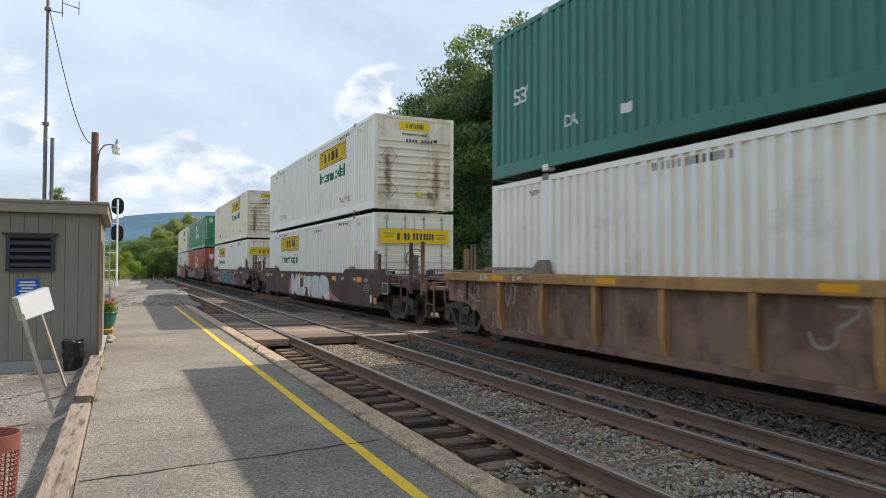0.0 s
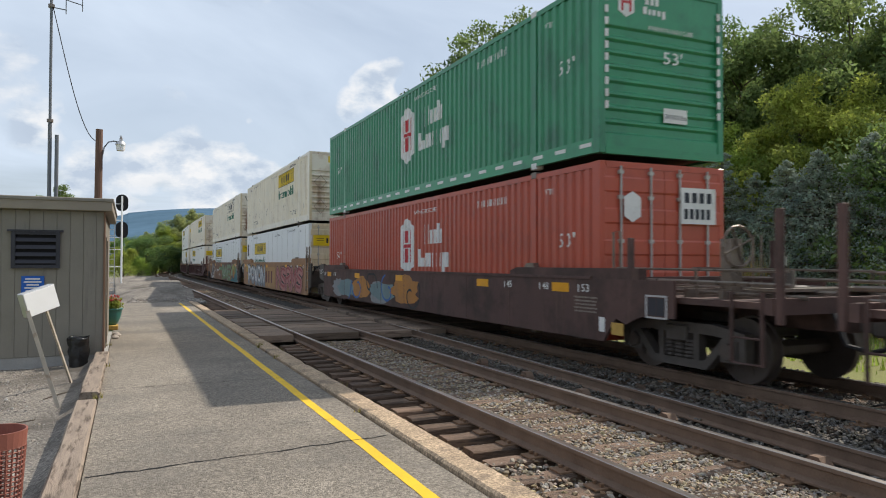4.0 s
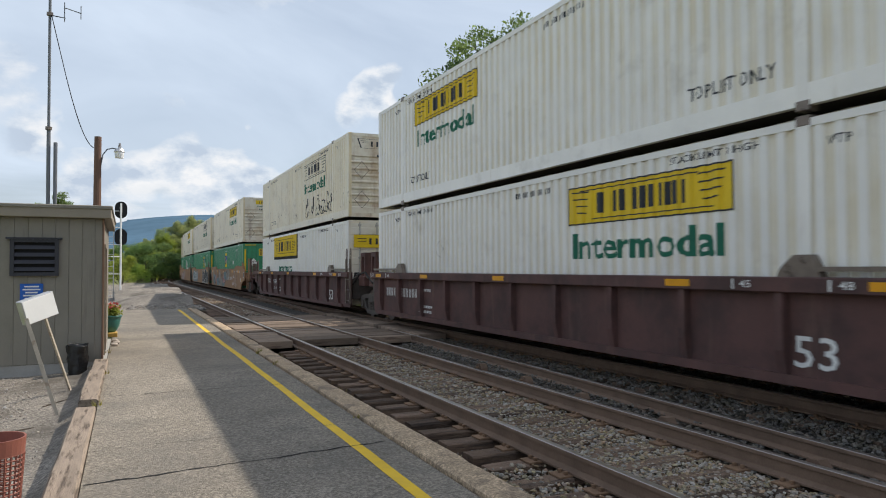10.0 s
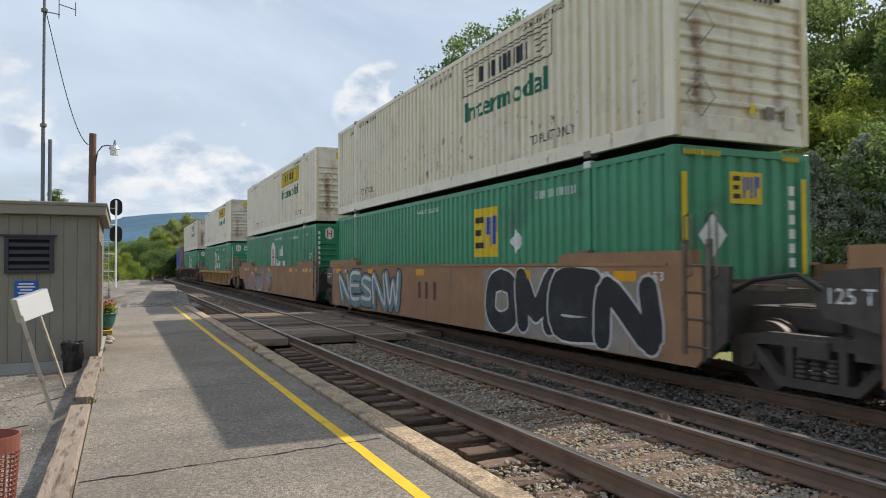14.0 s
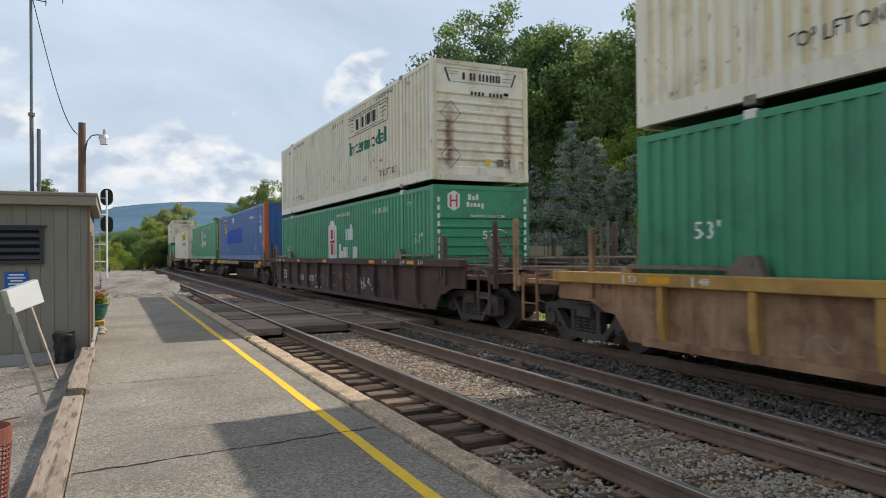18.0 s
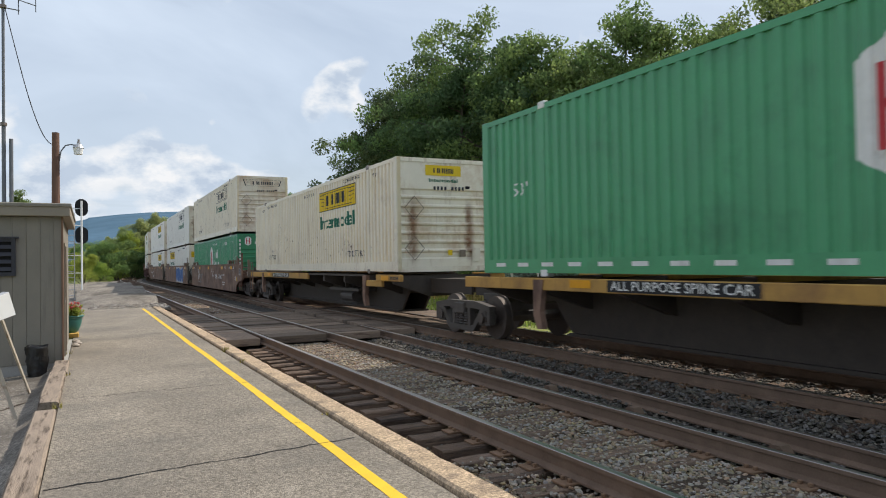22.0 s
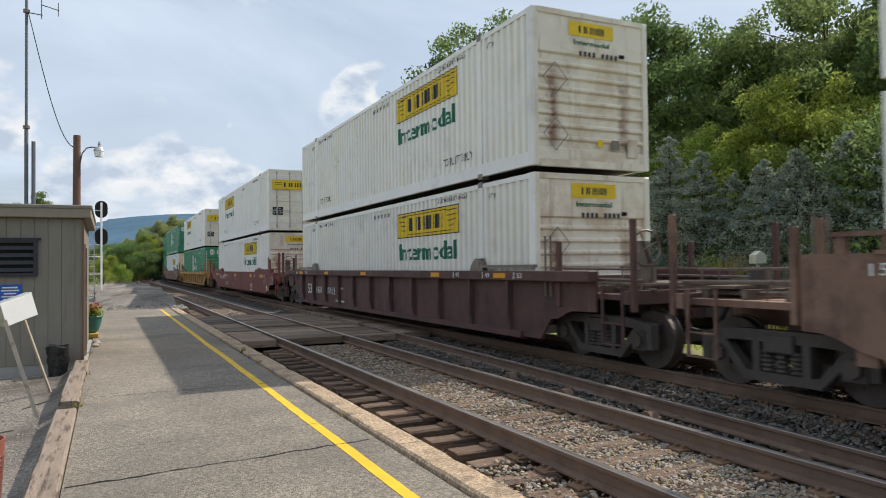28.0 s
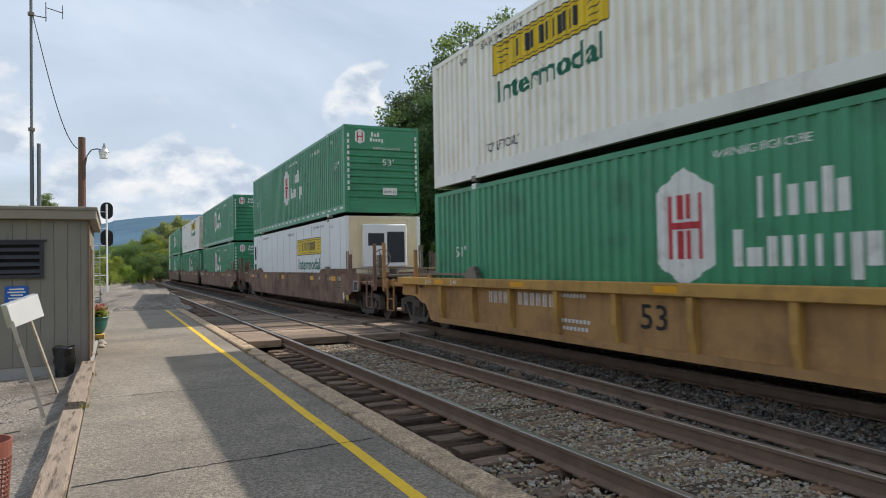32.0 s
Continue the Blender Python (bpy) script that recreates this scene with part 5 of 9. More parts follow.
def name_bars(x0, x1, y0, y1):
    """Plain upright bars, single and in pairs, as wide and as dense as the painted name that they stand for."""
    u = (x1 - x0) / 19.0
    return [(x0 + a * u, x0 + b * u, y0, y1) for a, b in ((0, 1.3), (3.6, 4.8), (5.4, 6.4), (8.2, 9.2), (10, 11), (11.9, 12.9), (13.7, 14.7), (15.2, 16.1), (16.7, 17.6), (18.1, 19))]


def logo_lines():
    """Plain dark shapes on the yellow sign: six blocks, a border and slanting pinstripes."""
    bm = rects(*name_bars(-0.95, 0.95, -0.15, 0.17))()
    for k in range(4):
        z = 0.2 - 0.11 * k
        for s in (-1, 1):
            a, b = s * (1.15 + 0.04 * k), s * (1.62 - 0.03 * k)
            bm.faces.new([bm.verts.new(p) for p in ((a, z - 0.009, 0), (b, z - 0.009 + 0.02, 0), (b, z + 0.012 + 0.02, 0), (a, z + 0.012, 0))])
    for x0, x1, y0, y1 in ((-1.4, 1.2, 0.225, 0.242), (-1.1, 1.45, -0.222, -0.238)):
        bm.faces.new([bm.verts.new(p) for p in ((x0, y0, 0), (x1, y0, 0), (x1, y1, 0), (x0, y1, 0))])
    w, h, t = SIGN_W / 2, SIGN_H / 2, 0.022
    for x0, x1, y0, y1 in ((-w, w, h - t, h), (-w, w, -h, -h + t), (-w, -w + t, -h + t, h - t), (w - t, w, -h + t, h - t)):
        bm.faces.new([bm.verts.new(p) for p in ((x0, y0, 0), (x1, y0, 0), (x1, y1, 0), (x0, y1, 0))])
    return bm


HEXAGON = [(0, 0.78), (0.52, 0.48), (0.52, -0.48), (0, -0.78), (-0.52, -0.48), (-0.52, 0.48)]


def put(c, key, drawing, kind, material, name, label="", lift=0.004):
    return shared(("side", key, kind, lift), on_side(drawing, kind, lift), material, name, c, label)


def wide_sign(c, p, z):
    """The larger, black-bordered yellow panel."""
    put(c, ("wideback", p), rects((p - 2.63, p + 2.63, z - 0.6, z + 0.6)), "corr", "mark_black", "sign_border", "black border")
    put(c, ("wide", p), rects((p - 2.5, p + 2.5, z - 0.47, z + 0.47)), "corr", "sign_yellow", "sign_panel", "yellow panel", 0.007)
    put(c, ("widemark", p), rects(*name_bars(p - 1.35, p + 1.3, z - 0.22, z + 0.22)), "corr", "mark_dark", "sign_motif", "dark blocks", 0.011)
    put(c, ("widefine", p), rects(*[(p - 2.3 + 0.07 * k, p - 1.6, z + 0.16 - 0.07 * k, z + 0.175 - 0.07 * k) for k in range(6)], *[(p + 1.6, p + 2.3 - 0.05 * k, z + 0.16 - 0.07 * k, z + 0.175 - 0.07 * k) for k in range(6)], (p - 2.2, p + 1.7, z + 0.31, z + 0.33), (p - 1.7, p + 2.1, z - 0.33, z - 0.31)), "corr", "mark_dark", "pinstripe", "", 0.011)


def ink(x0, x1, y0, y1, count, seed, w=0.022):
    """A row of looping pen strokes as flat ribbons."""
    def made():
        r = random.Random(seed)
        bm = bmesh.new()
        step = (x1 - x0) / count
        for k in range(count):
            x, y, a, prev = x0 + step * k, r.uniform(y0, y1), r.uniform(0, 6.3), None
            for i in range(15):
                nx, ny = math.sin(a) * w, -math.cos(a) * w
                pair = (bm.verts.new((x + nx, y + ny, 0)), bm.verts.new((x - nx, y - ny, 0)))
                if prev:
                    bm.faces.new((prev[0], prev[1], pair[1], pair[0]))
                prev = pair
                a += r.uniform(-0.4, 1.1)
                x += 0.2 * step * math.cos(a) + 0.02 * step
                y = min(max(y + 0.22 * (y1 - y0) * math.sin(a), y0), y1)
        return bm
    return made


def jb_marks(c, kind, where, grey=False, border=False):
    """Yellow panel with dark blocks, a green word below it, small warnings."""
    p = {"n": HALF - 4.7, "f": HALF - 11.5, "m": HALF - 6.4}[where]
    z = 2.25 if kind == "corr" else 2.02
    if border and kind == "corr":
        wide_sign(c, p + 1.16, z + 0.05)
        p, z, grey = p + 1.35, z - 0.3, True
    elif not grey:
        sign = put(c, ("sign", where, z), shifted(rects((-SIGN_W / 2, SIGN_W / 2, -SIGN_H / 2, SIGN_H / 2)), p, z), kind, "sign_yellow", "sign_panel", "yellow panel")
    if not (border and kind == "corr"):
        put(c, ("lines", where, z), shifted(logo_lines, p, z), kind, "mark_dark", "sign_motif", "dark blocks and pinstripes", 0.008)
    if border and kind != "corr":
        put(c, ("border", where, z), ring([(p - 1.95, z - 0.45), (p + 1.95, z - 0.45), (p + 1.95, z + 0.45), (p - 1.95, z + 0.45)], 0.93), kind, "mark_black", "sign_border", "", 0.006)
    put(c, ("word", where, z), word("Intermodal", p - 0.02, z - 0.68, 0.40, 3.2), kind, "mark_green", "lettering", "green lettering")
    if kind == "corr":
        put(c, ("lift", 1), word("TOP LIFT ONLY", HALF - 3.0, 0.55, 0.17, 1.35), kind, "mark_dark", "lettering")
        put(c, ("lift", 2), word("TOP LIFT ONLY", -HALF + 3.1, 0.58, 0.17, 1.3), kind, "mark_dark", "lettering")
    put(c, ("limit", 1), word("STACK LIMIT 3 HIGH", HALF - 3.3, TALL - 0.22, 0.09, 1.5), kind, "mark_dark", "lettering")
    put(c, ("limit", 2), word("STACK LIMIT 3 HIGH", -HALF + 3.1, TALL - 0.24, 0.1, 1.5), kind, "mark_dark", "lettering")
    put(c, ("wtp", 2), word("WTP", -HALF + 1.55, TALL - 0.34, 0.11, 0.3), kind, "mark_dark", "lettering")
    put(c, ("wtp", 1), word("WTP", HALF - 1.55, TALL - 0.32, 0.1, 0.28), kind, "mark_dark", "lettering")
    put(c, ("number", where), strokes(HALF - 6.6 if where != "n" else HALF - 7.6, TALL - 0.3, 1.25, 0.1, 10, 0.55, 3), kind, "mark_dark", "number_marking")
    d = -HALF + 4.35
    if not border:
        zz = 1.7
        put(c, ("diamond", zz), ring([(d, zz + 0.22), (d + 0.22, zz), (d, zz - 0.22), (d - 0.22, zz)], 0.93), kind, "lock_rod", "placard_holder", "", 0.01)


def hub_marks(c, kind, p=8.35):
    p = HALF - p
    z = 1.68
    put(c, ("hex", p), shifted(polygon(HEXAGON), p, z), kind, "mark_white", "emblem", "white six-sided emblem")
    put(c, ("hexbars", p), shifted(rects((-0.3, -0.2, -0.42, 0.42), (-0.1, -0.02, 0.1, 0.42), (-0.1, -0.02, -0.42, -0.05), (0.06, 0.14, -0.42, -0.05), (0.06, 0.14, 0.1, 0.42), (0.24, 0.33, -0.42, 0.42), (-0.2, 0.24, -0.03, 0.06)), p, z), kind, "mark_red", "emblem_motif", "", 0.008)
    bars = [(1.15, 1.25, 0.04, 0.52), (1.38, 1.48, 0.04, 0.52), (1.58, 1.68, 0.04, 0.38), (1.80, 1.90, 0.04, 0.38), (2.0, 2.1, 0.04, 0.52), (2.14, 2.3, 0.04, 0.38),
            (0.82, 0.92, -0.52, -0.08), (0.98, 1.2, -0.52, -0.3), (1.3, 1.4, -0.52, -0.18), (1.5, 1.6, -0.52, -0.18), (1.68, 1.78, -0.52, -0.18), (1.88, 1.98, -0.52, -0.18), (2.1, 2.2, -0.52, -0.18), (2.3, 2.4, -0.66, -0.18), (2.46, 2.6, -0.52, -0.18)]
    put(c, ("hubbars", p), shifted(rects(*bars), p, z), kind, "mark_white", "name_marking", "white name bars", 0.006)
    put(c, "cube", word("WARNING HIGH CUBE", p + 1.2, TALL - 0.36, 0.10, 1.35), kind, "mark_white", "lettering")
    put(c, "size_a", word("53'", -HALF + 1.25, 1.5, 0.22, 0.42), kind, "mark_white", "lettering")
    put(c, "size_b", word("53'", HALF - 0.95, 1.62, 0.24, 0.46), kind, "mark_white", "lettering")
    put(c, "tape", rects(*[(-7.6 + 0.72 * k, -7.6 + 0.72 * k + 0.32, 0.17, 0.235) for k in range(22)]), "flat", "mark_white", "reflective_tape", "white reflective dashes", 0.013)
    put(c, "hubnum", strokes(HALF - 3.6, TALL - 0.42, 1.3, 0.14, 10, 0.6, 3), kind, "mark_white", "number_marking")
    put(c, "wtp2", word("WTP", HALF - 1.5, TALL - 0.4, 0.1, 0.28), kind, "mark_white", "lettering")


def emp_marks(c, kind, p):
    p = HALF - p
    z = 1.92
    put(c, ("emp", p), shifted(rects((-0.52, 0.52, -0.5, 0.5)), p, z), kind, "sign_yellow", "emblem", "yellow square emblem")
    put(c, ("empbars", p), shifted(rects((-0.44, -0.14, 0.2, 0.32), (-0.44, -0.18, -0.06, 0.06), (-0.44, -0.14, -0.32, -0.2)), p, z), kind, "mark_dark", "emblem_motif", "", 0.008)
    put(c, ("empbars2", p), shifted(rects((-0.08, 0.0, -0.3, 0.3), (0.05, 0.13, -0.05, 0.3), (0.18, 0.26, -0.3, 0.3), (0.31, 0.38, -0.25, 0.32), (0.4, 0.48, 0.0, 0.3)), p, z), kind, "logo_blue", "emblem_motif", "", 0.008)
    d = p + (3.9 if p < 0 else 1.2)
    put(c, ("empd", p), polygon([(d, z + 0.02), (d + 0.22, z - 0.22), (d, z - 0.46), (d - 0.22, z - 0.22)]), kind, "mark_white", "placard", "white diamond placard")
    put(c, "cube_e", word("WARNING HIGH CUBE", p, TALL - 0.34, 0.10, 1.35), kind, "mark_white", "lettering")
    put(c, "empnum", strokes(HALF - 2.9, TALL - 0.4, 1.3, 0.14, 10, 0.6, 3), kind, "mark_white", "number_marking")
    put(c, "size_e", word("53'", HALF - 1.3, 1.05, 0.22, 0.45), kind, "mark_white", "lettering")


def end_flat(drawing, lift):
    def made():
        bm = drawing()
        for v in bm.verts:
            v.co = Vector((v.co.x, -HALF + 0.02 - lift, v.co.y))
        bmesh.ops.recalc_face_normals(bm, faces=bm.faces)
        for f in bm.faces:
            if f.normal.y > 0:
                f.normal_flip()
        return bm
    return made


def end_mark(c, key, drawing, material, name, label="", lift=0.01):
    return shared(("end", key, lift), end_flat(drawing, lift), material, name, c, label)


def container(style, body, marks, end, label, grey=False, border=False, p=None, end_body=None, posts=None):
    """A 53-foot container. Its origin is under its middle; the leading end is at -y."""
    c = thing("shipping_container", label, "container", "containers on the train")
    kind = style
    post = posts or body
    shared(("sheet", kind), lambda: side_sheet(kind), body, "side_panel", c)
    shared(("sheet2", kind), other_side(lambda: side_sheet(kind)), body, "side_panel", c)
    if kind == "flat":
        for k in range(13):
            shared(("seam", k), boxed(-SIDE + 0.006, -SIDE + 0.012, -HALF + 0.58 + 1.21 * k, -HALF + 0.62 + 1.21 * k, 0.28, TALL - 0.14), "lock_rod", "seam_strip", c)
        # no holes in the wall: flat black patches imitate their dark insides
        for z0, z1 in ((0.75, 1.45), (1.65, 2.35)):
            put(c, ("opening", z0), rects((-HALF + 0.28, -HALF + 0.66, z0, z1)), kind, "dark_void", "opening", "flat black patch for the unlit inside of an opening", 0.006)
    for i, (x, y) in enumerate(((-1, -1), (1, -1), (-1, 1), (1, 1))):
        pw, pl = (0.2, 0.26) if posts else (0.12, 0.2)
        shared(("post", x, y, pw), boxed(*sorted((x * (SIDE + (0.004 if posts else 0)), x * (SIDE - pw))), *sorted((y * (HALF + (0.004 if posts else 0)), y * (HALF - pl))), 0.05, TALL - 0.03, bevel=0.008), post, "corner_post", c)
        shared(("post40", x, y), boxed(*sorted((x * (SIDE + 0.004), x * (SIDE - 0.08))), y * 6.1 - 0.075, y * 6.1 + 0.075, 0.05, TALL - 0.03, bevel=0.006), body, "side_post", c)
    for x in (-1, 1):
        shared(("low", x), boxed(*sorted((x * (SIDE - 0.001), x * (SIDE - 0.1))), -HALF + 0.13, HALF - 0.13, 0.06, 0.30), body, "bottom_rail", c)
        shared(("high", x), boxed(*sorted((x * (SIDE - 0.002), x * (SIDE - 0.09))), -HALF + 0.13, HALF - 0.13, TALL - 0.13, TALL - 0.04), body, "top_rail", c)
        for y in (-6.1, 6.1):
            for z in (0.0, TALL - 0.12):
                shared(("cast", x, y, z), boxed(*sorted((x * (SIDE + 0.012), x * (SIDE - 0.15))), y - 0.09, y + 0.09, z, z + 0.12, bevel=0.012), "castings" if body not in ("container_green", "container_teal", "container_leaf") else "mark_white", "corner_casting", c)
    shared("roof", roof_sheet, body, "roof", c)
    shared("underframe", underframe, "beam_black", "underframe", c, "dark steel underside")
    eb = end_body or body
    for y0, mat in ((-1, eb), (1, body)):
        shared(("endlow", y0), boxed(-SIDE + 0.12, SIDE - 0.12, *sorted((y0 * HALF, y0 * (HALF - 0.1))), 0.04, 0.17), mat, "end_sill", c)
        shared(("endhigh", y0), boxed(-SIDE + 0.12, SIDE - 0.12, *sorted((y0 * HALF, y0 * (HALF - 0.1))), TALL - 0.13, TALL - 0.03), mat, "end_header", c)
    flip = Matrix.Rotation(math.pi, 4, "Z")
    if end == "doors":
        d = shared("leaf", door_leaf, eb, "door", c)
        for x in (0.3, 0.9):
            shared(("bar", x), rod_bar(x), "lock_rod", "lock_rod", d)
        e = shared("leaf2", other_side(door_leaf), eb, "door", c)
        for x in (0.3, 0.9):
            shared(("bar2", x), other_side(rod_bar(x)), "lock_rod", "lock_rod", e)
        back = shared("ribs", ribbed_end, body, "end_wall", c)
        back.matrix_local = flip
        if marks == "jb":
            end_mark(c, "doorsign", rects((-1.12, 1.12, 1.95, 2.38)), "sign_yellow", "sign_panel", "yellow panel", 0.075)
            end_mark(c, "doorlines", rects(*name_bars(-0.58, 0.6, 2.06, 2.26), (-1.0, -0.68, 2.24, 2.26), (-0.98, -0.68, 2.15, 2.17), (0.66, 1.0, 2.1, 2.12), (0.66, 0.98, 2.2, 2.22)), "mark_dark", "sign_motif", "", 0.08)
            end_mark(c, "doorlabel", rects((-1.1, -0.62, 0.75, 1.12)), "mark_black", "notice", "black notice", 0.03)
            for k, t in enumerate(("LOCAL", "REGIONAL", "DEDICATED")):
                end_mark(c, ("doortext", k), word(t, -0.86, 1.05 - 0.1 * k, 0.06, 0.3 if k == 0 else 0.42), "mark_white", "lettering", "", 0.034)
        else:
            end_mark(c, "doornum", rects((0.3, 1.05, 1.9, 2.5)), "mark_white", "number_plate", "white plate", 0.075)
            end_mark(c, "doornumbars", rects(*[(0.37 + 0.16 * k, 0.47 + 0.16 * k, 2.25, 2.42) for k in range(4)], *[(0.36 + 0.12 * k, 0.44 + 0.12 * k, 1.98, 2.15) for k in range(5)]), "mark_dark", "number_marking", "", 0.08)
            end_mark(c, "doorhex", shifted(polygon([(0.32 * x, 0.32 * y) for x, y in HEXAGON]), -0.7, 2.15), "mark_white", "emblem", "", 0.075)
    elif end == "smooth":
        shared("fluted", fluted_end, eb, "end_wall", c)
        back = shared("ribs", ribbed_end, body, "end_wall", c)
        back.matrix_local = flip
        end_mark(c, "sz", word("53", 0.12, 2.1, 0.34, 0.42), "mark_white", "lettering", "", 0.02)
        end_mark(c, "szp", rects((-0.1, 0.32, 1.35, 1.7)), "mark_white", "notice", "white notice", 0.02)
        end_mark(c, "szq", rects((-0.12, 0.34, 0.7, 0.98)), "mark_white", "notice", "", 0.02)
        end_mark(c, "szr", rects((0.05, 0.2, 0.42, 0.6)), "reflector", "label_orange", "", 0.02)
    elif end == "cooler":
        shared("flatend", boxed(-SIDE + 0.12, SIDE - 0.12, -HALF + 0.01, -HALF + 0.06, 0.17, TALL - 0.13), eb, "end_wall", c)
        back = shared("ribs", ribbed_end, body, "end_wall", c)
        back.matrix_local = flip
        shared("unit", boxed(-0.75, 0.75, -HALF - 0.18, -HALF + 0.01, 1.2, 2.6, bevel=0.04), "container_flat", "cooling_unit", c, "white cooling unit")
        end_mark(c, "grille", rects((-0.6, -0.05, 1.9, 2.3), (0.05, 0.65, 1.35, 2.35)), "mark_dark", "grille", "", 0.21)
    else:
        for y0, mat in ((0, eb), (1, body)):
            w = shared(*(("fluted", fluted_end) if marks == "emp" else ("ribs", ribbed_end)), mat, "end_wall", c)
            if y0:
                w.matrix_local = flip
        if marks == "jb":
            if grey:
                end_mark(c, "framesign", ring([(-0.98, 2.68), (0.98, 2.68), (0.86, 2.36), (-0.86, 2.36)], 0.95), "mark_dark", "sign_border", "dark outline")
                end_mark(c, "framebars", rects(*name_bars(-0.5, 0.52, 2.43, 2.6), (-0.86, -0.6, 2.6, 2.61), (-0.82, -0.6, 2.54, 2.55), (0.6, 0.82, 2.46, 2.47), (0.6, 0.86, 2.54, 2.55)), "mark_dark", "sign_motif", "dark bars", 0.014)
            else:
                end_mark(c, "smallsign", rects((-0.5, 0.5, 2.44, 2.7)), "sign_yellow", "sign_panel", "yellow panel")
                end_mark(c, "smalllines", rects(*name_bars(-0.28, 0.28, 2.5, 2.63)), "mark_dark", "sign_motif", "", 0.014)
                end_mark(c, "smallword", word("Intermodal", 0, 2.32, 0.09, 0.8), "mark_green", "lettering")
            end_mark(c, "smallnum", rects(*[(-0.28 + 0.1 * k, -0.22 + 0.1 * k, 2.08, 2.17) for k in range(9) if k != 4]), "mark_dark", "number_marking")
            end_mark(c, "slot", rects((0.62, 0.75, 2.13, 2.2)), "dark_void", "slot", "", 0.012)
            end_mark(c, "hatch", boxed_flat(0.78, 1.02, 0.28, 0.62), "end_cream", "hatch", "", 0.03)
            end_mark(c, "hatch2", rects((0.42, 0.6, 0.4, 0.58)), "castings", "vent_plate", "", 0.014)
            end_mark(c, "tag", rects((0.1, 0.22, 0.44, 0.58)), "sign_yellow", "label_yellow", "", 0.012)
            for zz in (1.62, 0.62):
                end_mark(c, ("ph", zz), ring([(-0.82, zz + 0.3), (-0.55, zz), (-0.82, zz - 0.3), (-1.09, zz)], 0.92), "castings", "placard_holder", "", 0.02)
        elif marks == "emp":
            end_mark(c, "empend", rects((-0.3, 0.32, 2.1, 2.55)), "sign_yellow", "emblem", "yellow square emblem")
            end_mark(c, "empendb", rects((-0.24, -0.1, 2.42, 2.49), (-0.24, -0.12, 2.3, 2.36), (-0.24, -0.1, 2.17, 2.24)), "mark_dark", "emblem_motif", "", 0.014)
            end_mark(c, "empendc", rects((-0.05, -0.01, 2.18, 2.48), (0.02, 0.06, 2.3, 2.48), (0.09, 0.13, 2.18, 2.48), (0.17, 0.21, 2.2, 2.5), (0.225, 0.27, 2.33, 2.49)), "logo_blue", "emblem_motif", "", 0.014)
            end_mark(c, "empdia", polygon([(-0.62, 1.95), (-0.36, 1.65), (-0.62, 1.35), (-0.88, 1.65)]), "mark_white", "placard", "white diamond placard", 0.006)
            for sx in (-1.15, -0.82, 0.72):
                end_mark(c, ("hazard", sx), rects(*[(sx + 0.06 * k, sx + 0.06 * k + 0.033, 2.74, 2.82) for k in range(6)]), "sign_yellow", "warning_stripe", "yellow warning stripes", 0.03)
            end_mark(c, "empcol", rects(*[(0.86, 0.98, 1.2 + 0.21 * k, 1.2 + 0.21 * k + 0.14) for k in range(6)]), "mark_white", "number_marking", "", 0.012)
            for sx in (-1.2, 1.1):
                end_mark(c, ("empbar", sx), rects((sx, sx + 0.1, 1.1, 2.5)), "sign_yellow", "label_strip", "yellow strip", 0.035)
        else:
            end_mark(c, "endhex", shifted(polygon([(0.31 * x, 0.31 * y) for x, y in HEXAGON]), -0.76, 2.5), "mark_white", "emblem", "white six-sided emblem")
            end_mark(c, "endhexbars", shifted(rects((-0.1, -0.06, -0.15, 0.15), (0.06, 0.1, -0.15, 0.15), (-0.06, 0.06, -0.02, 0.02)), -0.76, 2.5), "mark_red", "emblem_motif", "", 0.014)
            end_mark(c, "endbars", rects((-0.38, -0.3, 2.52, 2.66), (-0.27, -0.2, 2.52, 2.62), (-0.17, -0.1, 2.52, 2.66), (-0.42, -0.34, 2.36, 2.48), (-0.31, -0.26, 2.36, 2.45), (-0.23, -0.16, 2.36, 2.45), (-0.13, -0.06, 2.36, 2.45), (-0.03, 0.04, 2.32, 2.45)), "mark_white", "name_marking")
            end_mark(c, "endcube", word("WARNING HIGH CUBE", 0.15, 2.14, 0.07, 0.95), "mark_white", "lettering")
            end_mark(c, "endsize", word("53'", 0.2, 1.68, 0.2, 0.4), "mark_white", "lettering", "", 0.005)
            end_mark(c, "endplate", rects((0.0, 0.5, 0.62, 0.86)), "mark_white", "notice", "white notice", 0.006)
            end_mark(c, "endlbs", word("24,000 lbs", 0.25, 0.72, 0.08, 0.44), "mark_dark", "lettering", "", 0.009)
            for sx in (-1.2, 1.14):
                end_mark(c, ("endcol", sx), rects(*[(sx, sx + 0.07, 0.75 + 0.19 * k, 0.75 + 0.19 * k + 0.12) for k in range(10)]), "mark_white", "number_marking", "", 0.035)
    if marks == "jb":
        jb_marks(c, kind, p or "n", grey, border)
    elif marks == "plainjb":
        put(c, ("limit", 1), word("STACK LIMIT 3 HIGH", -HALF + 3.3, TALL - 0.22, 0.09, 1.5), kind, "mark_dark", "lettering")
        put(c, ("wtpx", 1), word("WTP", -HALF + 1.55, TALL - 0.32, 0.1, 0.28), kind, "mark_dark", "lettering")
        put(c, ("numberx", 1), strokes(-HALF + 5.4, TALL - 0.24, 1.5, 0.11, 10, 0.55, 3), kind, "mark_dark", "number_marking")
    elif marks == "hub":
        hub_marks(c, kind, p or 8.35)
    elif marks == "emp":
        emp_marks(c, kind, p or 8.0)
    elif marks == "teal":
        put(c, "size_t", word("53'", -HALF + 1.1, 1.5, 0.3, 0.5), kind, "mark_white", "lettering")
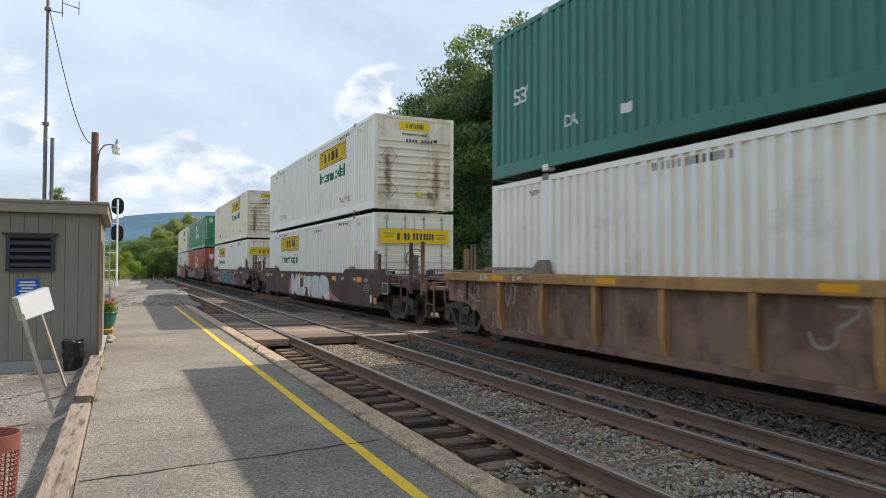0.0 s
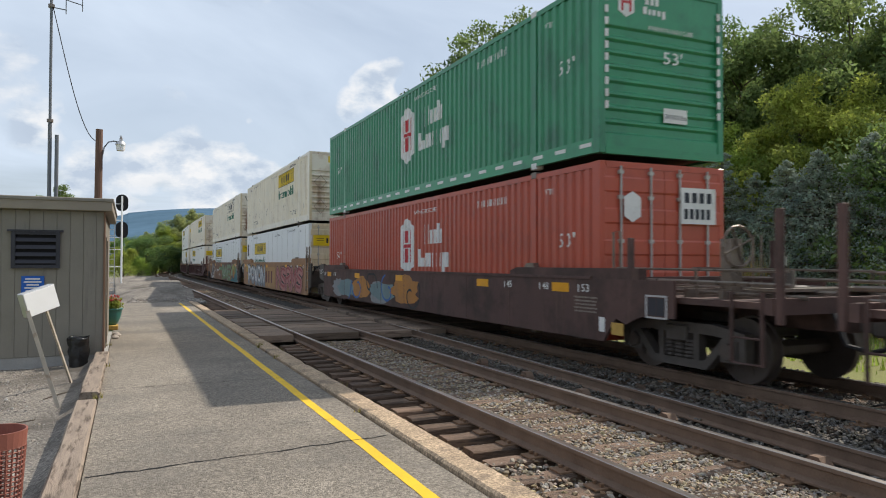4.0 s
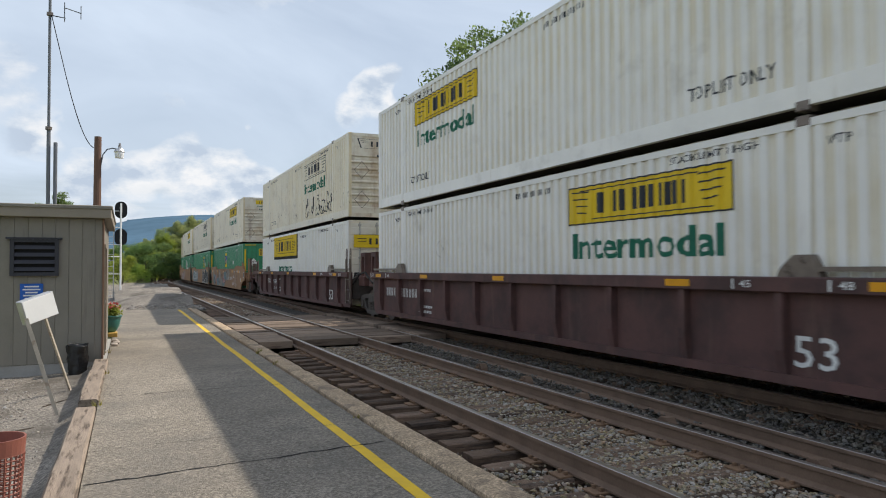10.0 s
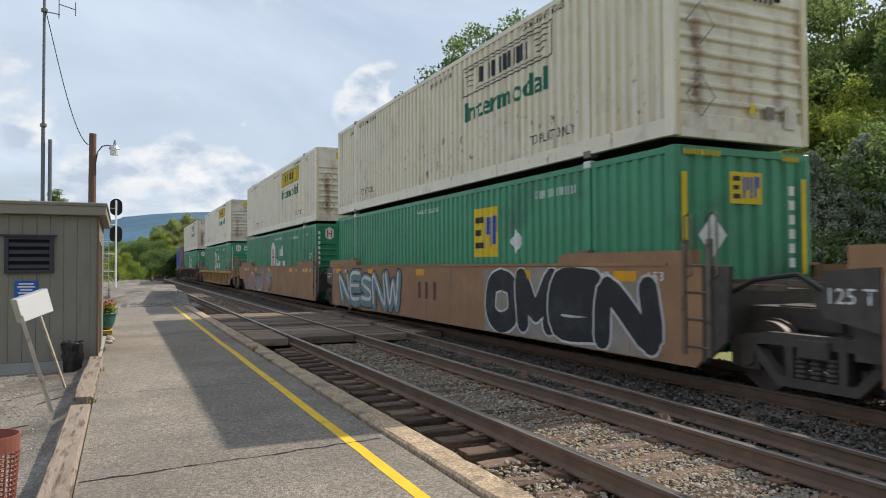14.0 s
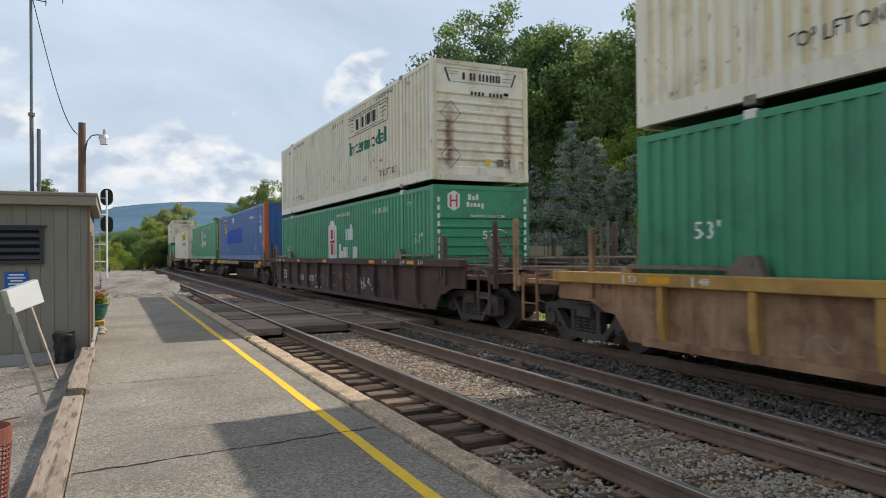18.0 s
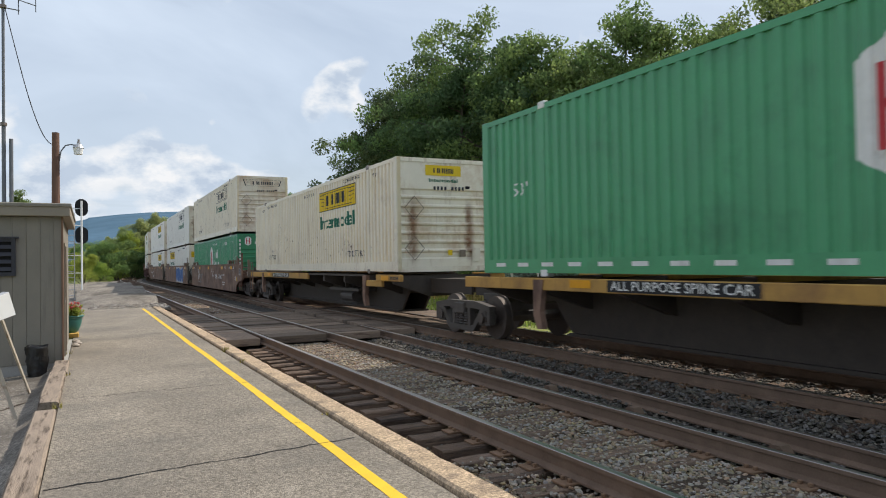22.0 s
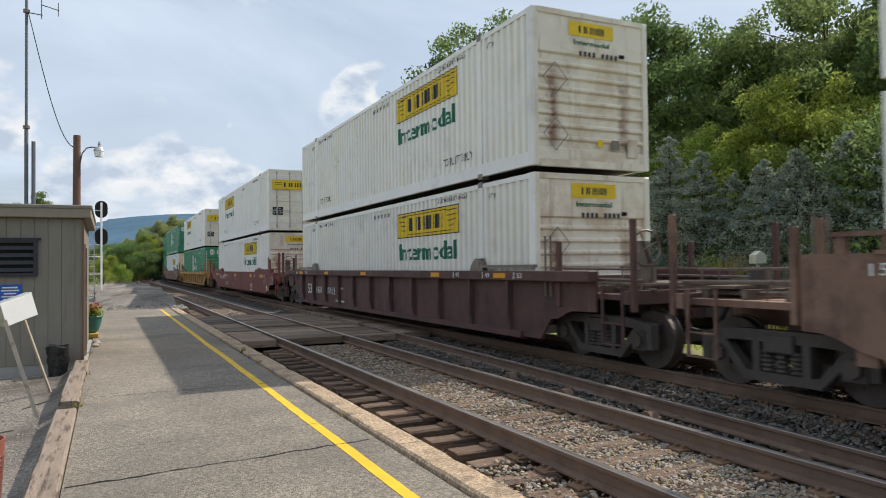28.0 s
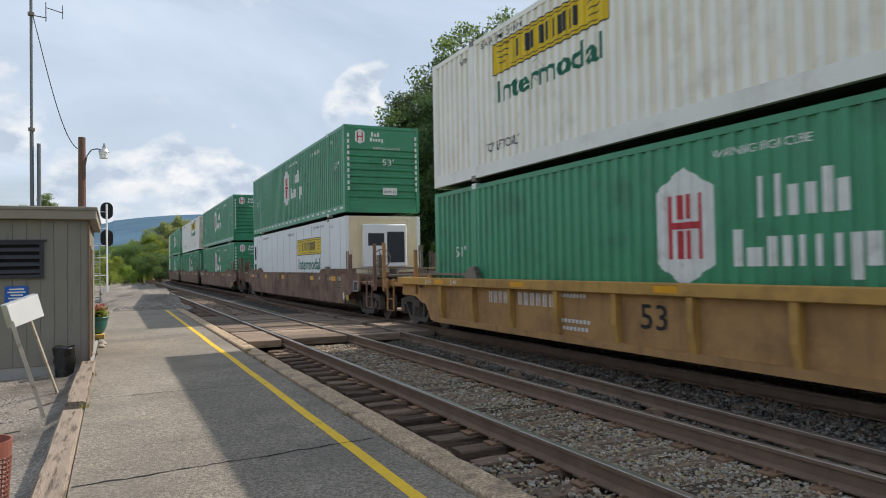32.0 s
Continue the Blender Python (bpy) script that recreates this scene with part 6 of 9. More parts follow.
        put(c, "size_u", word("53'", HALF - 1.1, 1.5, 0.3, 0.5), kind, "mark_white", "lettering")
        put(c, "da", word("DA", -HALF + 2.7, 0.75, 0.2, 0.35), kind, "mark_white", "lettering")
        put(c, "plate_t", rects((-HALF + 4.0, -HALF + 4.25, 0.6, 0.75)), kind, "mark_white", "notice")
    elif marks == "blue":
        q = HALF - 13.1
        emp = put(c, "bsq", rects((q - 0.5, q + 0.5, 1.75, 2.65)), kind, "sign_yellow", "emblem", "yellow square emblem")
        put(c, "bsqb", rects((q - 0.42, q - 0.14, 2.38, 2.52), (q - 0.42, q - 0.18, 2.12, 2.25), (q - 0.42, q - 0.14, 1.85, 1.98)), kind, "mark_dark", "emblem_motif", "", 0.008)
        put(c, "bsqc", rects((q - 0.08, q, 1.95, 2.5), (q + 0.04, q + 0.12, 2.1, 2.5), (q + 0.15, q + 0.22, 1.95, 2.5), (q + 0.26, q + 0.34, 2.0, 2.55), (q + 0.34, q + 0.45, 2.4, 2.55)), kind, "logo_blue", "emblem_motif", "", 0.008)
        put(c, "bwide", polygon([(HALF - 12.4, 1.0), (HALF - 6.6, 1.05), (HALF - 6.6, 1.95), (HALF - 12.4, 1.85)]), kind, "logo_blue", "name_bar", "bright blue painted-over bar")
        put(c, "b53", word("53", HALF - 1.05, 2.1, 0.34, 0.42), kind, "mark_white", "lettering")
        put(c, "bpl", rects((HALF - 1.3, HALF - 0.8, 1.42, 1.78)), kind, "mark_white", "notice", "white notice")
        put(c, "bpl2", rects((HALF - 10.2, HALF - 9.8, 2.3, 2.62)), kind, "mark_white", "notice", "white notice")
        put(c, "bda2", word("DA", -HALF + 3.6, 0.7, 0.2, 0.32), kind, "mark_white", "lettering")
        put(c, "bda", word("DA", HALF - 2.75, 0.62, 0.2, 0.32), kind, "mark_white", "lettering")
        put(c, "bda3", rects((HALF - 2.93, HALF - 2.66, 0.81, 0.825)), kind, "mark_white", "arrow")
        put(c, "bnum", strokes(HALF - 3.6, 2.32, 1.5, 0.13, 9, 0.55, 3), kind, "mark_white", "number_marking")
        put(c, "blab", rects((HALF - 0.62, HALF - 0.44, 0.78, 0.98)), kind, "reflector", "label_orange")
    return c


def boxed_flat(x0, x1, z0, z1):
    return rects((x0, x1, z0, z1))

# ---- the train: cars ----
SPINE_WORD = -3.1
def sidewall(top, bottom, e0, e1, b0, b1):
    """Outline of a well car's side as (y, z): the upper edge runs past the load by e0 and e1, the lower one by b0 and b1, with a rise over each bogie."""
    def rise(e, b):
        return [(HALF + b, bottom), (HALF + b + 0.12, bottom + 0.16), (HALF + b + 0.3, bottom + 0.36), (HALF + min(b + 0.52, e - 0.03), 0.65), (HALF + min(b + 0.75, e - 0.02), 0.75), (HALF + min(b + 0.9, e - 0.01), 0.79), (HALF + e, 0.80), (HALF + e, top)] if e > 0.7 else [(HALF + e - 0.12, bottom), (HALF + e, bottom + 0.12), (HALF + e, top)]
    return [(-y, z) for y, z in reversed(rise(e0, b0))] + rise(e1, b1)


def bogie(parent, y, wheels=True):
    """A two-axle bogie under a car."""
    def side_frames():
        bm = bmesh.new()
        for s in (-1, 1):
            x0, x1 = sorted((s * 0.97, s * 1.11))
            for outline in ([(-1.15, 0.55), (-0.6, 0.60), (0.6, 0.60), (1.15, 0.55), (1.15, 0.66), (0.62, 0.74), (-0.62, 0.74), (-1.15, 0.66)], [(-0.46, 0.14), (0.46, 0.14), (0.5, 0.25), (-0.5, 0.25)],
                            [(-0.5, 0.14), (-0.36, 0.14), (-0.78, 0.58), (-0.94, 0.58)], [(0.36, 0.14), (0.5, 0.14), (0.94, 0.58), (0.78, 0.58)],
                            [(-0.38, 0.25), (-0.28, 0.25), (-0.28, 0.60), (-0.38, 0.60)], [(0.28, 0.25), (0.38, 0.25), (0.38, 0.60), (0.28, 0.60)],
                            [(-1.15, 0.30), (-1.04, 0.30), (-1.04, 0.56), (-1.15, 0.56)], [(1.04, 0.30), (1.15, 0.30), (1.15, 0.56), (1.04, 0.56)],
                            [(-1.02, 0.28), (-0.74, 0.28), (-0.74, 0.56), (-1.02, 0.56)], [(0.74, 0.28), (1.02, 0.28), (1.02, 0.56), (0.74, 0.56)]):
                prism(bm, outline, "x", x0, x1)
        block(bm, -1.16, 1.16, -0.2, 0.2, 0.48, 0.70, 0.02)
        block(bm, -0.4, 0.4, -0.3, 0.3, 0.70, 0.86, 0.02)
        for yy in (-0.42, 0.42):
            block(bm, -0.9, 0.9, yy - 0.04, yy + 0.04, 0.3, 0.4)
        return bm
    f = shared("bogie", side_frames, "bogie_iron", "bogie", parent, "dark cast-iron bogie")
    f.location = (0, y, 0)

    def spring():
        bm = bmesh.new()
        prev = None
        for k in range(11):
            rad = 0.085 if k % 2 else 0.062
            ring = [bm.verts.new((rad * math.cos(2 * math.pi * j / 8), rad * math.sin(2 * math.pi * j / 8), 0.026 * k)) for j in range(8)]
            if prev:
                for j in range(8):
                    bm.faces.new((prev[j], prev[(j + 1) % 8], ring[(j + 1) % 8], ring[j]))
            prev = ring
        return bm
    for x in (-1.06, 1.06):
        for yy in (-0.19, 0, 0.19):
            q = shared("spring", spring, "bogie_iron", "spring", f)
            q.location = (x, yy, 0.25)

    def wheelset():
        bm = bmesh.new()
        for s in (-1, 1):
            rod(bm, (s * 0.685, 0, 0), (s * 0.815, 0, 0), 0.42, seg=28)
            rod(bm, (s * 0.665, 0, 0), (s * 0.69, 0, 0), 0.45, seg=28)
            rod(bm, (s * 0.80, 0, 0), (s * 0.835, 0, 0), 0.14, seg=12)
            for k in range(6):
                a = k * math.pi / 3
                rod(bm, (s * 0.8, 0.27 * math.cos(a), 0.27 * math.sin(a)), (s * 0.823, 0.27 * math.cos(a), 0.27 * math.sin(a)), 0.05, seg=6)
        rod(bm, (-1.08, 0, 0), (1.08, 0, 0), 0.075, seg=10)
        rod(bm, (-1.16, 0, 0), (1.16, 0, 0), 0.11, seg=6)
        return bm
    for d in (-0.88, 0.88):
        w = shared("wheelset", wheelset, "wheel_steel", "wheelset", f, "steel wheels on an axle")
        w.location = (0, d, 0.42)
        WHEELS.append((w, d))
    return f


GLYPHS = ([(0.1, 0.0), (0.15, 1.0)], [(0.1, 0.05), (0.12, 0.95), (0.75, 0.9), (0.8, 0.55), (0.15, 0.5)], [(0.85, 0.9), (0.3, 0.95), (0.15, 0.5), (0.35, 0.08), (0.9, 0.12)], [(0.1, 0.0), (0.25, 0.9), (0.5, 0.4), (0.75, 0.95), (0.92, 0.0)],
          [(0.15, 0.95), (0.45, 0.4), (0.9, 1.0)], [(0.2, 0.1), (0.2, 0.9), (0.8, 0.1), (0.85, 0.95)], [(0.1, 0.9), (0.9, 0.85), (0.2, 0.1), (0.95, 0.1)], [(0.5, 0.5), (0.9, 0.55), (0.8, 0.05), (0.25, 0.1), (0.12, 0.6), (0.4, 0.98), (0.85, 0.9)])


def graffiti(seed, y0, y1, z0, z1, fills, lines, big=True, letters=5, fat=1.0):
    """Sprayed lettering-like shapes: bent fat strokes with an outline and a highlight, over a cloud of thinner paint."""
    r = random.Random(seed)
    cloud, edge, body, shine = [], [], [], []
    step, h = (y1 - y0) / letters, z1 - z0
    for k in range(letters):
        x = y0 + k * step
        pts = [(x + step * (0.5 + 0.75 * math.cos(a) * r.uniform(0.75, 1.1)), z0 + h * (0.5 + 0.5 * math.sin(a) * r.uniform(0.7, 1.0))) for a in [2 * math.pi * i / 18 for i in range(18)]]
        if len(fills) > 1 and k % 2 == 0:
            cloud.append(("fill", pts, fills[(k // 2 + 1) % len(fills)]))
        w = min(0.1 * step, 0.13 * h) * fat
        for g in (GLYPHS[r.randrange(1, 8)], GLYPHS[r.randrange(1, 8)], GLYPHS[r.randrange(8)]):
            slant, tx = r.uniform(-0.12, 0.2), r.uniform(-0.06, 0.06)
            q = [(x + step * (0.04 + 0.92 * (px + slant * (pz - 0.5) + tx) + r.uniform(-0.17, 0.17)), z0 + h * (0.06 + 0.88 * min(max(pz + r.uniform(-0.2, 0.2), 0), 1))) for px, pz in g]
            edge.append(("line", q, lines[k % len(lines)], w * 1.32 + 0.012))
            body.append(("line", q, fills[k % len(fills)], w))
            shine.append(("line", [(a + 0.45 * w, b + 0.4 * w) for a, b in q[: 3]], lines[(k + 1) % len(lines)], 0.011))
    return cloud + edge + body + shine


FAT = {"M": ([(0, 0), (0.06, 1), (0.5, 0.3), (0.94, 1), (1, 0)],), "U": ([(0, 1), (0.04, 0.2), (0.5, 0.03), (0.96, 0.2), (1, 1)],), "T": ([(0, 0.95), (1, 0.95)], [(0.5, 0.95), (0.6, 0)]),
       "E": ([(1, 0.98), (0.04, 0.98), (0, 0.02), (1, 0.02)], [(0, 0.5), (0.85, 0.5)]), "R": ([(0, 0), (0, 1), (0.85, 0.93), (0.85, 0.6), (0.05, 0.48)], [(0.35, 0.5), (1.1, 0)]),
       "O": ([(0.5, 1), (0.08, 0.8), (0.05, 0.2), (0.5, 0), (0.95, 0.2), (0.95, 0.8), (0.5, 1)],), "N": ([(0, 0), (0.02, 1), (0.98, 0), (1, 1)],), "P": ([(0, 0), (0, 1), (0.9, 0.95), (0.9, 0.5), (0.05, 0.42)],),
       "W": ([(0, 1), (0.22, 0), (0.5, 0.75), (0.78, 0), (1, 1)],), "S": ([(1, 0.9), (0.3, 1), (0.05, 0.68), (0.92, 0.38), (0.75, 0.03), (0, 0.1)],)}


def piece(word, y0, y1, z0, z1, fill, edge, top=None, fat=0.2, lean=0.0, seed=1):
    """A sprayed word in swollen letters: an outline, a filling and a lighter upper part."""
    r = random.Random(seed)
    step, h = (y1 - y0) / len(word), z1 - z0
    w = fat * min(step, h)
    out = []
    for k, letter in enumerate(word):
        a, b = y0 + k * step + 0.7 * w, y0 + (k + 1) * step - 0.55 * w
        up, down = z1 - w - 0.12 * h * r.random(), z0 + w + 0.1 * h * r.random()
        tilt = lean + r.uniform(-0.1, 0.1)
        lines = [[(a + (b - a) * (x + r.uniform(-0.08, 0.08)) + tilt * (z - 0.5) * step, down + (up - down) * (z + r.uniform(-0.04, 0.04))) for x, z in g] for g in FAT[letter]]
        out += [("strokes", lines, edge, w + 0.04), ("strokes", lines, fill, w)]
        if top:
            out.append(("strokes", [[(x - 0.35 * w, z + 0.35 * w) for x, z in q] for q in lines], top, w * 0.3))
    return out


def swirls(seed, y0, y1, z0, z1, count, colors, fills, width=0.03):
    """Soft-edged blots of colour under sweeping hooks and spirals."""
    r = random.Random(seed)
    out, hooks = [], []
    for k in range(count if fills else 0):
        cx, cz = y0 + (y1 - y0) * (k + r.random()) / count, r.uniform(z0 + 0.25, z1 - 0.25)
        rx, rz = (y1 - y0) / count * r.uniform(0.7, 1.2), (z1 - z0) * r.uniform(0.28, 0.5)
        out.append(("fill", [(cx + rx * math.cos(a) * r.uniform(0.65, 1.1), cz + rz * math.sin(a) * r.uniform(0.7, 1.0)) for a in [2 * math.pi * i / 20 for i in range(20)]], fills[k % len(fills)]))
    for k in range(count):
        cx, cz, a0, turn = y0 + (y1 - y0) * (k + r.random()) / count, r.uniform(z0 + 0.3, z1 - 0.3), r.uniform(0, 6.3), r.choice((-1, 1))
        big = min((y1 - y0) / count * 0.9, 0.62 * (z1 - z0))
        hooks.append([(cx + big * (1.1 - 0.085 * i) * math.cos(a0 + turn * 0.52 * i), min(max(cz + 0.75 * big * (1.1 - 0.085 * i) * math.sin(a0 + turn * 0.52 * i), z0), z1)) for i in range(r.randint(5, 12))])
    for c, color in enumerate(colors):
        out.append(("strokes", hooks[c::len(colors)], color, width))
    return out


def scrawl(seed, y0, y1, z0, z1, color, n=4, width=0.02):
    """Thin hand-drawn strokes."""
    r = random.Random(seed)
    out = []
    step = (y1 - y0) / n
    for k in range(n):
        x, z, a = y0 + step * (k + 0.2), r.uniform(z0, z1), r.uniform(0, 6)
        q = []
        for i in range(14):
            q.append((x, z))
            a += r.uniform(-0.9, 1.1)
            x += 0.13 * step * math.cos(a) + 0.02 * step
            z = min(max(z + 0.2 * (z1 - z0) * math.sin(a), z0), z1)
        out.append(("line", q, color, width))
    return out


def spray(car, drawing, x_out, high, low=0.2):
    """Puts sprayed shapes on the side that faces the platform, one mesh a colour."""
    for i, item in enumerate(drawing):
        bm = bmesh.new()
        lift = 0.003 + 0.0001 * min(i, 90) + (0.0004 * i if item[0] == "strokes" else 0)
        if item[0] == "fill":
            cx, cz = sum(p[0] for p in item[1]) / len(item[1]), sum(p[1] for p in item[1]) / len(item[1])
            mid = bm.verts.new((-x_out - lift, -cx, cz))
            vs = [bm.verts.new((-x_out - lift, -p[0], p[1])) for p in item[1]]
            for a, b in zip(vs, vs[1:] + vs[:1]):
                bm.faces.new((mid, b, a))
        for n, pts in enumerate(item[1] if item[0] == "strokes" else [item[1]] if item[0] == "line" else []):
            w = item[3]
            lift += 0.00006 * n
            if item[0] == "strokes" and w > 0.05:
                for m, p in enumerate(pts):
                    out = x_out + lift + 0.00003 + 0.00002 * m
                    hub = bm.verts.new((-out, -p[0], p[1]))
                    rim = [bm.verts.new((-out, -(p[0] + w * math.cos(a)), p[1] + w * math.sin(a))) for a in [0.524 * q for q in range(12)]]
                    for a, b in zip(rim, rim[1:] + rim[:1]):
                        bm.faces.new((hub, b, a))
            fine = []
            for k in range(len(pts) - 1):
                p0, p1, p2, p3 = pts[max(k - 1, 0)], pts[k], pts[k + 1], pts[min(k + 2, len(pts) - 1)]
                for f in (0, 0.2, 0.4, 0.6, 0.8):
                    fine.append(tuple(0.5 * (2 * p1[c] + (p2[c] - p0[c]) * f + (2 * p0[c] - 5 * p1[c] + 4 * p2[c] - p3[c]) * f * f + (3 * p1[c] - p0[c] - 3 * p2[c] + p3[c]) * f ** 3) for c in (0, 1)))
            fine.append(pts[-1])
            prev = None
            for k, p in enumerate(fine):
                q, o = fine[min(k + 1, len(fine) - 1)], fine[max(k - 1, 0)]
                d = Vector((q[0] - o[0], q[1] - o[1]))
                if d.length < 1e-6:
                    continue
                d.normalize()
                nx, nz = -d.y * w, d.x * w
                a, b = bm.verts.new((-x_out - lift, -(p[0] + nx), p[1] + nz)), bm.verts.new((-x_out - lift, -(p[0] - nx), p[1] - nz))
                if prev:
                    bm.faces.new((prev[0], prev[1], b, a))
                prev = (a, b)
        for v in bm.verts:
            v.co.z = min(max(v.co.z, low), high)
        bmesh.ops.recalc_face_normals(bm, faces=bm.faces)
        for f in bm.faces:
            if f.normal.x > 0:
                f.normal_flip()
        part("graffiti", bm, item[2], car, "sprayed paint")


def flat_on(car, x_out, key, drawing, material, name, label="", lift=0.004):
    """A flat drawing on the smooth side of a car."""
    def made():
        bm = drawing()
        for v in bm.verts:
            v.co = Vector((-x_out - lift, -v.co.x, v.co.y))
        bmesh.ops.recalc_face_normals(bm, faces=bm.faces)
        for f in bm.faces:
            if f.normal.x > 0:
                f.normal_flip()
        return bm
    return shared(("flat", key, x_out, lift), made, material, name, car, label)


def end_gear(car, y, s, material, tall):
    """Platform over the bogie, draught gear, grab irons, ladder and hand brake at one end; s is -1 at the leading end."""
    def deck():
        bm = bmesh.new()
        block(bm, -1.35, 1.35, *sorted((s * 8.1, s * (y - 0.15))), 1.0, 1.08)
        block(bm, -0.35, 0.35, *sorted((s * 7.9, s * (y - 0.05))), 0.72, 1.0)
        block(bm, -1.4, 1.4, *sorted((s * 8.08, s * 8.3)), 0.5, 1.32)
        block(bm, -1.45, 1.45, *sorted((s * (y - 0.25), s * (y - 0.12))), 0.95, 1.14)
        return bm
    shared(("deck", s, y), deck, material, "end_platform", car)

    def coupler():
        bm = bmesh.new()
        block(bm, -0.11, 0.11, *sorted((s * (y - 0.2), s * (y + 0.28))), 0.72, 0.94, 0.02)
        block(bm, -0.17, 0.17, *sorted((s * (y + 0.12), s * (y + 0.3))), 0.68, 0.98, 0.03)
        return bm
    shared(("coupler", s, y), coupler, "bogie_iron", "coupler", car)

    for x in (-1.42, 1.42):
        for k, yy in enumerate((8.55,)):
            def loop(x=x, yy=yy):
                bm = bmesh.new()
                tube(bm, [(x, s * yy, 1.0), (x, s * yy, tall), (x, s * (yy + 0.16), tall), (x, s * (yy + 0.16), 1.0)], 0.02, 6)
                return bm
            shared(("iron", s, round(yy, 2), x, tall), loop, "castings", "grab_iron", car)
        for k, yy in enumerate((8.9, y - 0.1)):
            shared(("stan", s, round(yy, 2), x), boxed(x - 0.04, x + 0.04, *sorted((s * yy, s * (yy + 0.085))), 0.85, tall + 0.25 * k - 0.1, bevel=0.01), material, "stanchion", car)

        def step(x=x):
            bm = bmesh.new()
            tube(bm, [(x, s * (y - 0.75), 1.2), (x, s * (y - 0.75), 0.36), (x, s * (y - 0.3), 0.36), (x, s * (y - 0.3), 1.2)], 0.028, 6)
            tube(bm, [(x, s * (y - 0.75), 0.66), (x, s * (y - 0.3), 0.66)], 0.016, 6)
            return bm
        shared(("step", s, y, x), step, material, "step_iron", car)

    for x, z in ((-1.25, 1.3), (-1.0, 1.16), (-0.5, 1.2), (0.55, 1.16), (0.95, 1.2), (1.25, 1.3)):
        def pipe(x=x, z=z):
            bm = bmesh.new()
            tube(bm, [(x, s * 8.2, z), (x + 0.02, s * 9.0, z), (x, s * (y - 0.05), z - 0.02)], 0.03, 6)
            return bm
        shared(("pipe", s, y, x), pipe, "castings", "pipe", car)

    for x in (-1.12, 0.4):
        shared(("handrail", s, y, x), handrail(s, x, y), "castings", "handrail", car)

    def hose():
        bm = bmesh.new()
        tube(bm, [(-0.5, s * (y - 0.1), 0.95), (-0.55, s * (y + 0.1), 0.6), (-0.45, s * (y + 0.3), 0.55)], 0.03, 6)
        return bm
    shared(("hose", s, y), hose, "cable_black", "brake_hose", car)
    shared(("walk", s, y), boxed(-1.1, 1.1, *sorted((s * (y - 0.75), s * (y - 0.3))), 1.2, 1.235), "castings", "walkway", car)
    for yy in (8.7, 9.2, 9.8, 10.4):
        if yy < y - 0.2:
            shared(("crossbar", s * yy), boxed(-1.2, 1.2, s * yy - 0.04, s * yy + 0.04, 1.08, 1.2), "castings", "cross_bar", car)

    def valve():
        bm = bmesh.new()
        rod(bm, (-0.6, s * (y - 0.7), 1.08), (-0.6, s * (y - 0.7), 1.45), 0.13, seg=10)
        rod(bm, (-0.6, s * (y - 0.7), 1.2), (-0.2, s * (y - 0.7), 1.2), 0.06, seg=8)
        return bm
    shared(("valve", s, y), valve, "bogie_iron", "brake_valve", car)


def handrail(s, x, y):
    """A long low rail on three short legs along the end platform."""
    def made():
        bm = bmesh.new()
        tube(bm, [(x, s * 8.25, 1.46), (x, s * (y - 0.2), 1.44)], 0.018, 6)
        for yy in (8.3, (8.3 + y) / 2, y - 0.25):
            rod(bm, (x, s * yy, 1.06), (x, s * yy, 1.46), 0.014, seg=5)
        return bm
    return made


def brake_wheel(car, y, x=-0.95, z=1.75):
    def made():
        bm = bmesh.new()
        rr = 0.26
        for k in range(16):
            a, b = 2 * math.pi * k / 16, 2 * math.pi * (k + 1) / 16
            rod(bm, (x + rr * math.cos(a), y, z + rr * math.sin(a)), (x + rr * math.cos(b), y, z + rr * math.sin(b)), 0.018, seg=5)
        for k in range(4):
            a = math.pi * k / 2 + 0.4
            rod(bm, (x, y, z), (x + rr * math.cos(a), y, z + rr * math.sin(a)), 0.014, seg=5)
        block(bm, x - 0.1, x + 0.1, y + 0.02, y + 0.2, 1.05, z + 0.1)
        return bm
    shared(("brake", y, x, z), made, "castings", "brake_wheel", car, "hand brake wheel")


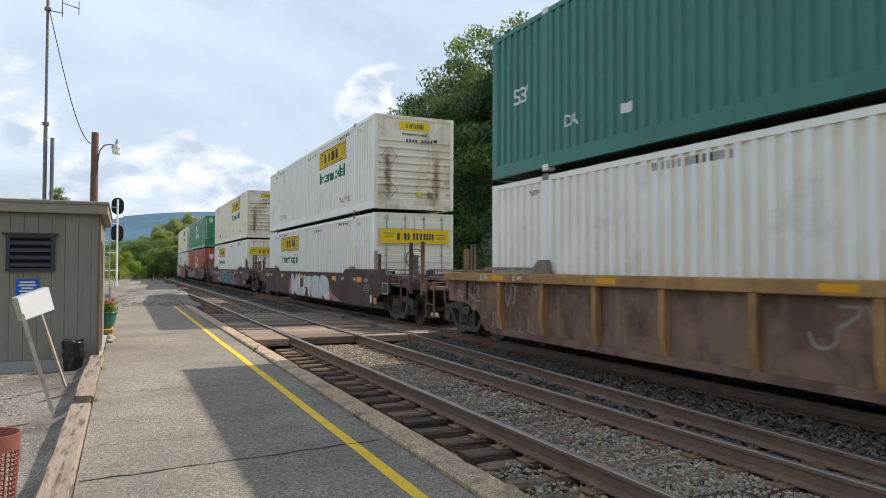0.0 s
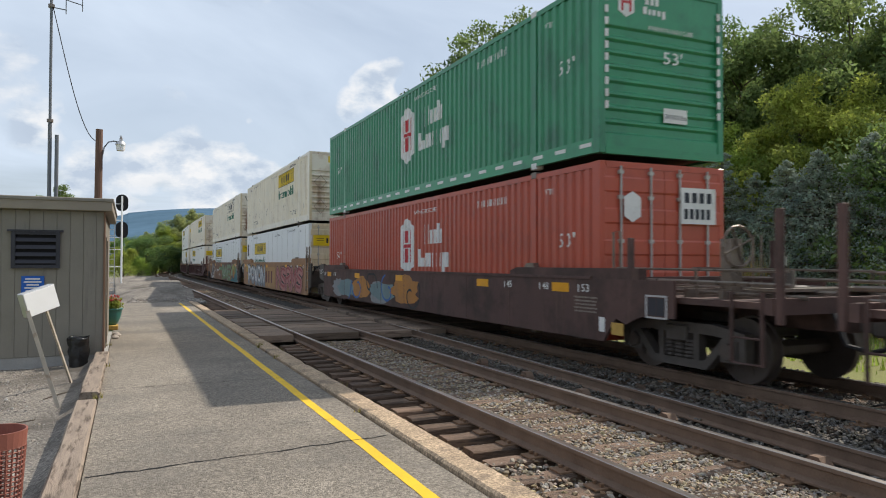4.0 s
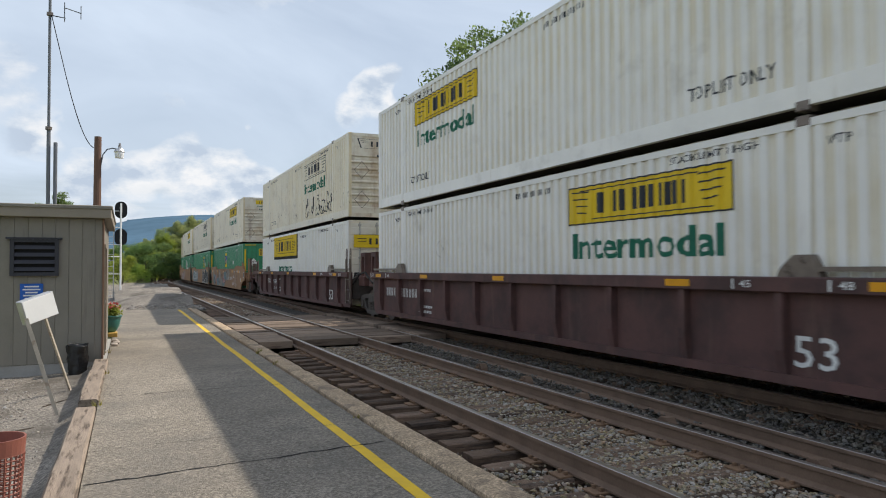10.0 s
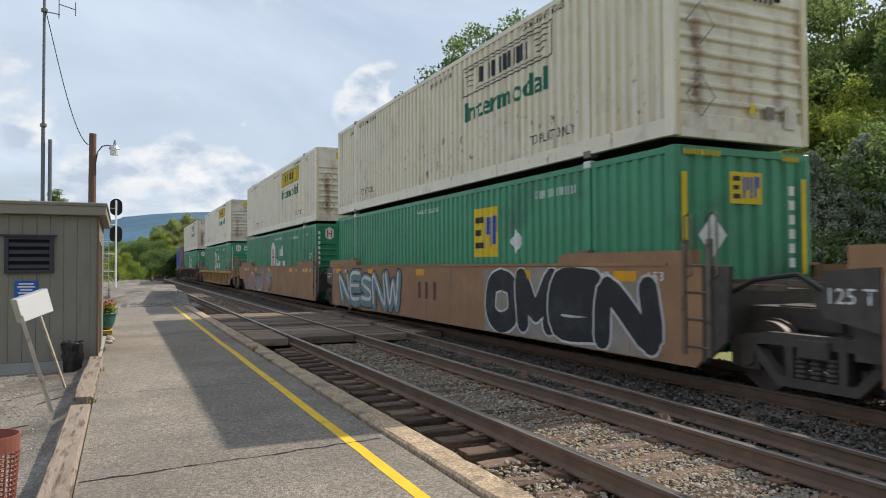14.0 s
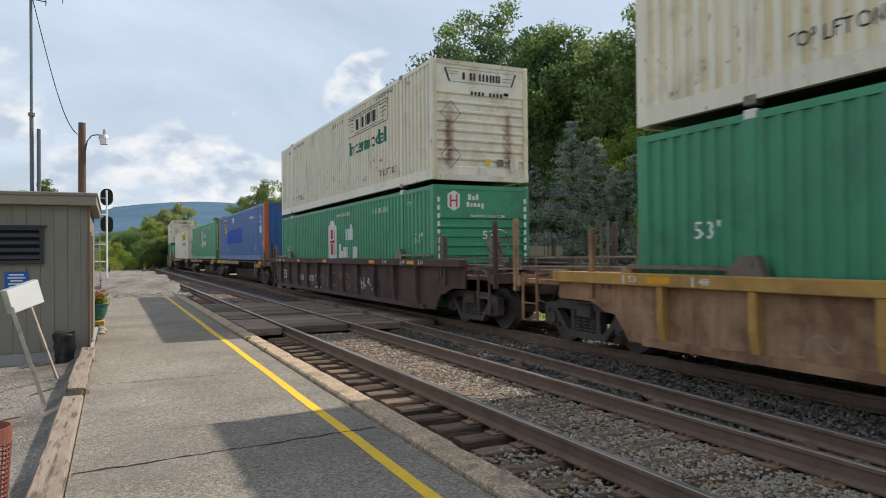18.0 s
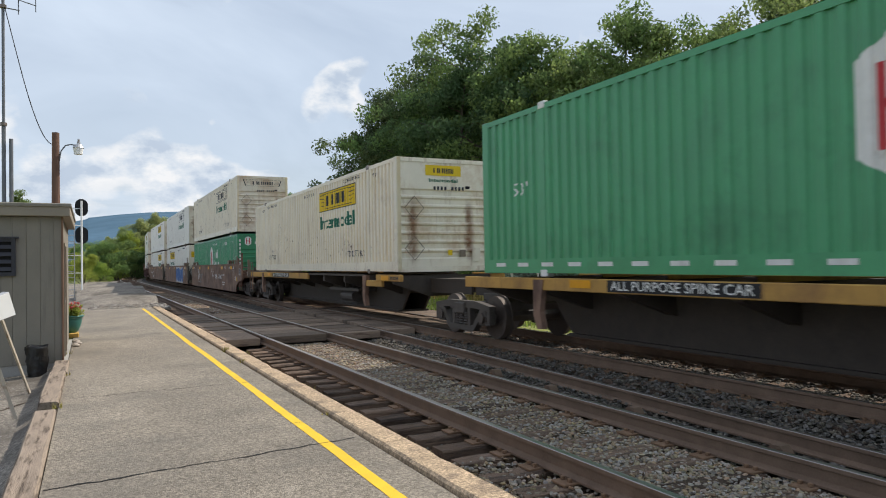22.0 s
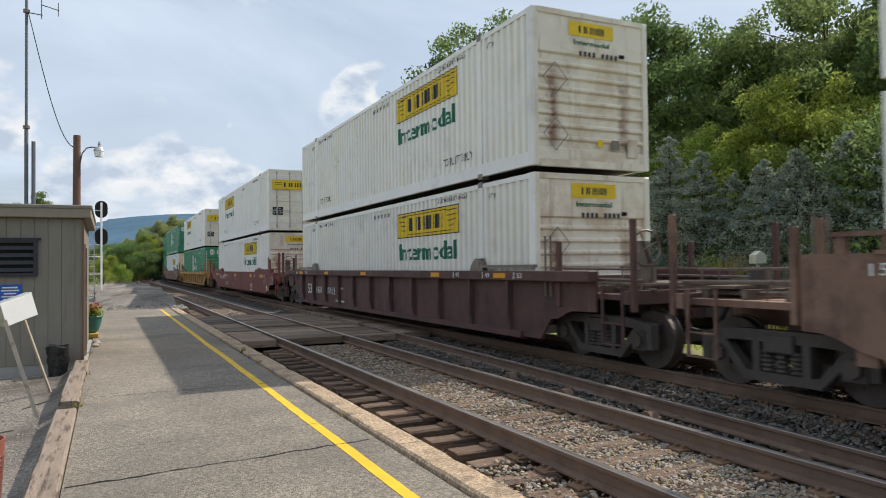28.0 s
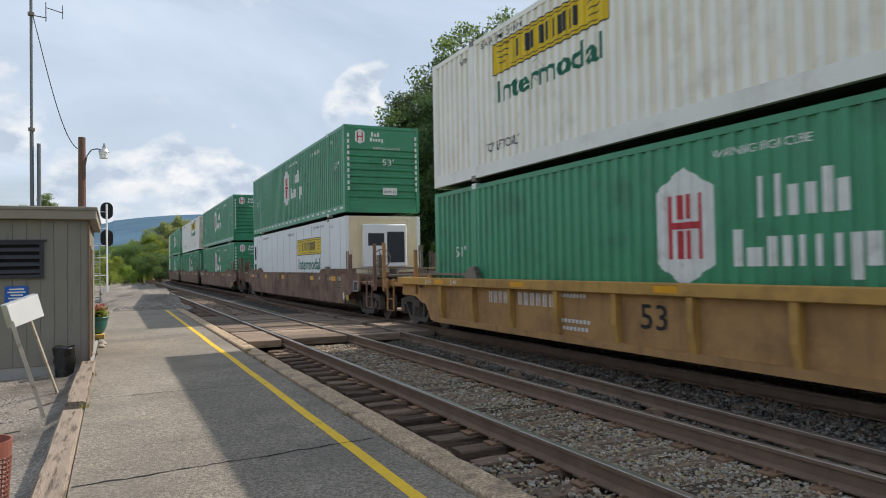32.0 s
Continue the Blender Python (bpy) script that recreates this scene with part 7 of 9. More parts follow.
def well_car(kind, body, gap0, gap1, label, top=1.40, raised=1.5, high=False, trim=None):
    """A container well car; gap0 and gap1: free lengths before and after its load. Origin between the rails under its middle."""
    car = thing("well_car", label, "freight car", "cars of the train")
    long0, long1 = gap0 > 3.7, gap1 > 3.7
    e0, e1 = 1.8 if long0 else 0.62, (0.8 if gap1 < 6.3 and kind != "rib" else 1.8) if long1 else 0.1
    b0, b1 = 0.3, -0.35 if kind == "smooth" else 0.1
    bottom = 0.27 if kind == "rib" else 0.30 if top < 1.4 else 0.18
    if kind == "rib":
        x_out = 1.40
        sheet = sidewall(top - 0.1, bottom, e0, e1, b0, b1)
    else:
        x_out = 1.46
        sheet = sidewall(top, bottom + 0.06, e0, e1, b0, b1)
    for s in (-1, 1):
        def wall(s=s):
            bm = bmesh.new()
            prism(bm, sheet, "x", *sorted((s * x_out, s * (x_out - 0.045))))
            return bm
        shared(("wall", kind, s, e0, e1, b0, b1, top, raised), wall, body, "side_sill", car)
        if kind == "rib":
            shared(("chord", s, round(e0, 2), round(e1, 2), top), boxed(*sorted((s * 1.335, s * 1.53)), -HALF - e0, HALF + e1, top - 0.17, top, bevel=0.012), trim or body, "top_chord", car)
            shared(("sill", s), boxed(*sorted((s * 1.36, s * 1.46)), -7.8, 7.8, bottom - 0.02, bottom + 0.09), body, "bottom_chord", car)
            for k in range(11):
                y = -7.4 + k * 1.48
                shared(("rib", s, k), ribs_post(s, y, bottom, top), trim or body, "rib", car)
        else:
            shared(("cap", s, top), boxed(*sorted((s * 1.30, s * 1.475)), -HALF, HALF, top - 0.012, top + 0.03), body, "top_cap", car)
    for y in (-1, 1):
        def guide(y=y):
            bm = bmesh.new()
            far = HALF + (1.1 if (e0 if y < 0 else e1) > 1 else 0.45)
            prism(bm, [(y * 5.5, top - 0.05), (y * far, top - 0.05), (y * far, raised), (y * 5.75, raised), (y * 5.5, raised - 0.06)], "x", -1.452, -1.31)
            return bm
        if raised > top:
            shared(("guide", y, top, raised, e0, e1), guide, body, "load_guide", car)
        else:
            far = HALF + ((e0 if y < 0 else e1) - 0.3 if high else 0.1)
            lift = top + (0.17 if high else 0.06)
            bar = shared(("bar", y, top, far), boxed(-1.42, -1.32, *sorted((y * 5.9, y * far)), lift, lift + 0.05), "castings" if not high else body, "guide_bar", car)
            for k in range(6 if high else 0):
                yy = y * (6.0 + (far - 6.1) * k / 5)
                shared(("barpost", round(yy, 2), top), boxed(-1.40, -1.34, yy - 0.06, yy + 0.06, top, lift), body, "guide_post", bar)
    shared("wellfloor", well_floor, "beam_black", "well_floor", car, "dark cross members")
    for s, gap in ((-1, gap0), (1, gap1)):
        if gap > 3.7:
            end_gear(car, HALF + gap / 2 - 0.32, s, body, 2.0)
            bogie(car, s * (HALF + (1.35 if s > 0 and gap < 6.3 and kind != "rib" else 1.5)))
        elif s > 0:
            bogie(car, HALF + gap / 2 - 0.4)
            shared(("joint", gap), boxed(-0.45, 0.45, HALF + 0.1, HALF + gap / 2 + 0.6, 0.7, 1.02), "bogie_iron", "articulation", car)
            shared(("jdeck", gap), boxed(-1.3, 1.3, HALF + 0.1, HALF + 0.5, 0.55, 1.2), "bogie_iron", "bulkhead", car)

            def panel():
                bm = bmesh.new()
                prism(bm, [(HALF + 0.11, 0.86), (HALF + 0.72, 0.98), (HALF + 0.72, 1.46), (HALF + 0.11, 1.5)], "x", -1.47, -1.40)
                return bm
            if kind != "rib":
                shared(("endpanel", gap), panel, "bogie_iron", "end_panel", car, "dark grey end panel")
                flat_on(car, 1.47, ("tons", gap), word("125 T", -HALF - 0.42, 1.2, 0.16, 0.5), "mark_white", "lettering", "", 0.006)
            shared(("tank", gap), reservoir(HALF + 0.9), "bogie_iron", "air_reservoir", car)
            shared(("jhose", gap), loop_hose(HALF + 0.55, HALF + gap - 0.55), "cable_black", "brake_hose", car)
        else:
            shared(("jdeck0", gap), boxed(-1.3, 1.3, -HALF - 0.5, -HALF - 0.1, 0.55, 1.2), "bogie_iron", "bulkhead", car)
            shared(("rungs", gap), side_ladder(-HALF - 0.75), "castings", "ladder", car)
            for k, x in enumerate((-1.05, -0.6, 0.2, 0.8)):
                shared(("jpipe", gap, k), boxed(x - 0.04, x + 0.04, -HALF - gap / 2, -HALF - 0.1, 1.22 + 0.05 * (k % 2), 1.29 + 0.05 * (k % 2)), "castings", "pipe", car)
            if kind != "rib":
                def front_panel():
                    bm = bmesh.new()
                    prism(bm, [(-HALF - 0.61, 0.3), (-HALF - 0.98, 0.6), (-HALF - 1.05, top - 0.02), (-HALF - 0.61, top)], "x", -1.45, -1.38)
                    return bm
                shared(("frontpanel", gap, top), front_panel, "bogie_iron", "end_panel", car, "dark grey end panel")
            shared(("jarm", gap), boxed(-0.5, 0.5, -HALF - gap / 2 - 0.3, -HALF - 0.1, 0.74, 1.0), "bogie_iron", "articulation", car)
    if kind == "rib":
        for s, gap in ((-1, gap0), (1, gap1)):
            if gap < 3.7:
                for x in (-1, 1):
                    shared(("column", s, x), end_column(s, x), body, "end_column", car, "hollow box column over the joint")
    # locking stops beside the load
    for y in (-6.1, 6.1):
        def lug(y=y):
            bm = bmesh.new()
            prism(bm, [(y - 0.28, top - 0.02), (y + 0.28, top - 0.02), (y + 0.22, top + 0.1), (y + 0.05, top + 0.24), (y - 0.16, top + 0.24), (y - 0.24, top + 0.1)], "x", -1.42, -1.31)
            return bm
        shared(("lug", y, top), lug, "castings", "load_stop", car)
    if kind != "rib" and e0 > 1:
        end_labels(car, x_out, top, e0)
    if kind != "rib":
        for k in range(9):
            y = -7.3 + 1.83 * k
            shared(("seam", k, top), boxed(-x_out - 0.004, -x_out, y - 0.014, y + 0.014, bottom + 0.1, top - 0.02), body, "weld_seam", car)
    xo = 1.53 if kind == "rib" else x_out
    zr = top - 0.085 if kind == "rib" else top - 0.16
    for k, (y, t) in enumerate(((-7.9, "53"), (-6.75, "48"), (-5.5, "45"), (7.9, "53"), (6.6, "48"))):
        flat_on(car, xo, ("mark", y, zr), word(t, -y, zr, 0.085 if kind == "rib" else 0.12, 0.16 if kind == "rib" else 0.2), "mark_white", "lettering", "", 0.005)
        flat_on(car, xo, ("tick", y, zr), rects((-y - 0.2, -y - 0.17, zr - 0.06, zr + 0.06)), "mark_white", "tick_mark", "", 0.005)
    for k, y in enumerate((-7.2, -4.4, 0.4, 4.1, 7.4)):
        flat_on(car, xo, ("refl", y, zr), rects((-y - 0.22, -y + 0.22, zr - 0.045, zr + 0.045) if kind == "rib" else (-y - 0.25, -y + 0.25, zr - 0.075, zr + 0.075)), "reflector", "reflector", "orange reflective patch", 0.005)
    return car


def end_labels(car, face, top, e):
    """Framed panel, text blocks and small plates near the leading end of a smooth side, and weld seams along it."""
    z = top - 0.52
    flat_on(car, face, ("lframe", e, z), ring([(HALF + e - 0.55, z), (HALF + e - 0.12, z), (HALF + e - 0.12, z + 0.32), (HALF + e - 0.55, z + 0.32)], 0.84), "galvanised", "panel_frame", "", 0.005)
    flat_on(car, face, ("lpanel", e, z), rects((HALF + e - 0.5, HALF + e - 0.34, z + 0.04, z + 0.28), (HALF + e - 0.33, HALF + e - 0.17, z + 0.04, z + 0.28)), "vent_metal", "record_panel", "", 0.004)
    for k in range(5):
        flat_on(car, face, ("ltext", k, z), strokes(HALF - 0.15, z + 0.22 - 0.055 * k, 0.62 - 0.04 * (k % 3), 0.026, 14 - k % 3, 0.62, k), "spray_faded", "small_print", "", 0.005)
    flat_on(car, face, ("lplate", z), rects((HALF + 0.2, HALF + 0.34, z - 0.28, z - 0.06)), "mark_white", "notice", "", 0.006)
    flat_on(car, face, ("lpatch", z), rects((HALF + 0.5, HALF + 0.78, z - 0.3, z - 0.12)), "paint_ochre", "label_ochre", "", 0.006)


def ribs_post(s, y, bottom, top):
    def made():
        bm = bmesh.new()
        prism(bm, [(s * 1.39, bottom + 0.02), (s * 1.44, bottom + 0.02), (s * 1.51, bottom + 0.35), (s * 1.51, top - 0.17), (s * 1.39, top - 0.17)], "y", y - 0.055, y + 0.055)
        return bm
    return made


def well_floor():
    bm = bmesh.new()
    for k in range(9):
        y = -7.6 + k * 1.9
        block(bm, -1.38, 1.38, y - 0.15, y + 0.15, 0.33, 0.41)
    block(bm, -0.3, 0.3, -7.7, 7.7, 0.34, 0.40)
    for s in (-1, 1):
        block(bm, *sorted((s * 1.37, s * 1.1)), -7.8, 7.8, 0.34, 0.39)
    return bm


def end_column(s, x):
    """A box column with a slot through it, on a wider foot."""
    def made():
        bm = bmesh.new()
        y0, y1 = sorted((s * (HALF + 0.82), s * (HALF + 1.24)))
        x0, x1 = sorted((x * 1.12, x * 0.78))
        for a, b, z0, z1 in ((y0, y0 + 0.09, 1.3, 2.04), (y1 - 0.09, y1, 1.3, 2.04), (y0 + 0.09, y1 - 0.09, 1.9, 2.04)):
            block(bm, x0, x1, a, b, z0, z1)
        block(bm, x0 - 0.05, x1 + 0.05, y0 - 0.06, y1 + 0.06, 0.98, 1.3, 0.02)
        return bm
    return made


def side_ladder(y):
    """Two stiles with rungs beside a joint."""
    def made():
        bm = bmesh.new()
        for d in (0.0, 0.42):
            block(bm, -1.49, -1.43, y + d - 0.03, y + d + 0.03, 0.4, 1.85)
            tube(bm, [(-1.46, y + d, 1.85), (-1.46, y + d, 2.15), (-1.46, y + d - 0.09, 2.18), (-1.46, y + d - 0.12, 2.1), (-1.46, y + d - 0.12, 1.4), (-1.46, y + d, 1.36)], 0.014, 6)
        for k in range(4):
            rod(bm, (-1.46, y, 0.5 + k * 0.34), (-1.46, y + 0.42, 0.5 + k * 0.34), 0.016, seg=5)
        return bm
    return made


def reservoir(y):
    def made():
        bm = bmesh.new()
        rod(bm, (-1.15, y, 1.15), (0.3, y, 1.15), 0.17, seg=12)
        return bm
    return made


def loop_hose(y0, y1):
    def made():
        bm = bmesh.new()
        tube(bm, [(-1.3, y0, 1.1), (-1.34, y0 + 0.3 * (y1 - y0), 1.42), (-1.34, y0 + 0.6 * (y1 - y0), 1.35), (-1.3, y1, 1.02)], 0.03, 7)
        return bm
    return made


def spine_tank():
    """Reservoir on a sloped hanger beside the centre beam."""
    bm = bmesh.new()
    rod(bm, (-0.75, -3.6, 0.55), (-0.75, -2.5, 0.55), 0.16, seg=12)
    prism(bm, [(-4.3, 0.72), (-1.6, 0.72), (-1.6, 0.8), (-4.3, 0.8)], "x", -0.95, -0.4)
    for y in (-3.4, -2.7):
        block(bm, -0.8, -0.7, y - 0.03, y + 0.03, 0.55, 1.0)
    return bm


def spine_car(gap0, gap1, label, first, last):
    """A skeleton car: a deep centre beam with yellow sills under one container."""
    car = thing("spine_car", label, "freight car", "cars of the train")

    def beam():
        bm = bmesh.new()
        for s in (-1, 1):
            prism(bm, [(-HALF - gap0 / 2 + 0.1, 0.80), (-6.6, 0.78), (-6.1, 0.24), (6.6, 0.24), (7.1, 0.78), (HALF + gap1 / 2 - 0.1, 0.80), (HALF + gap1 / 2 - 0.1, 1.12), (-HALF - gap0 / 2 + 0.1, 1.12)], "x", *sorted((s * 0.30, s * 0.36)))
        block(bm, -0.45, 0.45, -6.1, 6.6, 0.2, 0.25)
        block(bm, -0.37, 0.37, -HALF - gap0 / 2 + 0.1, HALF + gap1 / 2 - 0.1, 1.1, 1.14)
        return bm
    shared(("beam", gap0, gap1), beam, "beam_black", "centre_beam", car)
    for y in (-7.9, -6.1, -4.2, -2.2, 0, 2.2, 4.2, 6.1, 7.9):
        def arm(y=y):
            bm = bmesh.new()
            prism(bm, [(-1.34, 1.02), (-1.34, 1.22), (1.34, 1.22), (1.34, 1.02), (0.4, 0.7), (-0.4, 0.7)], "y", y - 0.08, y + 0.08)
            return bm
        shared(("arm", y), arm, "beam_black", "cross_arm", car)
    for x in (-1, 1):
        shared(("ysill", x), boxed(*sorted((x * 1.42, x * 1.34)), -0.6, 8.6, 1.05, 1.25, bevel=0.01), "spine_yellow", "side_sill", car, "yellow side sill")
        shared(("bsill", x), boxed(*sorted((x * 1.38, x * 1.33)), -6.0, -0.6, 1.19, 1.25), "beam_black", "side_sill", car, "thin black sill")
        shared(("ysill2", x), boxed(*sorted((x * 1.42, x * 1.34)), -7.3, -6.0, 0.94, 1.10, bevel=0.01), "spine_yellow", "side_sill", car, "yellow side sill")
        shared(("ysill3", x), boxed(*sorted((x * 1.45, x * 1.36)), -HALF - 0.5, -7.0, 1.09, 1.25, bevel=0.01), "spine_yellow", "side_sill", car, "yellow side sill")
    shared("spinetank", spine_tank, "bogie_iron", "air_reservoir", car, "brown air reservoir under the beam")
    for y in (-6.1, 6.1):
        def bracket(y=y):
            bm = bmesh.new()
            prism(bm, [(y - 0.16, 1.22), (y + 0.12, 1.22), (y + 0.12, 0.62), (y + 0.02, 0.42), (y - 0.14, 0.42), (y - 0.06, 0.7)], "x", -1.44, -1.34)
            return bm
        shared(("bracket", y), bracket, "car_rust", "bracket", car)
    flat_on(car, 1.42, "spineback", rects((SPINE_WORD - 1.28, SPINE_WORD + 1.28, 1.07, 1.235)), "mark_black", "nameplate", "black panel")
    flat_on(car, 1.42, "spineword", word("ALL PURPOSE SPINE CAR", SPINE_WORD, 1.152, 0.125, 2.4), "mark_white", "lettering", "", 0.008)
    flat_on(car, 1.45, "spinebars", strokes(HALF + 0.15, 1.17, 0.5, 0.07, 6, 0.6, 1), "mark_dark", "number_marking", "", 0.008)
    for y in (-7.6, 5.0):
        flat_on(car, 1.45 if y < -7 else 1.42, ("srefl", y), rects((-y - 0.25, -y + 0.25, 1.11, 1.23)), "reflector", "reflector", "", 0.006)
    if first:
        bogie(car, -HALF + 1.1)
        low_end(car, -1, HALF + gap0 / 2 - 0.32)
        brake_wheel(car, -HALF - 0.95, -1.05, 1.62)
    if last:
        bogie(car, HALF - 1.1)
        low_end(car, 1, HALF + gap1 / 2 - 0.32)
    else:
        bogie(car, HALF + 1.32)
    return car


def low_end(car, s, y):
    """The bare end of a skeleton car: a low deck, grab irons and steps."""
    shared(("lowdeck", s, y), boxed(-1.3, 1.3, *sorted((s * (HALF + 0.1), s * (y - 0.1))), 1.02, 1.1), "car_rust", "end_platform", car)
    shared(("lowbeam", s, y), boxed(-0.5, 0.5, *sorted((s * HALF, s * (y + 0.2))), 0.7, 0.98, bevel=0.02), "bogie_iron", "coupler", car)
    shared(("lowrail", s, y), boxed(-1.36, -1.30, *sorted((s * (HALF + 0.5), s * (y - 0.1))), 1.06, 1.24, bevel=0.01), "castings", "end_rail", car)
    for x in (-1.46, 1.46):
        def iron(x=x):
            bm = bmesh.new()
            tube(bm, [(x, s * (HALF - 0.05), 1.1), (x, s * (HALF - 0.05), 1.66), (x, s * (HALF + 0.47), 1.66), (x, s * (HALF + 0.47), 1.1)], 0.02, 6)
            return bm
        shared(("lowiron", s, x), iron, "castings", "grab_iron", car)

        def step(x=x):
            bm = bmesh.new()
            tube(bm, [(x, s * HALF, 1.1), (x, s * HALF, 0.5), (x, s * (HALF + 0.47), 0.5), (x, s * (HALF + 0.47), 1.1)], 0.022, 6)
            tube(bm, [(x, s * HALF, 0.8), (x, s * (HALF + 0.47), 0.8)], 0.018, 6)
            return bm
        shared(("lowstep", s, x), step, "car_rust", "step_iron", car)
        shared(("lowpost", s, x), boxed(x - 0.04, x + 0.04, *sorted((s * (HALF + 0.78), s * (HALF + 0.88))), 1.0, 1.8, bevel=0.01), "castings", "stanchion", car)
    for k, x in enumerate((-1.0, -0.4, 0.5)):
        shared(("lowpipe", s, y, k), boxed(x - 0.03, x + 0.03, *sorted((s * (HALF + 0.3), s * (y + 0.1))), 1.16, 1.22), "castings", "pipe", car)


CREAM, WHITE, GREEN = "container_cream", "container_white", "container_green"
L_JB = "white corrugated freight container with a yellow panel and green lettering"
L_JBR = "grimy cream corrugated freight container with rust stains and green lettering"
L_FLAT = "smooth white-panelled freight container with a yellow panel"
L_HUB = "green corrugated freight container with a white and red emblem"
L_EMP = "green corrugated freight container with a yellow square emblem"


def jb(where="n", body=WHITE, end="ribbed", **k):
    return lambda: container("corr", body, "jb", end, L_JBR if body == CREAM else L_JB, p=where, end_body="end_cream" if end == "ribbed" else None, **k)


def flat(where="f", end="doors", **k):
    return lambda: container("flat", "container_flat", "jb", end, L_FLAT, p=where, end_body=CREAM, **k)


def hub(body=GREEN, label=L_HUB, end="ribbed", p=8.35):
    return lambda: container("corr", body, "hub", end, label, p=p)


def emp(p):
    return lambda: container("corr", GREEN, "emp", "ribbed", L_EMP, p=p)


TEAL = lambda: container("corr", "container_teal", "teal", "ribbed", "dark green corrugated freight container with white lettering")
PLAIN = lambda: container("corr", WHITE, "plainjb", "ribbed", "plain white corrugated freight container with small dark markings")
BLUE = lambda: container("corr", "container_blue", "blue", "smooth", "blue corrugated freight container with orange corner posts", posts="post_orange")
RED = lambda: container("corr", "container_red", "hub", "doors", "orange-red corrugated freight container with white emblem")

BROWN = "dark brown well car with ribbed sides and grime"
# leading end of each load along the train, car, paint, car label, upper load, lower load, art
TRAIN = [
    (-26.9, "rib", "car_rust", BROWN, jb("n"), jb("f")),
    (-3.7, "rib", "car_rust", "rust-brown ribbed well car with pale scrawls", TEAL, PLAIN),
    (19.7, "smooth", "car_brown", "dark brown smooth-sided well car with white spray lettering", jb("n"), jb("f", end="doors")),
    (43.0, "smooth", "car_brown", "dark brown smooth-sided well car with turquoise spray lettering", jb("n", CREAM), jb("f", end="doors")),
    (66.7, "smooth", "car_brown", "dark brown smooth-sided well car with faded blue graffiti", hub(), RED),
    (86.0, "high", "car_orange", "dull orange-brown high-sided well car with red and grey graffiti", jb("n", CREAM), flat("f")),
    (105.2, "high", "car_tan", "dull brown high-sided well car with green graffiti", jb("n", CREAM, grey=True), flat("f", border=True)),
    (128.4, "rib", "car_maroon", "maroon-brown ribbed well car with grime", jb("n", CREAM), jb("f", end="doors")),
    (147.6, "rib", "car_maroon", "maroon ribbed well car with small white stencils", jb("f", end="doors"), jb("n")),
    (166.8, "rib", "car_maroon", "maroon ribbed well car with small white stencils", jb("n", CREAM, grey=True), jb("f", end="doors", border=True)),
    (190.0, "high", "car_orange", "orange well car with blue-grey graffiti", jb("n", CREAM), emp(8.4)),
    (209.1, "high", "car_orange", "orange well car with black and white graffiti", jb("n", CREAM, grey=True), emp(5.4)),
    (228.2, "high", "car_orange", "orange well car with faded paint", jb("n", CREAM), hub()),
    (251.3, "rib", "car_yellow", "dull yellow-brown ribbed well car with rust", jb("n", CREAM), hub()),
    (274.4, "rib", "car_brown", "dark brown ribbed well car with white scrawls", jb("n", CREAM, grey=True), hub()),
    (294.4, "spine", "", "yellow skeleton car under a blue container", None, BLUE),
    (312.7, "spine", "", "yellow skeleton car under a green container", None, hub("container_leaf")),
    (333.0, "spine", "", "yellow skeleton car under a cream container", None, jb("n", CREAM)),
    (353.5, "high", "car_rust", "brown high-sided well car with white scrawls", jb("n", CREAM, grey=True), hub()),
    (372.7, "high", "car_rust", "brown high-sided well car with blue graffiti", jb("n", grey=True), jb("f", end="doors")),
    (391.9, "high", "car_rust", "brown high-sided well car with pale scrawls", jb("n"), jb("n")),
    (414.1, "rib", "car_maroon", "faded maroon-brown ribbed well car with small white stencils", jb("n"), jb("n")),
    (436.5, "smooth", "car_red", "dark red smooth-sided well car with white stencils", jb("f", end="doors"), jb("n")),
    (460.0, "rib", "car_ochre", "dull yellow-brown ribbed well car with rust", jb("f", end="doors"), hub()),
    (483.0, "smooth", "car_rust", "brown smooth-sided well car with faded paint", hub(), flat("n", end="cooler")),
    (506.0, "smooth", "car_rust", "brown smooth-sided well car with faded paint", hub(), hub()),
    (525.2, "smooth", "car_rust", "brown smooth-sided well car with faded paint", jb("n"), hub()),
    (544.4, "smooth", "car_rust", "brown smooth-sided well car with faded paint", hub(), hub()),
    (563.6, "rib", "car_brown", BROWN, jb("n"), jb("f", end="doors")),
]
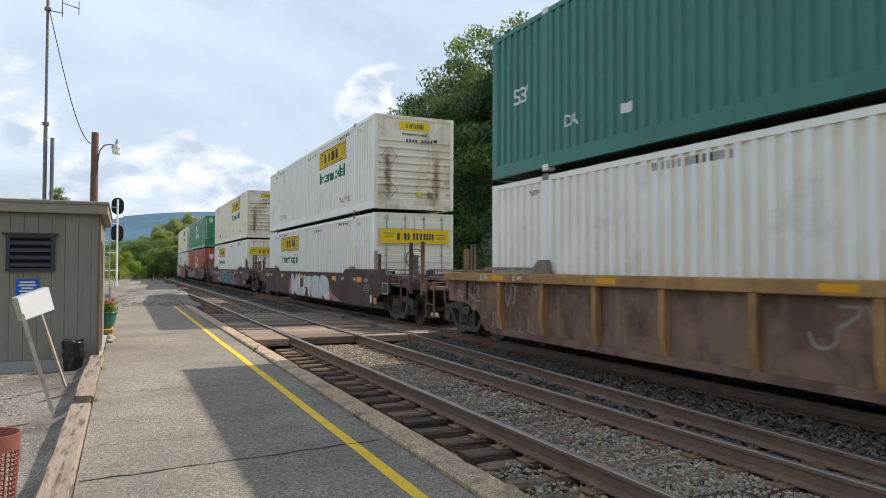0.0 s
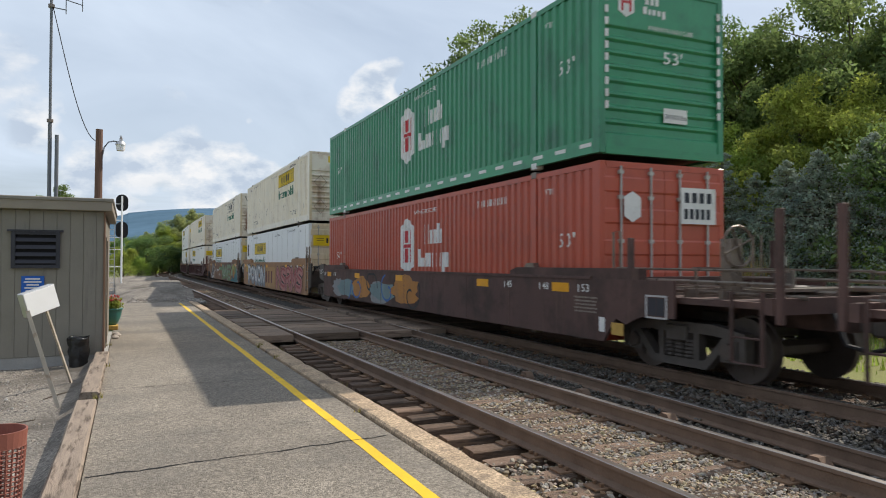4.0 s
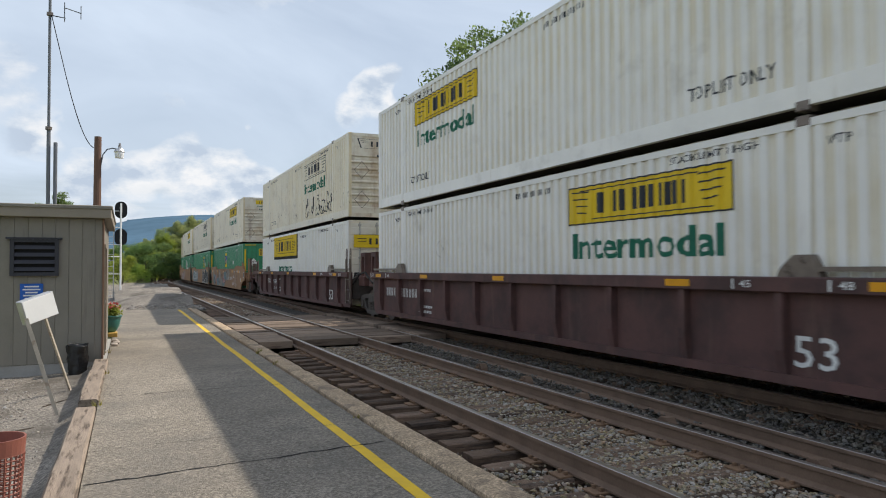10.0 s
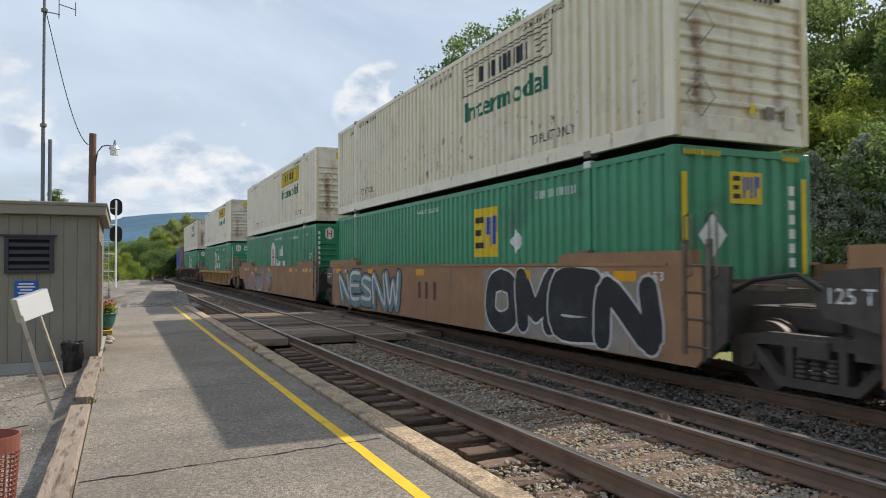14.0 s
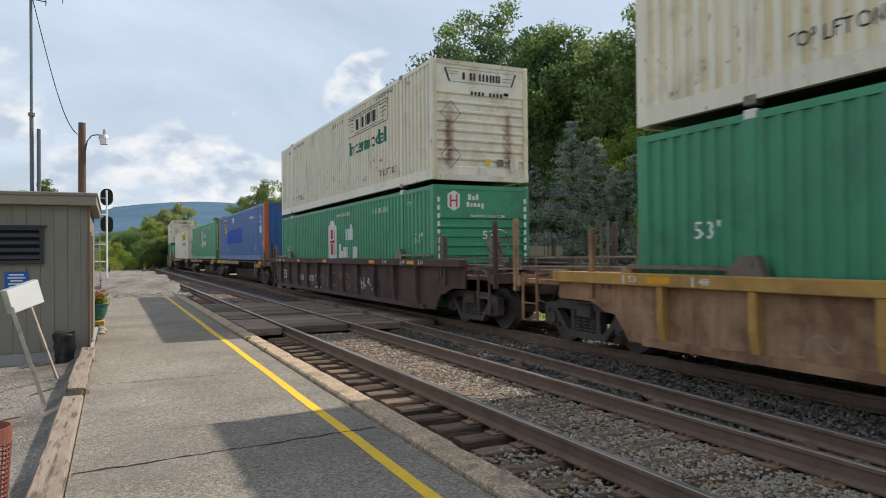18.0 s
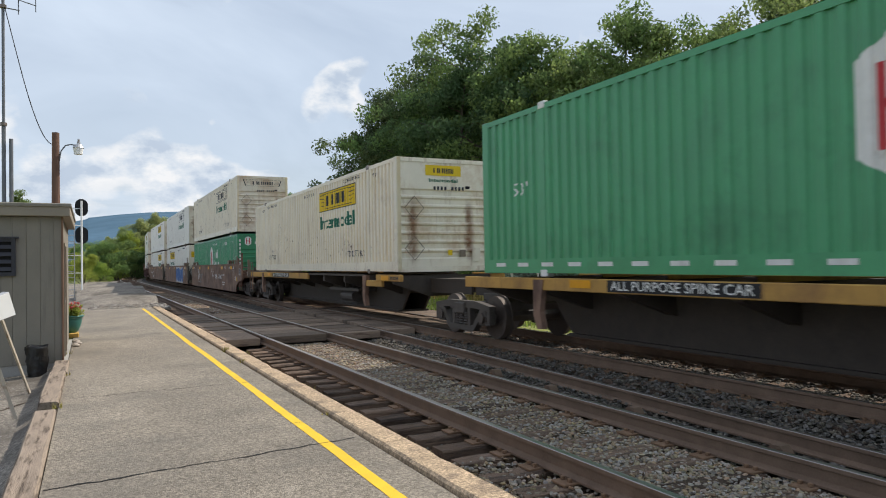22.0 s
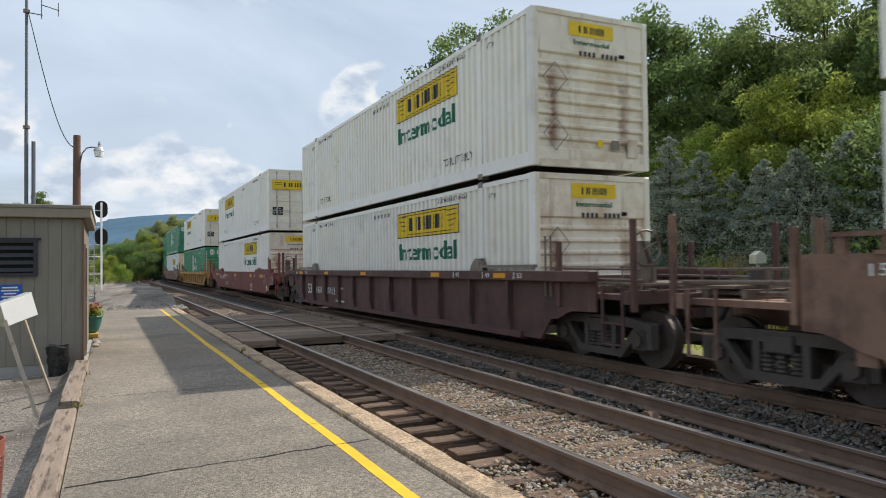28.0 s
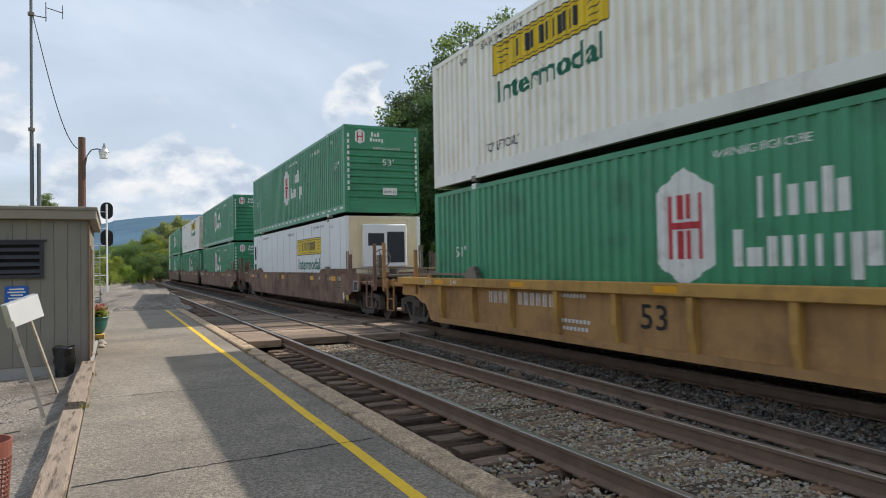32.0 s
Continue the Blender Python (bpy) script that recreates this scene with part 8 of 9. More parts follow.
ART = {
    1: scrawl(3, -9.2, -8.3, 0.85, 1.15, "spray_faded", 4, 0.016) + scrawl(31, -7.9, -6.0, 0.35, 1.2, "spray_faded", 7, 0.02) + scrawl(5, -1.0, 1.5, 0.4, 1.15, "spray_faded", 3, 0.02) + scrawl(51, 2.5, 7, 0.3, 1.15, "spray_faded", 5, 0.03),
    2: [("fill", [(-2.75, 0.42), (-1.9, 0.35), (-2.0, 0.8), (-2.3, 1.18), (-2.6, 0.8)], "spray_pink"), ("fill", [(3.0, 1.1), (3.4, 1.05), (4.2, 0.6), (5.3, 0.24), (4.3, 0.22), (3.7, 0.5)], "spray_pink")]
    + piece("MUTER", -2.15, 3.75, 0.24, 1.26, "spray_white", "spray_black", fat=0.21, lean=-0.12, seed=4),
    3: [("fill", [(-3.4, 0.45), (-2.2, 0.3), (3.2, 0.25), (4.9, 0.28), (4.3, 0.6), (4.0, 1.0), (2.4, 1.24), (-1.0, 1.26), (-2.6, 1.24), (-3.2, 0.9)], "spray_pink")]
    + piece("ONESO", -2.6, 3.5, 0.26, 1.22, "spray_teal", "spray_black", "spray_cyan", fat=0.2, lean=-0.1, seed=7) + scrawl(8, 4.7, 5.6, 0.7, 1.15, "spray_faded", 4, 0.015),
    4: swirls(45, -6.5, 0.5, 0.25, 1.2, 6, ["spray_blue", "spray_black"], ["spray_grey", "spray_cyan", "spray_orange"]),
    5: [("fill", [(x0, z0), (x1, z0), (x1, z1), (x0, z1)], "paint_ochre") for x0, x1, z0, z1 in ((-7.15, -6.5, 1.0, 1.36), (-6.75, -6.4, 0.55, 0.85), (-5.75, -5.0, 1.2, 1.38), (5.3, 5.9, 0.5, 0.7))]
    + [("fill", [(-1.0, 0.35), (1.6, 0.3), (1.9, 1.3), (-0.8, 1.35)], "spray_amber")] + piece("POWON", -6.4, -0.9, 0.22, 1.46, "spray_grey", "spray_black", "spray_white", fat=0.2, lean=-0.08, seed=9) + piece("NSRMS", 2.3, 7.7, 0.22, 1.44, "spray_pink", "spray_black", "spray_red", fat=0.15, lean=0.1, seed=12)
    + [("fill", [(x, 0.52), (x + 0.3, 0.52), (x + 0.3, 1.12), (x, 1.12)], "spray_maroon") for x in (-0.6, 0.1, 0.8)],
    6: [("fill", [(0.6, 0.3), (1.6, 0.2), (3.0, 0.22), (4.6, 0.3), (6.2, 0.35), (6.5, 0.9), (6.1, 1.35), (4.4, 1.5), (2.2, 1.48), (0.8, 1.3), (0.3, 0.8)], "spray_brown"),
        ("fill", [(4.6, 0.2), (6.2, 0.18), (8.4, 0.2), (8.5, 0.7), (8.1, 1.0), (7.6, 1.35), (7.0, 1.5), (7.1, 1.1), (6.7, 0.75), (5.6, 0.5)], "spray_teal"), ("fill", [(6.7, 0.75), (7.4, 0.8), (7.7, 1.25), (7.1, 1.5), (7.0, 1.1)], "spray_green"),
        ("line", [(7.0, 1.52), (7.6, 1.3), (8.0, 0.9), (8.35, 0.2)], "spray_white", 0.03), ("strokes", [[(-1.6, 1.1), (-0.6, 1.1), (0.2, 1.05)]], "spray_green", 0.12)]
    + piece("RWNRS", 0.3, 5.0, 0.22, 1.48, "spray_green", "spray_maroon", "spray_sage", fat=0.17, lean=0.12, seed=16) + swirls(62, 4.0, 6.9, 0.35, 1.4, 5, ["spray_maroon", "spray_faded"], ["spray_lime", "spray_orange", "spray_sage"])
    + swirls(66, 0.6, 4.8, 0.3, 1.45, 5, ["spray_black", "spray_white"], [], 0.022)
    + scrawl(9, -4.6, -2.8, 1.15, 1.45, "spray_faded", 7, 0.012) + [("strokes", [[(-7.1, 0.25), (-6.3, 0.7), (-5.6, 1.42)], [(-6.5, 0.24), (-5.7, 0.6), (-5.0, 1.3)]], "spray_black", 0.17),
       ("strokes", [[(-7.15, 0.4), (-6.4, 0.85), (-5.8, 1.45)], [(-6.7, 0.22), (-5.95, 0.6), (-5.3, 1.4)], [(-6.1, 0.22), (-5.4, 0.65), (-4.8, 1.25)], [(-5.6, 0.5), (-5.0, 0.4), (-4.7, 0.9)]], "spray_white", 0.06)],
    10: swirls(71, -6.8, 2.5, 0.22, 1.46, 10, ["spray_black"], ["spray_faded", "spray_cyan", "spray_pink", "spray_cyan", "spray_faded"], 0.03) + swirls(74, -6.5, 2.2, 0.25, 1.42, 7, ["spray_black", "spray_white"], [], 0.018)
    + scrawl(72, 5.2, 6.5, 0.4, 1.3, "spray_black", 6, 0.014) + scrawl(73, 5.2, 6.5, 0.4, 1.35, "spray_white", 9, 0.014),
    11: [("fill", [(2.9, 0.22), (7.6, 0.2), (8.0, 0.5), (7.8, 1.35), (5, 1.5), (2.9, 1.44)], "spray_faded")] + piece("OMEN", 3.0, 7.8, 0.2, 1.5, "spray_black", "spray_white", fat=0.16, lean=-0.03, seed=21)
    + piece("NESNW", -7.2, -1.7, 0.24, 1.46, "spray_cyan", "spray_black", "spray_white", fat=0.16, lean=-0.1, seed=22) + [("fill", [(x, 0.75), (x + 0.16, 0.75), (x + 0.16, 1.15), (x, 1.15)], "spray_maroon") for x in (-0.5, -0.08, 0.4)],
    12: swirls(88, -6, 0, 0.3, 1.4, 6, ["spray_white", "spray_black"], ["spray_grey", "spray_pink", "spray_faded"]),
    13: scrawl(12, -5.0, 3.0, 0.4, 0.95, "spray_faded", 12, 0.01),
    14: scrawl(13, -3.0, 3.4, 0.5, 0.95, "spray_faded", 13, 0.012) + scrawl(19, 2.6, 4.6, 0.55, 0.85, "spray_white", 9, 0.018),
    18: scrawl(94, 0.7, 1.7, 0.95, 1.4, "spray_white", 7, 0.016) + scrawl(14, -7.0, -5.4, 0.95, 1.3, "spray_faded", 6, 0.012) + scrawl(15, -4.95, -3.95, 0.85, 1.35, "spray_white", 10, 0.018) + scrawl(93, -4.9, -4.0, 0.55, 1.0, "spray_white", 9, 0.016) + scrawl(92, -3.9, -2.9, 0.5, 1.05, "spray_cyan", 8, 0.016),
    19: [("fill", [(0.9, 0.32), (5.5, 0.28), (5.7, 0.6), (5.5, 1.5), (1.0, 1.52)], "spray_white")] + piece("OEON", 1.0, 5.6, 0.28, 1.52, "spray_blue", "spray_white", fat=0.22, seed=25) + scrawl(16, 5.7, 6.8, 0.85, 1.4, "spray_white", 8, 0.018),
    20: scrawl(17, -5.4, 5.0, 0.3, 1.3, "spray_faded", 6, 0.016),
    22: scrawl(18, -2.6, 0.4, 0.6, 1.2, "spray_faded", 6, 0.012),
}
STENCILS = {3: (-5.2, 1.0), 6: (-3.1, 0.95), 7: (4.0, 0.8), 8: (-5.9, 0.9), 9: (-4.6, 0.95), 10: (3.4, 0.9), 14: (-3.3, 0.7), 18: (3.3, 0.95), 20: (-4.2, 0.95), 21: (-4.6, 0.75), 22: (-5.0, 1.0), 23: (-4.2, 0.9)}
SIZES = {6: (-7.5, 0.75), 7: (6.0, 0.65), 8: (6.3, 0.6), 9: (6.3, 0.6), 13: (-1.0, 0.75), 14: (-6.9, 0.75), 21: (-6.6, 0.75), 22: (4.6, 0.55), 23: (-0.75, 0.75), 5: (6.6, 0.7), 10: (-7.05, 0.6), 3: (5.65, 0.6)}


def joined_rects(*drawings):
    bm = bmesh.new()
    for d in drawings:
        other = d()
        for f in other.faces:
            bm.faces.new([bm.verts.new(v.co) for v in f.verts])
        other.free()
    return bm


for i, (start, kind, paint, label, upper, lower) in enumerate(TRAIN):
    gap0 = round(start - TRAIN[i - 1][0] - 2 * HALF, 2) if i else 7.0
    gap1 = round(TRAIN[i + 1][0] - start - 2 * HALF, 2) if i + 1 < len(TRAIN) else 7.0
    mid = start + HALF
    if kind == "spine":
        car = spine_car(gap0, gap1, label, TRAIN[i - 1][1] != "spine", TRAIN[i + 1][1] != "spine")
        floor_z = 1.265
        if i == 16:
            spray(car, piece("RUSOS", 0.6, 5.0, 0.3, 0.76, "spray_black", "spray_faded", fat=0.17, seed=31), 0.362, 0.78)
    else:
        top, raised = {"rib": (1.42, 1.42), "smooth": (1.30, 1.46), "high": (1.53, 1.72)}[kind]
        if kind == "high" and paint == "car_rust":
            top, raised = 1.60, 1.60
        if paint in ("car_yellow", "car_ochre"):
            top, raised = 1.24, 1.24
        car = well_car("rib" if kind == "rib" else "smooth", paint, gap0, gap1, label, top=top, raised=raised, high=kind == "high" and paint == "car_rust", trim={1: "car_ochre", 13: "spine_yellow", 23: "spine_yellow"}.get(i))
        floor_z = 0.285
        if i in ART:
            spray(car, ART[i], 1.40 if kind == "rib" else 1.46, top - (0.2 if kind == "rib" else 0.03), 0.3 if kind == "rib" else 0.38 if top < 1.4 else 0.26)
        face = 1.40 if kind == "rib" else 1.46
        if i in STENCILS:
            x, z = STENCILS[i]
            flat_on(car, face, ("sten", x, z), lambda x=x, z=z: joined_rects(strokes(x - 0.8, z, 0.75, 0.22, 4, 0.55, 1), strokes(x + 0.5, z, 1.2, 0.22, 6, 0.55, 1)), "mark_white", "number_marking", "stencilled number bars", 0.009)
            flat_on(car, face, ("sten2", x, z), lambda x=x, z=z: joined_rects(strokes(x + 1.6, z - 0.3, 0.9, 0.06, 9, 0.6, 2), strokes(x + 1.6, z - 0.42, 0.8, 0.06, 8, 0.6, 2), strokes(x + 1.6, z + 0.1, 0.7, 0.06, 8, 0.6, 2)), "mark_white", "small_print", "", 0.009)
        if i == 9:
            flat_on(car, face, "limit", word("LD LMT 117500", STENCILS[i][0] + 0.75, 0.62, 0.1, 0.95), "mark_white", "lettering", "", 0.009)
        if i in SIZES:
            flat_on(car, face, ("size", *SIZES[i]), word("53", SIZES[i][0], SIZES[i][1], 0.34, 0.52), "spray_faded" if i == 3 else "mark_white" if paint not in ("car_orange", "car_ochre", "car_tan") else "mark_black", "lettering", "", 0.009)
        if gap0 > 5:
            brake_wheel(car, -HALF - 2.4)
    MOVERS.append((car, mid, 0.0))
    low = lower()
    MOVERS.append((low, mid, floor_z))
    if upper:
        high_box = upper()
        MOVERS.append((high_box, mid, floor_z + TALL + 0.045))
        if i == 9:
            put(high_box, "ink", ink(2.0, 6.4, 0.4, 1.15, 9, 5), "corr", "mark_black", "scribble", "black scrawled tag")


# ---- trees ----
def leaf_cloud(centres, radii, counts, size, seed, squash=0.75, droop=0.0):
    """Many small bent leaf cards round the given clump centres, as arrays of vertices and faces."""
    r = np.random.RandomState(seed)
    out_v, out_f, base = [], [], 0
    for c, rad, n in zip(centres, radii, counts):
        n = int(n)
        d = r.normal(size=(n, 3))
        d /= np.linalg.norm(d, axis=1, keepdims=True)
        p = np.array(c) + d * rad * (r.rand(n, 1) ** 0.45) * np.array([1, 1, squash])
        s = size * (0.55 + 0.8 * r.rand(n, 1))
        u = r.normal(size=(n, 3)) + np.array([0, 0, -droop])
        u /= np.linalg.norm(u, axis=1, keepdims=True)
        w = np.cross(u, d + 0.6 * r.normal(size=(n, 3)))
        w /= np.linalg.norm(w, axis=1, keepdims=True) + 1e-9
        v = np.stack([p - u * s, p + w * s * 0.5, p + u * s, p - w * s * 0.5], 1)
        out_v.append(v.reshape(-1, 3))
        i = base + 4 * np.arange(n)[:, None]
        out_f.append(np.concatenate([i + np.array([[0, 1, 2]]), i + np.array([[0, 2, 3]])], 1).reshape(-1, 3))
        base += 4 * n
    return np.concatenate(out_v), np.concatenate(out_f)


def mesh_from(name, v, f, material):
    mesh = bpy.data.meshes.new(name)
    mesh.vertices.add(len(v))
    mesh.vertices.foreach_set("co", np.asarray(v, float).ravel())
    mesh.loops.add(f.size)
    mesh.loops.foreach_set("vertex_index", f.ravel())
    mesh.polygons.add(len(f))
    mesh.polygons.foreach_set("loop_start", np.arange(0, f.size, 3))
    mesh.materials.append(MATS[material])
    mesh.update(calc_edges=True)
    return mesh


TREE_MESHES = {}


def broadleaf(kind, seed, height, spread, material, clumps=95, leaf=0.17, per=90, bare=0.22):
    """Trunk, limbs and crown meshes of a broad-leaved tree."""
    r = random.Random(seed)
    bm = bmesh.new()
    lean = Vector((r.uniform(-0.04, 0.04), r.uniform(-0.04, 0.04), 1))
    stem = [lean * (height * f) for f in (0, 0.12, 0.3, 0.5, 0.7, 0.88)]
    for k in range(1, 6):
        stem[k] = stem[k] + Vector((r.uniform(-0.02, 0.02), r.uniform(-0.02, 0.02), 0)) * height
    girth = height * 0.018
    for k in range(5):
        rod(bm, stem[k], stem[k + 1], girth * (1 - 0.19 * k), girth * (1 - 0.19 * (k + 1)), 8)
    centres, radii = [], []
    limbs = 15
    for k in range(limbs):
        f = bare + (0.93 - bare) * (k + r.random()) / limbs
        i = min(int(f * 5), 4)
        start = stem[i].lerp(stem[i + 1], f * 5 - i)
        a = k * 2.4 + r.uniform(-0.5, 0.5)
        reach = spread * math.sin(math.pi * min(max((f - bare) / (1 - bare) * 0.82 + 0.16, 0.05), 1)) * r.uniform(0.7, 1.15)
        end = start + Vector((math.cos(a) * reach, math.sin(a) * reach, reach * r.uniform(0.15, 0.6)))
        mid = start.lerp(end, 0.5) + Vector((0, 0, 0.1 * reach))
        rod(bm, start, mid, girth * 0.38 * (1.2 - f), girth * 0.25 * (1.2 - f), 6)
        rod(bm, mid, end, girth * 0.25 * (1.2 - f), girth * 0.08, 5)
        for m in range(clumps // limbs):
            g = r.uniform(0.3, 1.08)
            q = start.lerp(end, g) + Vector((r.gauss(0, 1), r.gauss(0, 1), r.gauss(0, 0.8))) * spread * 0.15
            centres.append(q)
            radii.append(spread * r.uniform(0.13, 0.26))
    for m in range(6):
        centres.append(stem[5] + Vector((r.gauss(0, 0.3), r.gauss(0, 0.3), r.uniform(-0.4, 0.7))) * spread * 0.35)
        radii.append(spread * r.uniform(0.14, 0.24))
    wood = bpy.data.meshes.new("trunk")
    bm.to_mesh(wood)
    bm.free()
    wood.materials.append(MATS["bark"])
    v, f = leaf_cloud(centres, radii, [per * (q / (spread * 0.2)) ** 2 for q in radii], leaf, seed)
    TREE_MESHES[kind] = (wood, mesh_from("crown", v, f, material))


def spruce(kind, seed, height, spread, material):
    """Trunk and needle-covered boughs of a spruce."""
    r = random.Random(seed)
    bm = bmesh.new()
    rod(bm, (0, 0, 0), (0, 0, height * 0.97), height * 0.016, 0.015, 8)
    centres, radii = [], []
    tiers = 34
    for k in range(tiers):
        f = 0.04 + 0.95 * k / tiers
        reach = spread * (1 - f) ** 0.85 + 0.08
        n = max(int(12 * (1 - f)) + 4, 4)
        for m in range(n):
            a = 2 * math.pi * (m + r.random() * 0.7) / n + k
            f = min(max(f + r.uniform(-0.018, 0.018), 0.02), 0.985)
            ln = reach * r.uniform(0.75, 1.15)
            tip = Vector((math.cos(a) * ln, math.sin(a) * ln, height * f + ln * 0.08))
            rod(bm, (0, 0, height * f), tip, 0.02, 0.006, 4)
            for g in (0.4, 0.7, 0.98):
                centres.append(Vector((0, 0, height * f)).lerp(tip, g) + Vector((0, 0, -0.04)))
                radii.append(0.1 + 0.2 * reach * (1.1 - 0.6 * g))
    wood = bpy.data.meshes.new("trunk")
    bm.to_mesh(wood)
    bm.free()
    wood.materials.append(MATS["bark"])
    v, f = leaf_cloud(centres, radii, [22] * len(centres), 0.055, seed, squash=0.7)
    TREE_MESHES[kind] = (wood, mesh_from("crown", v, f, material))


def shrub(kind, seed, height, spread, material, leaf=0.06, clumps=26, per=420):
    r = random.Random(seed)
    bm = bmesh.new()
    centres, radii = [], []
    for k in range(clumps):
        a, d, z = r.uniform(0, 6.28), spread * r.random() ** 0.6, r.uniform(0.12, 1) ** 0.8
        top = Vector((math.cos(a) * d * (1.15 - 0.5 * z), math.sin(a) * d * (1.15 - 0.5 * z), height * z))
        if k % 3 == 0:
            rod(bm, (top.x * 0.2, top.y * 0.2, 0), top, 0.04, 0.012, 5)
        centres.append(top)
        radii.append(spread * r.uniform(0.2, 0.38))
    wood = bpy.data.meshes.new("stems")
    bm.to_mesh(wood)
    bm.free()
    wood.materials.append(MATS["bark"])
    v, f = leaf_cloud(centres, radii, [per] * clumps, leaf, seed)
    TREE_MESHES[kind] = (wood, mesh_from("crown", v, f, material))


broadleaf("oak_a", 1, 17, 5.2, "leaf_green", 130, 0.135, 230)
broadleaf("oak_b", 2, 15, 4.6, "leaf_dark", 115, 0.13, 230)
broadleaf("oak_c", 3, 19, 5.6, "leaf_dark", 145, 0.14, 240, 0.15)
broadleaf("ash", 4, 16, 4.4, "leaf_green", 80, 0.13, 170, 0.35)
broadleaf("locust", 5, 20, 5.0, "leaf_green", 60, 0.13, 130, 0.5)
broadleaf("maple", 6, 12, 4.6, "leaf_bright", 90, 0.1, 360, 0.1)
broadleaf("poplar", 12, 14, 4.6, "leaf_hazed", 105, 0.13, 260, 0.1)
spruce("spruce_a", 7, 8.0, 2.6, "needle_blue")
spruce("spruce_b", 8, 6.5, 2.5, "needle_blue")
shrub("shrub_a", 9, 3.4, 2.2, "leaf_bright")
shrub("shrub_b", 10, 3.0, 2.4, "leaf_dark")
shrub("shrub_c", 11, 4.6, 2.6, "leaf_green", 0.07, 34, 420)
KINDS = {"oak": ("tall broad-leaved tree in full summer leaf", "tree"), "ash": ("slender broad-leaved tree with an open crown", "tree"), "locust": ("tall thin-crowned tree with bare lower limbs", "tree"),
         "maple": ("bright green broad-leaved tree with the light put into its leaf colour", "tree"), "poplar": ("broad-leaved tree beyond the bend, leaf colour paled for haze", "tree"), "spruce": ("blue-grey spruce with boughs to the ground", "conifer"), "shrub": ("dense leafy shrub at the wood's edge", "shrub")}


def plant(kind, x, y, scale=1.0, turn=0.0, tall=1.0, group="trees along the line"):
    label, category = KINDS[kind.split("_")[0]]
    t = thing({"conifer": "spruce", "shrub": "shrub", "tree": "tree"}[category], label, category, group)
    wood, crown = TREE_MESHES[kind]
    for name, mesh in (("trunk" if category != "shrub" else "stem", wood), ("crown", crown)):
        o = new(name, mesh)
        o.parent = t
    z = ground_height(x, y)
    t.matrix_world = Matrix.Translation((x, y, z - 0.06)) @ Matrix.Rotation(turn, 4, "Z") @ Matrix.Diagonal((scale, scale, scale * tall, 1))
    return t


rt = random.Random(77)
# edge of the wood across the tracks: direction from the eye, distance to its right, kind, size
EDGE = [(9.4, 27, "ash", 1.0), (11.0, 26, "oak_a", 1.0), (12.4, 28, "maple", 1.1), (13.7, 25, "ash", 0.95), (15.2, 28, "oak_b", 0.6), (16.4, 25, "maple", 0.8), (18.0, 27, "oak_a", 0.6), (19.4, 26, "oak_b", 0.66),
        (21.6, 26, "oak_b", 1.05), (22.6, 25, "oak_c", 0.98), (24.2, 26, "oak_c", 1.03), (25.8, 25, "oak_c", 1.05), (27.4, 26, "oak_a", 1.12), (29.0, 24, "oak_c", 0.95), (30.2, 27, "locust", 1.12),
        (31.6, 25, "oak_b", 1.15), (33.8, 26, "oak_a", 1.05), (36.0, 27, "oak_a", 1.02), (38.6, 28, "oak_a", 0.95), (41.0, 27, "ash", 1.05), (43.6, 29, "ash", 1.0), (46.5, 30, "locust", 0.8), (49.0, 30, "oak_a", 0.9), (52.0, 31, "ash", 1.0), (55.0, 30, "locust", 0.78), (58.5, 31, "oak_a", 0.9), (63, 31, "oak_a", 0.9)]
for turn, x, kind, size in EDGE:
    plant(kind, x, x / math.tan(radians(turn)), size, rt.uniform(0, 6))
for turn, x, kind, size in ((14.5, 36, "oak_a", 1.0), (18.5, 36, "oak_a", 0.7), (21.8, 36, "oak_c", 1.0), (24.8, 35, "oak_a", 1.1), (28.0, 35, "oak_c", 1.0), (31.5, 36, "oak_a", 1.1), (35, 37, "oak_c", 0.95), (39, 38, "ash", 1.1), (43.5, 39, "locust", 0.95), (47.5, 40, "oak_a", 1.0), (52, 41, "ash", 1.0), (57, 42, "oak_a", 1.0), (33, 46, "oak_c", 1.05), (38, 47, "ash", 1.1), (46, 49, "locust", 1.0), (50, 50, "ash", 1.1), (56, 52, "oak_a", 0.95)):
    plant(kind, x, x / math.tan(radians(turn)), size, rt.uniform(0, 6))
# growth in leaves brightened to look sunlit, spruces and shrubs in front of the wood
for turn, x, kind, size in ((40.0, 23.5, "maple", 0.72), (43.5, 23, "maple", 0.62), (47.0, 24, "maple", 0.68), (51.5, 24.5, "maple", 0.8), (56.0, 25, "maple", 0.75), (37.2, 24, "maple", 0.6)):
    plant(kind, x, x / math.tan(radians(turn)), size, rt.uniform(0, 6))
for turn, x, tall in ((35.6, 20.5, 8.7), (37.4, 20.8, 7.7), (43.5, 20.5, 7.3), (50.2, 20.5, 5.8), (45.8, 20.2, 6.4), (42.6, 21, 6.1), (52.3, 20.5, 6.0), (48.0, 20.8, 5.6), (40.4, 21.2, 6.6), (39.0, 20.6, 6.2), (32.6, 21.5, 7.0), (29.5, 22, 6.2), (55.5, 20.5, 6.2), (59, 20, 6.4)):
    plant("spruce_a" if tall > 6.3 else "spruce_b", x, x / math.tan(radians(turn)), tall / (8.0 if tall > 6.3 else 6.5), rt.uniform(0, 6), group="spruces by the wood")
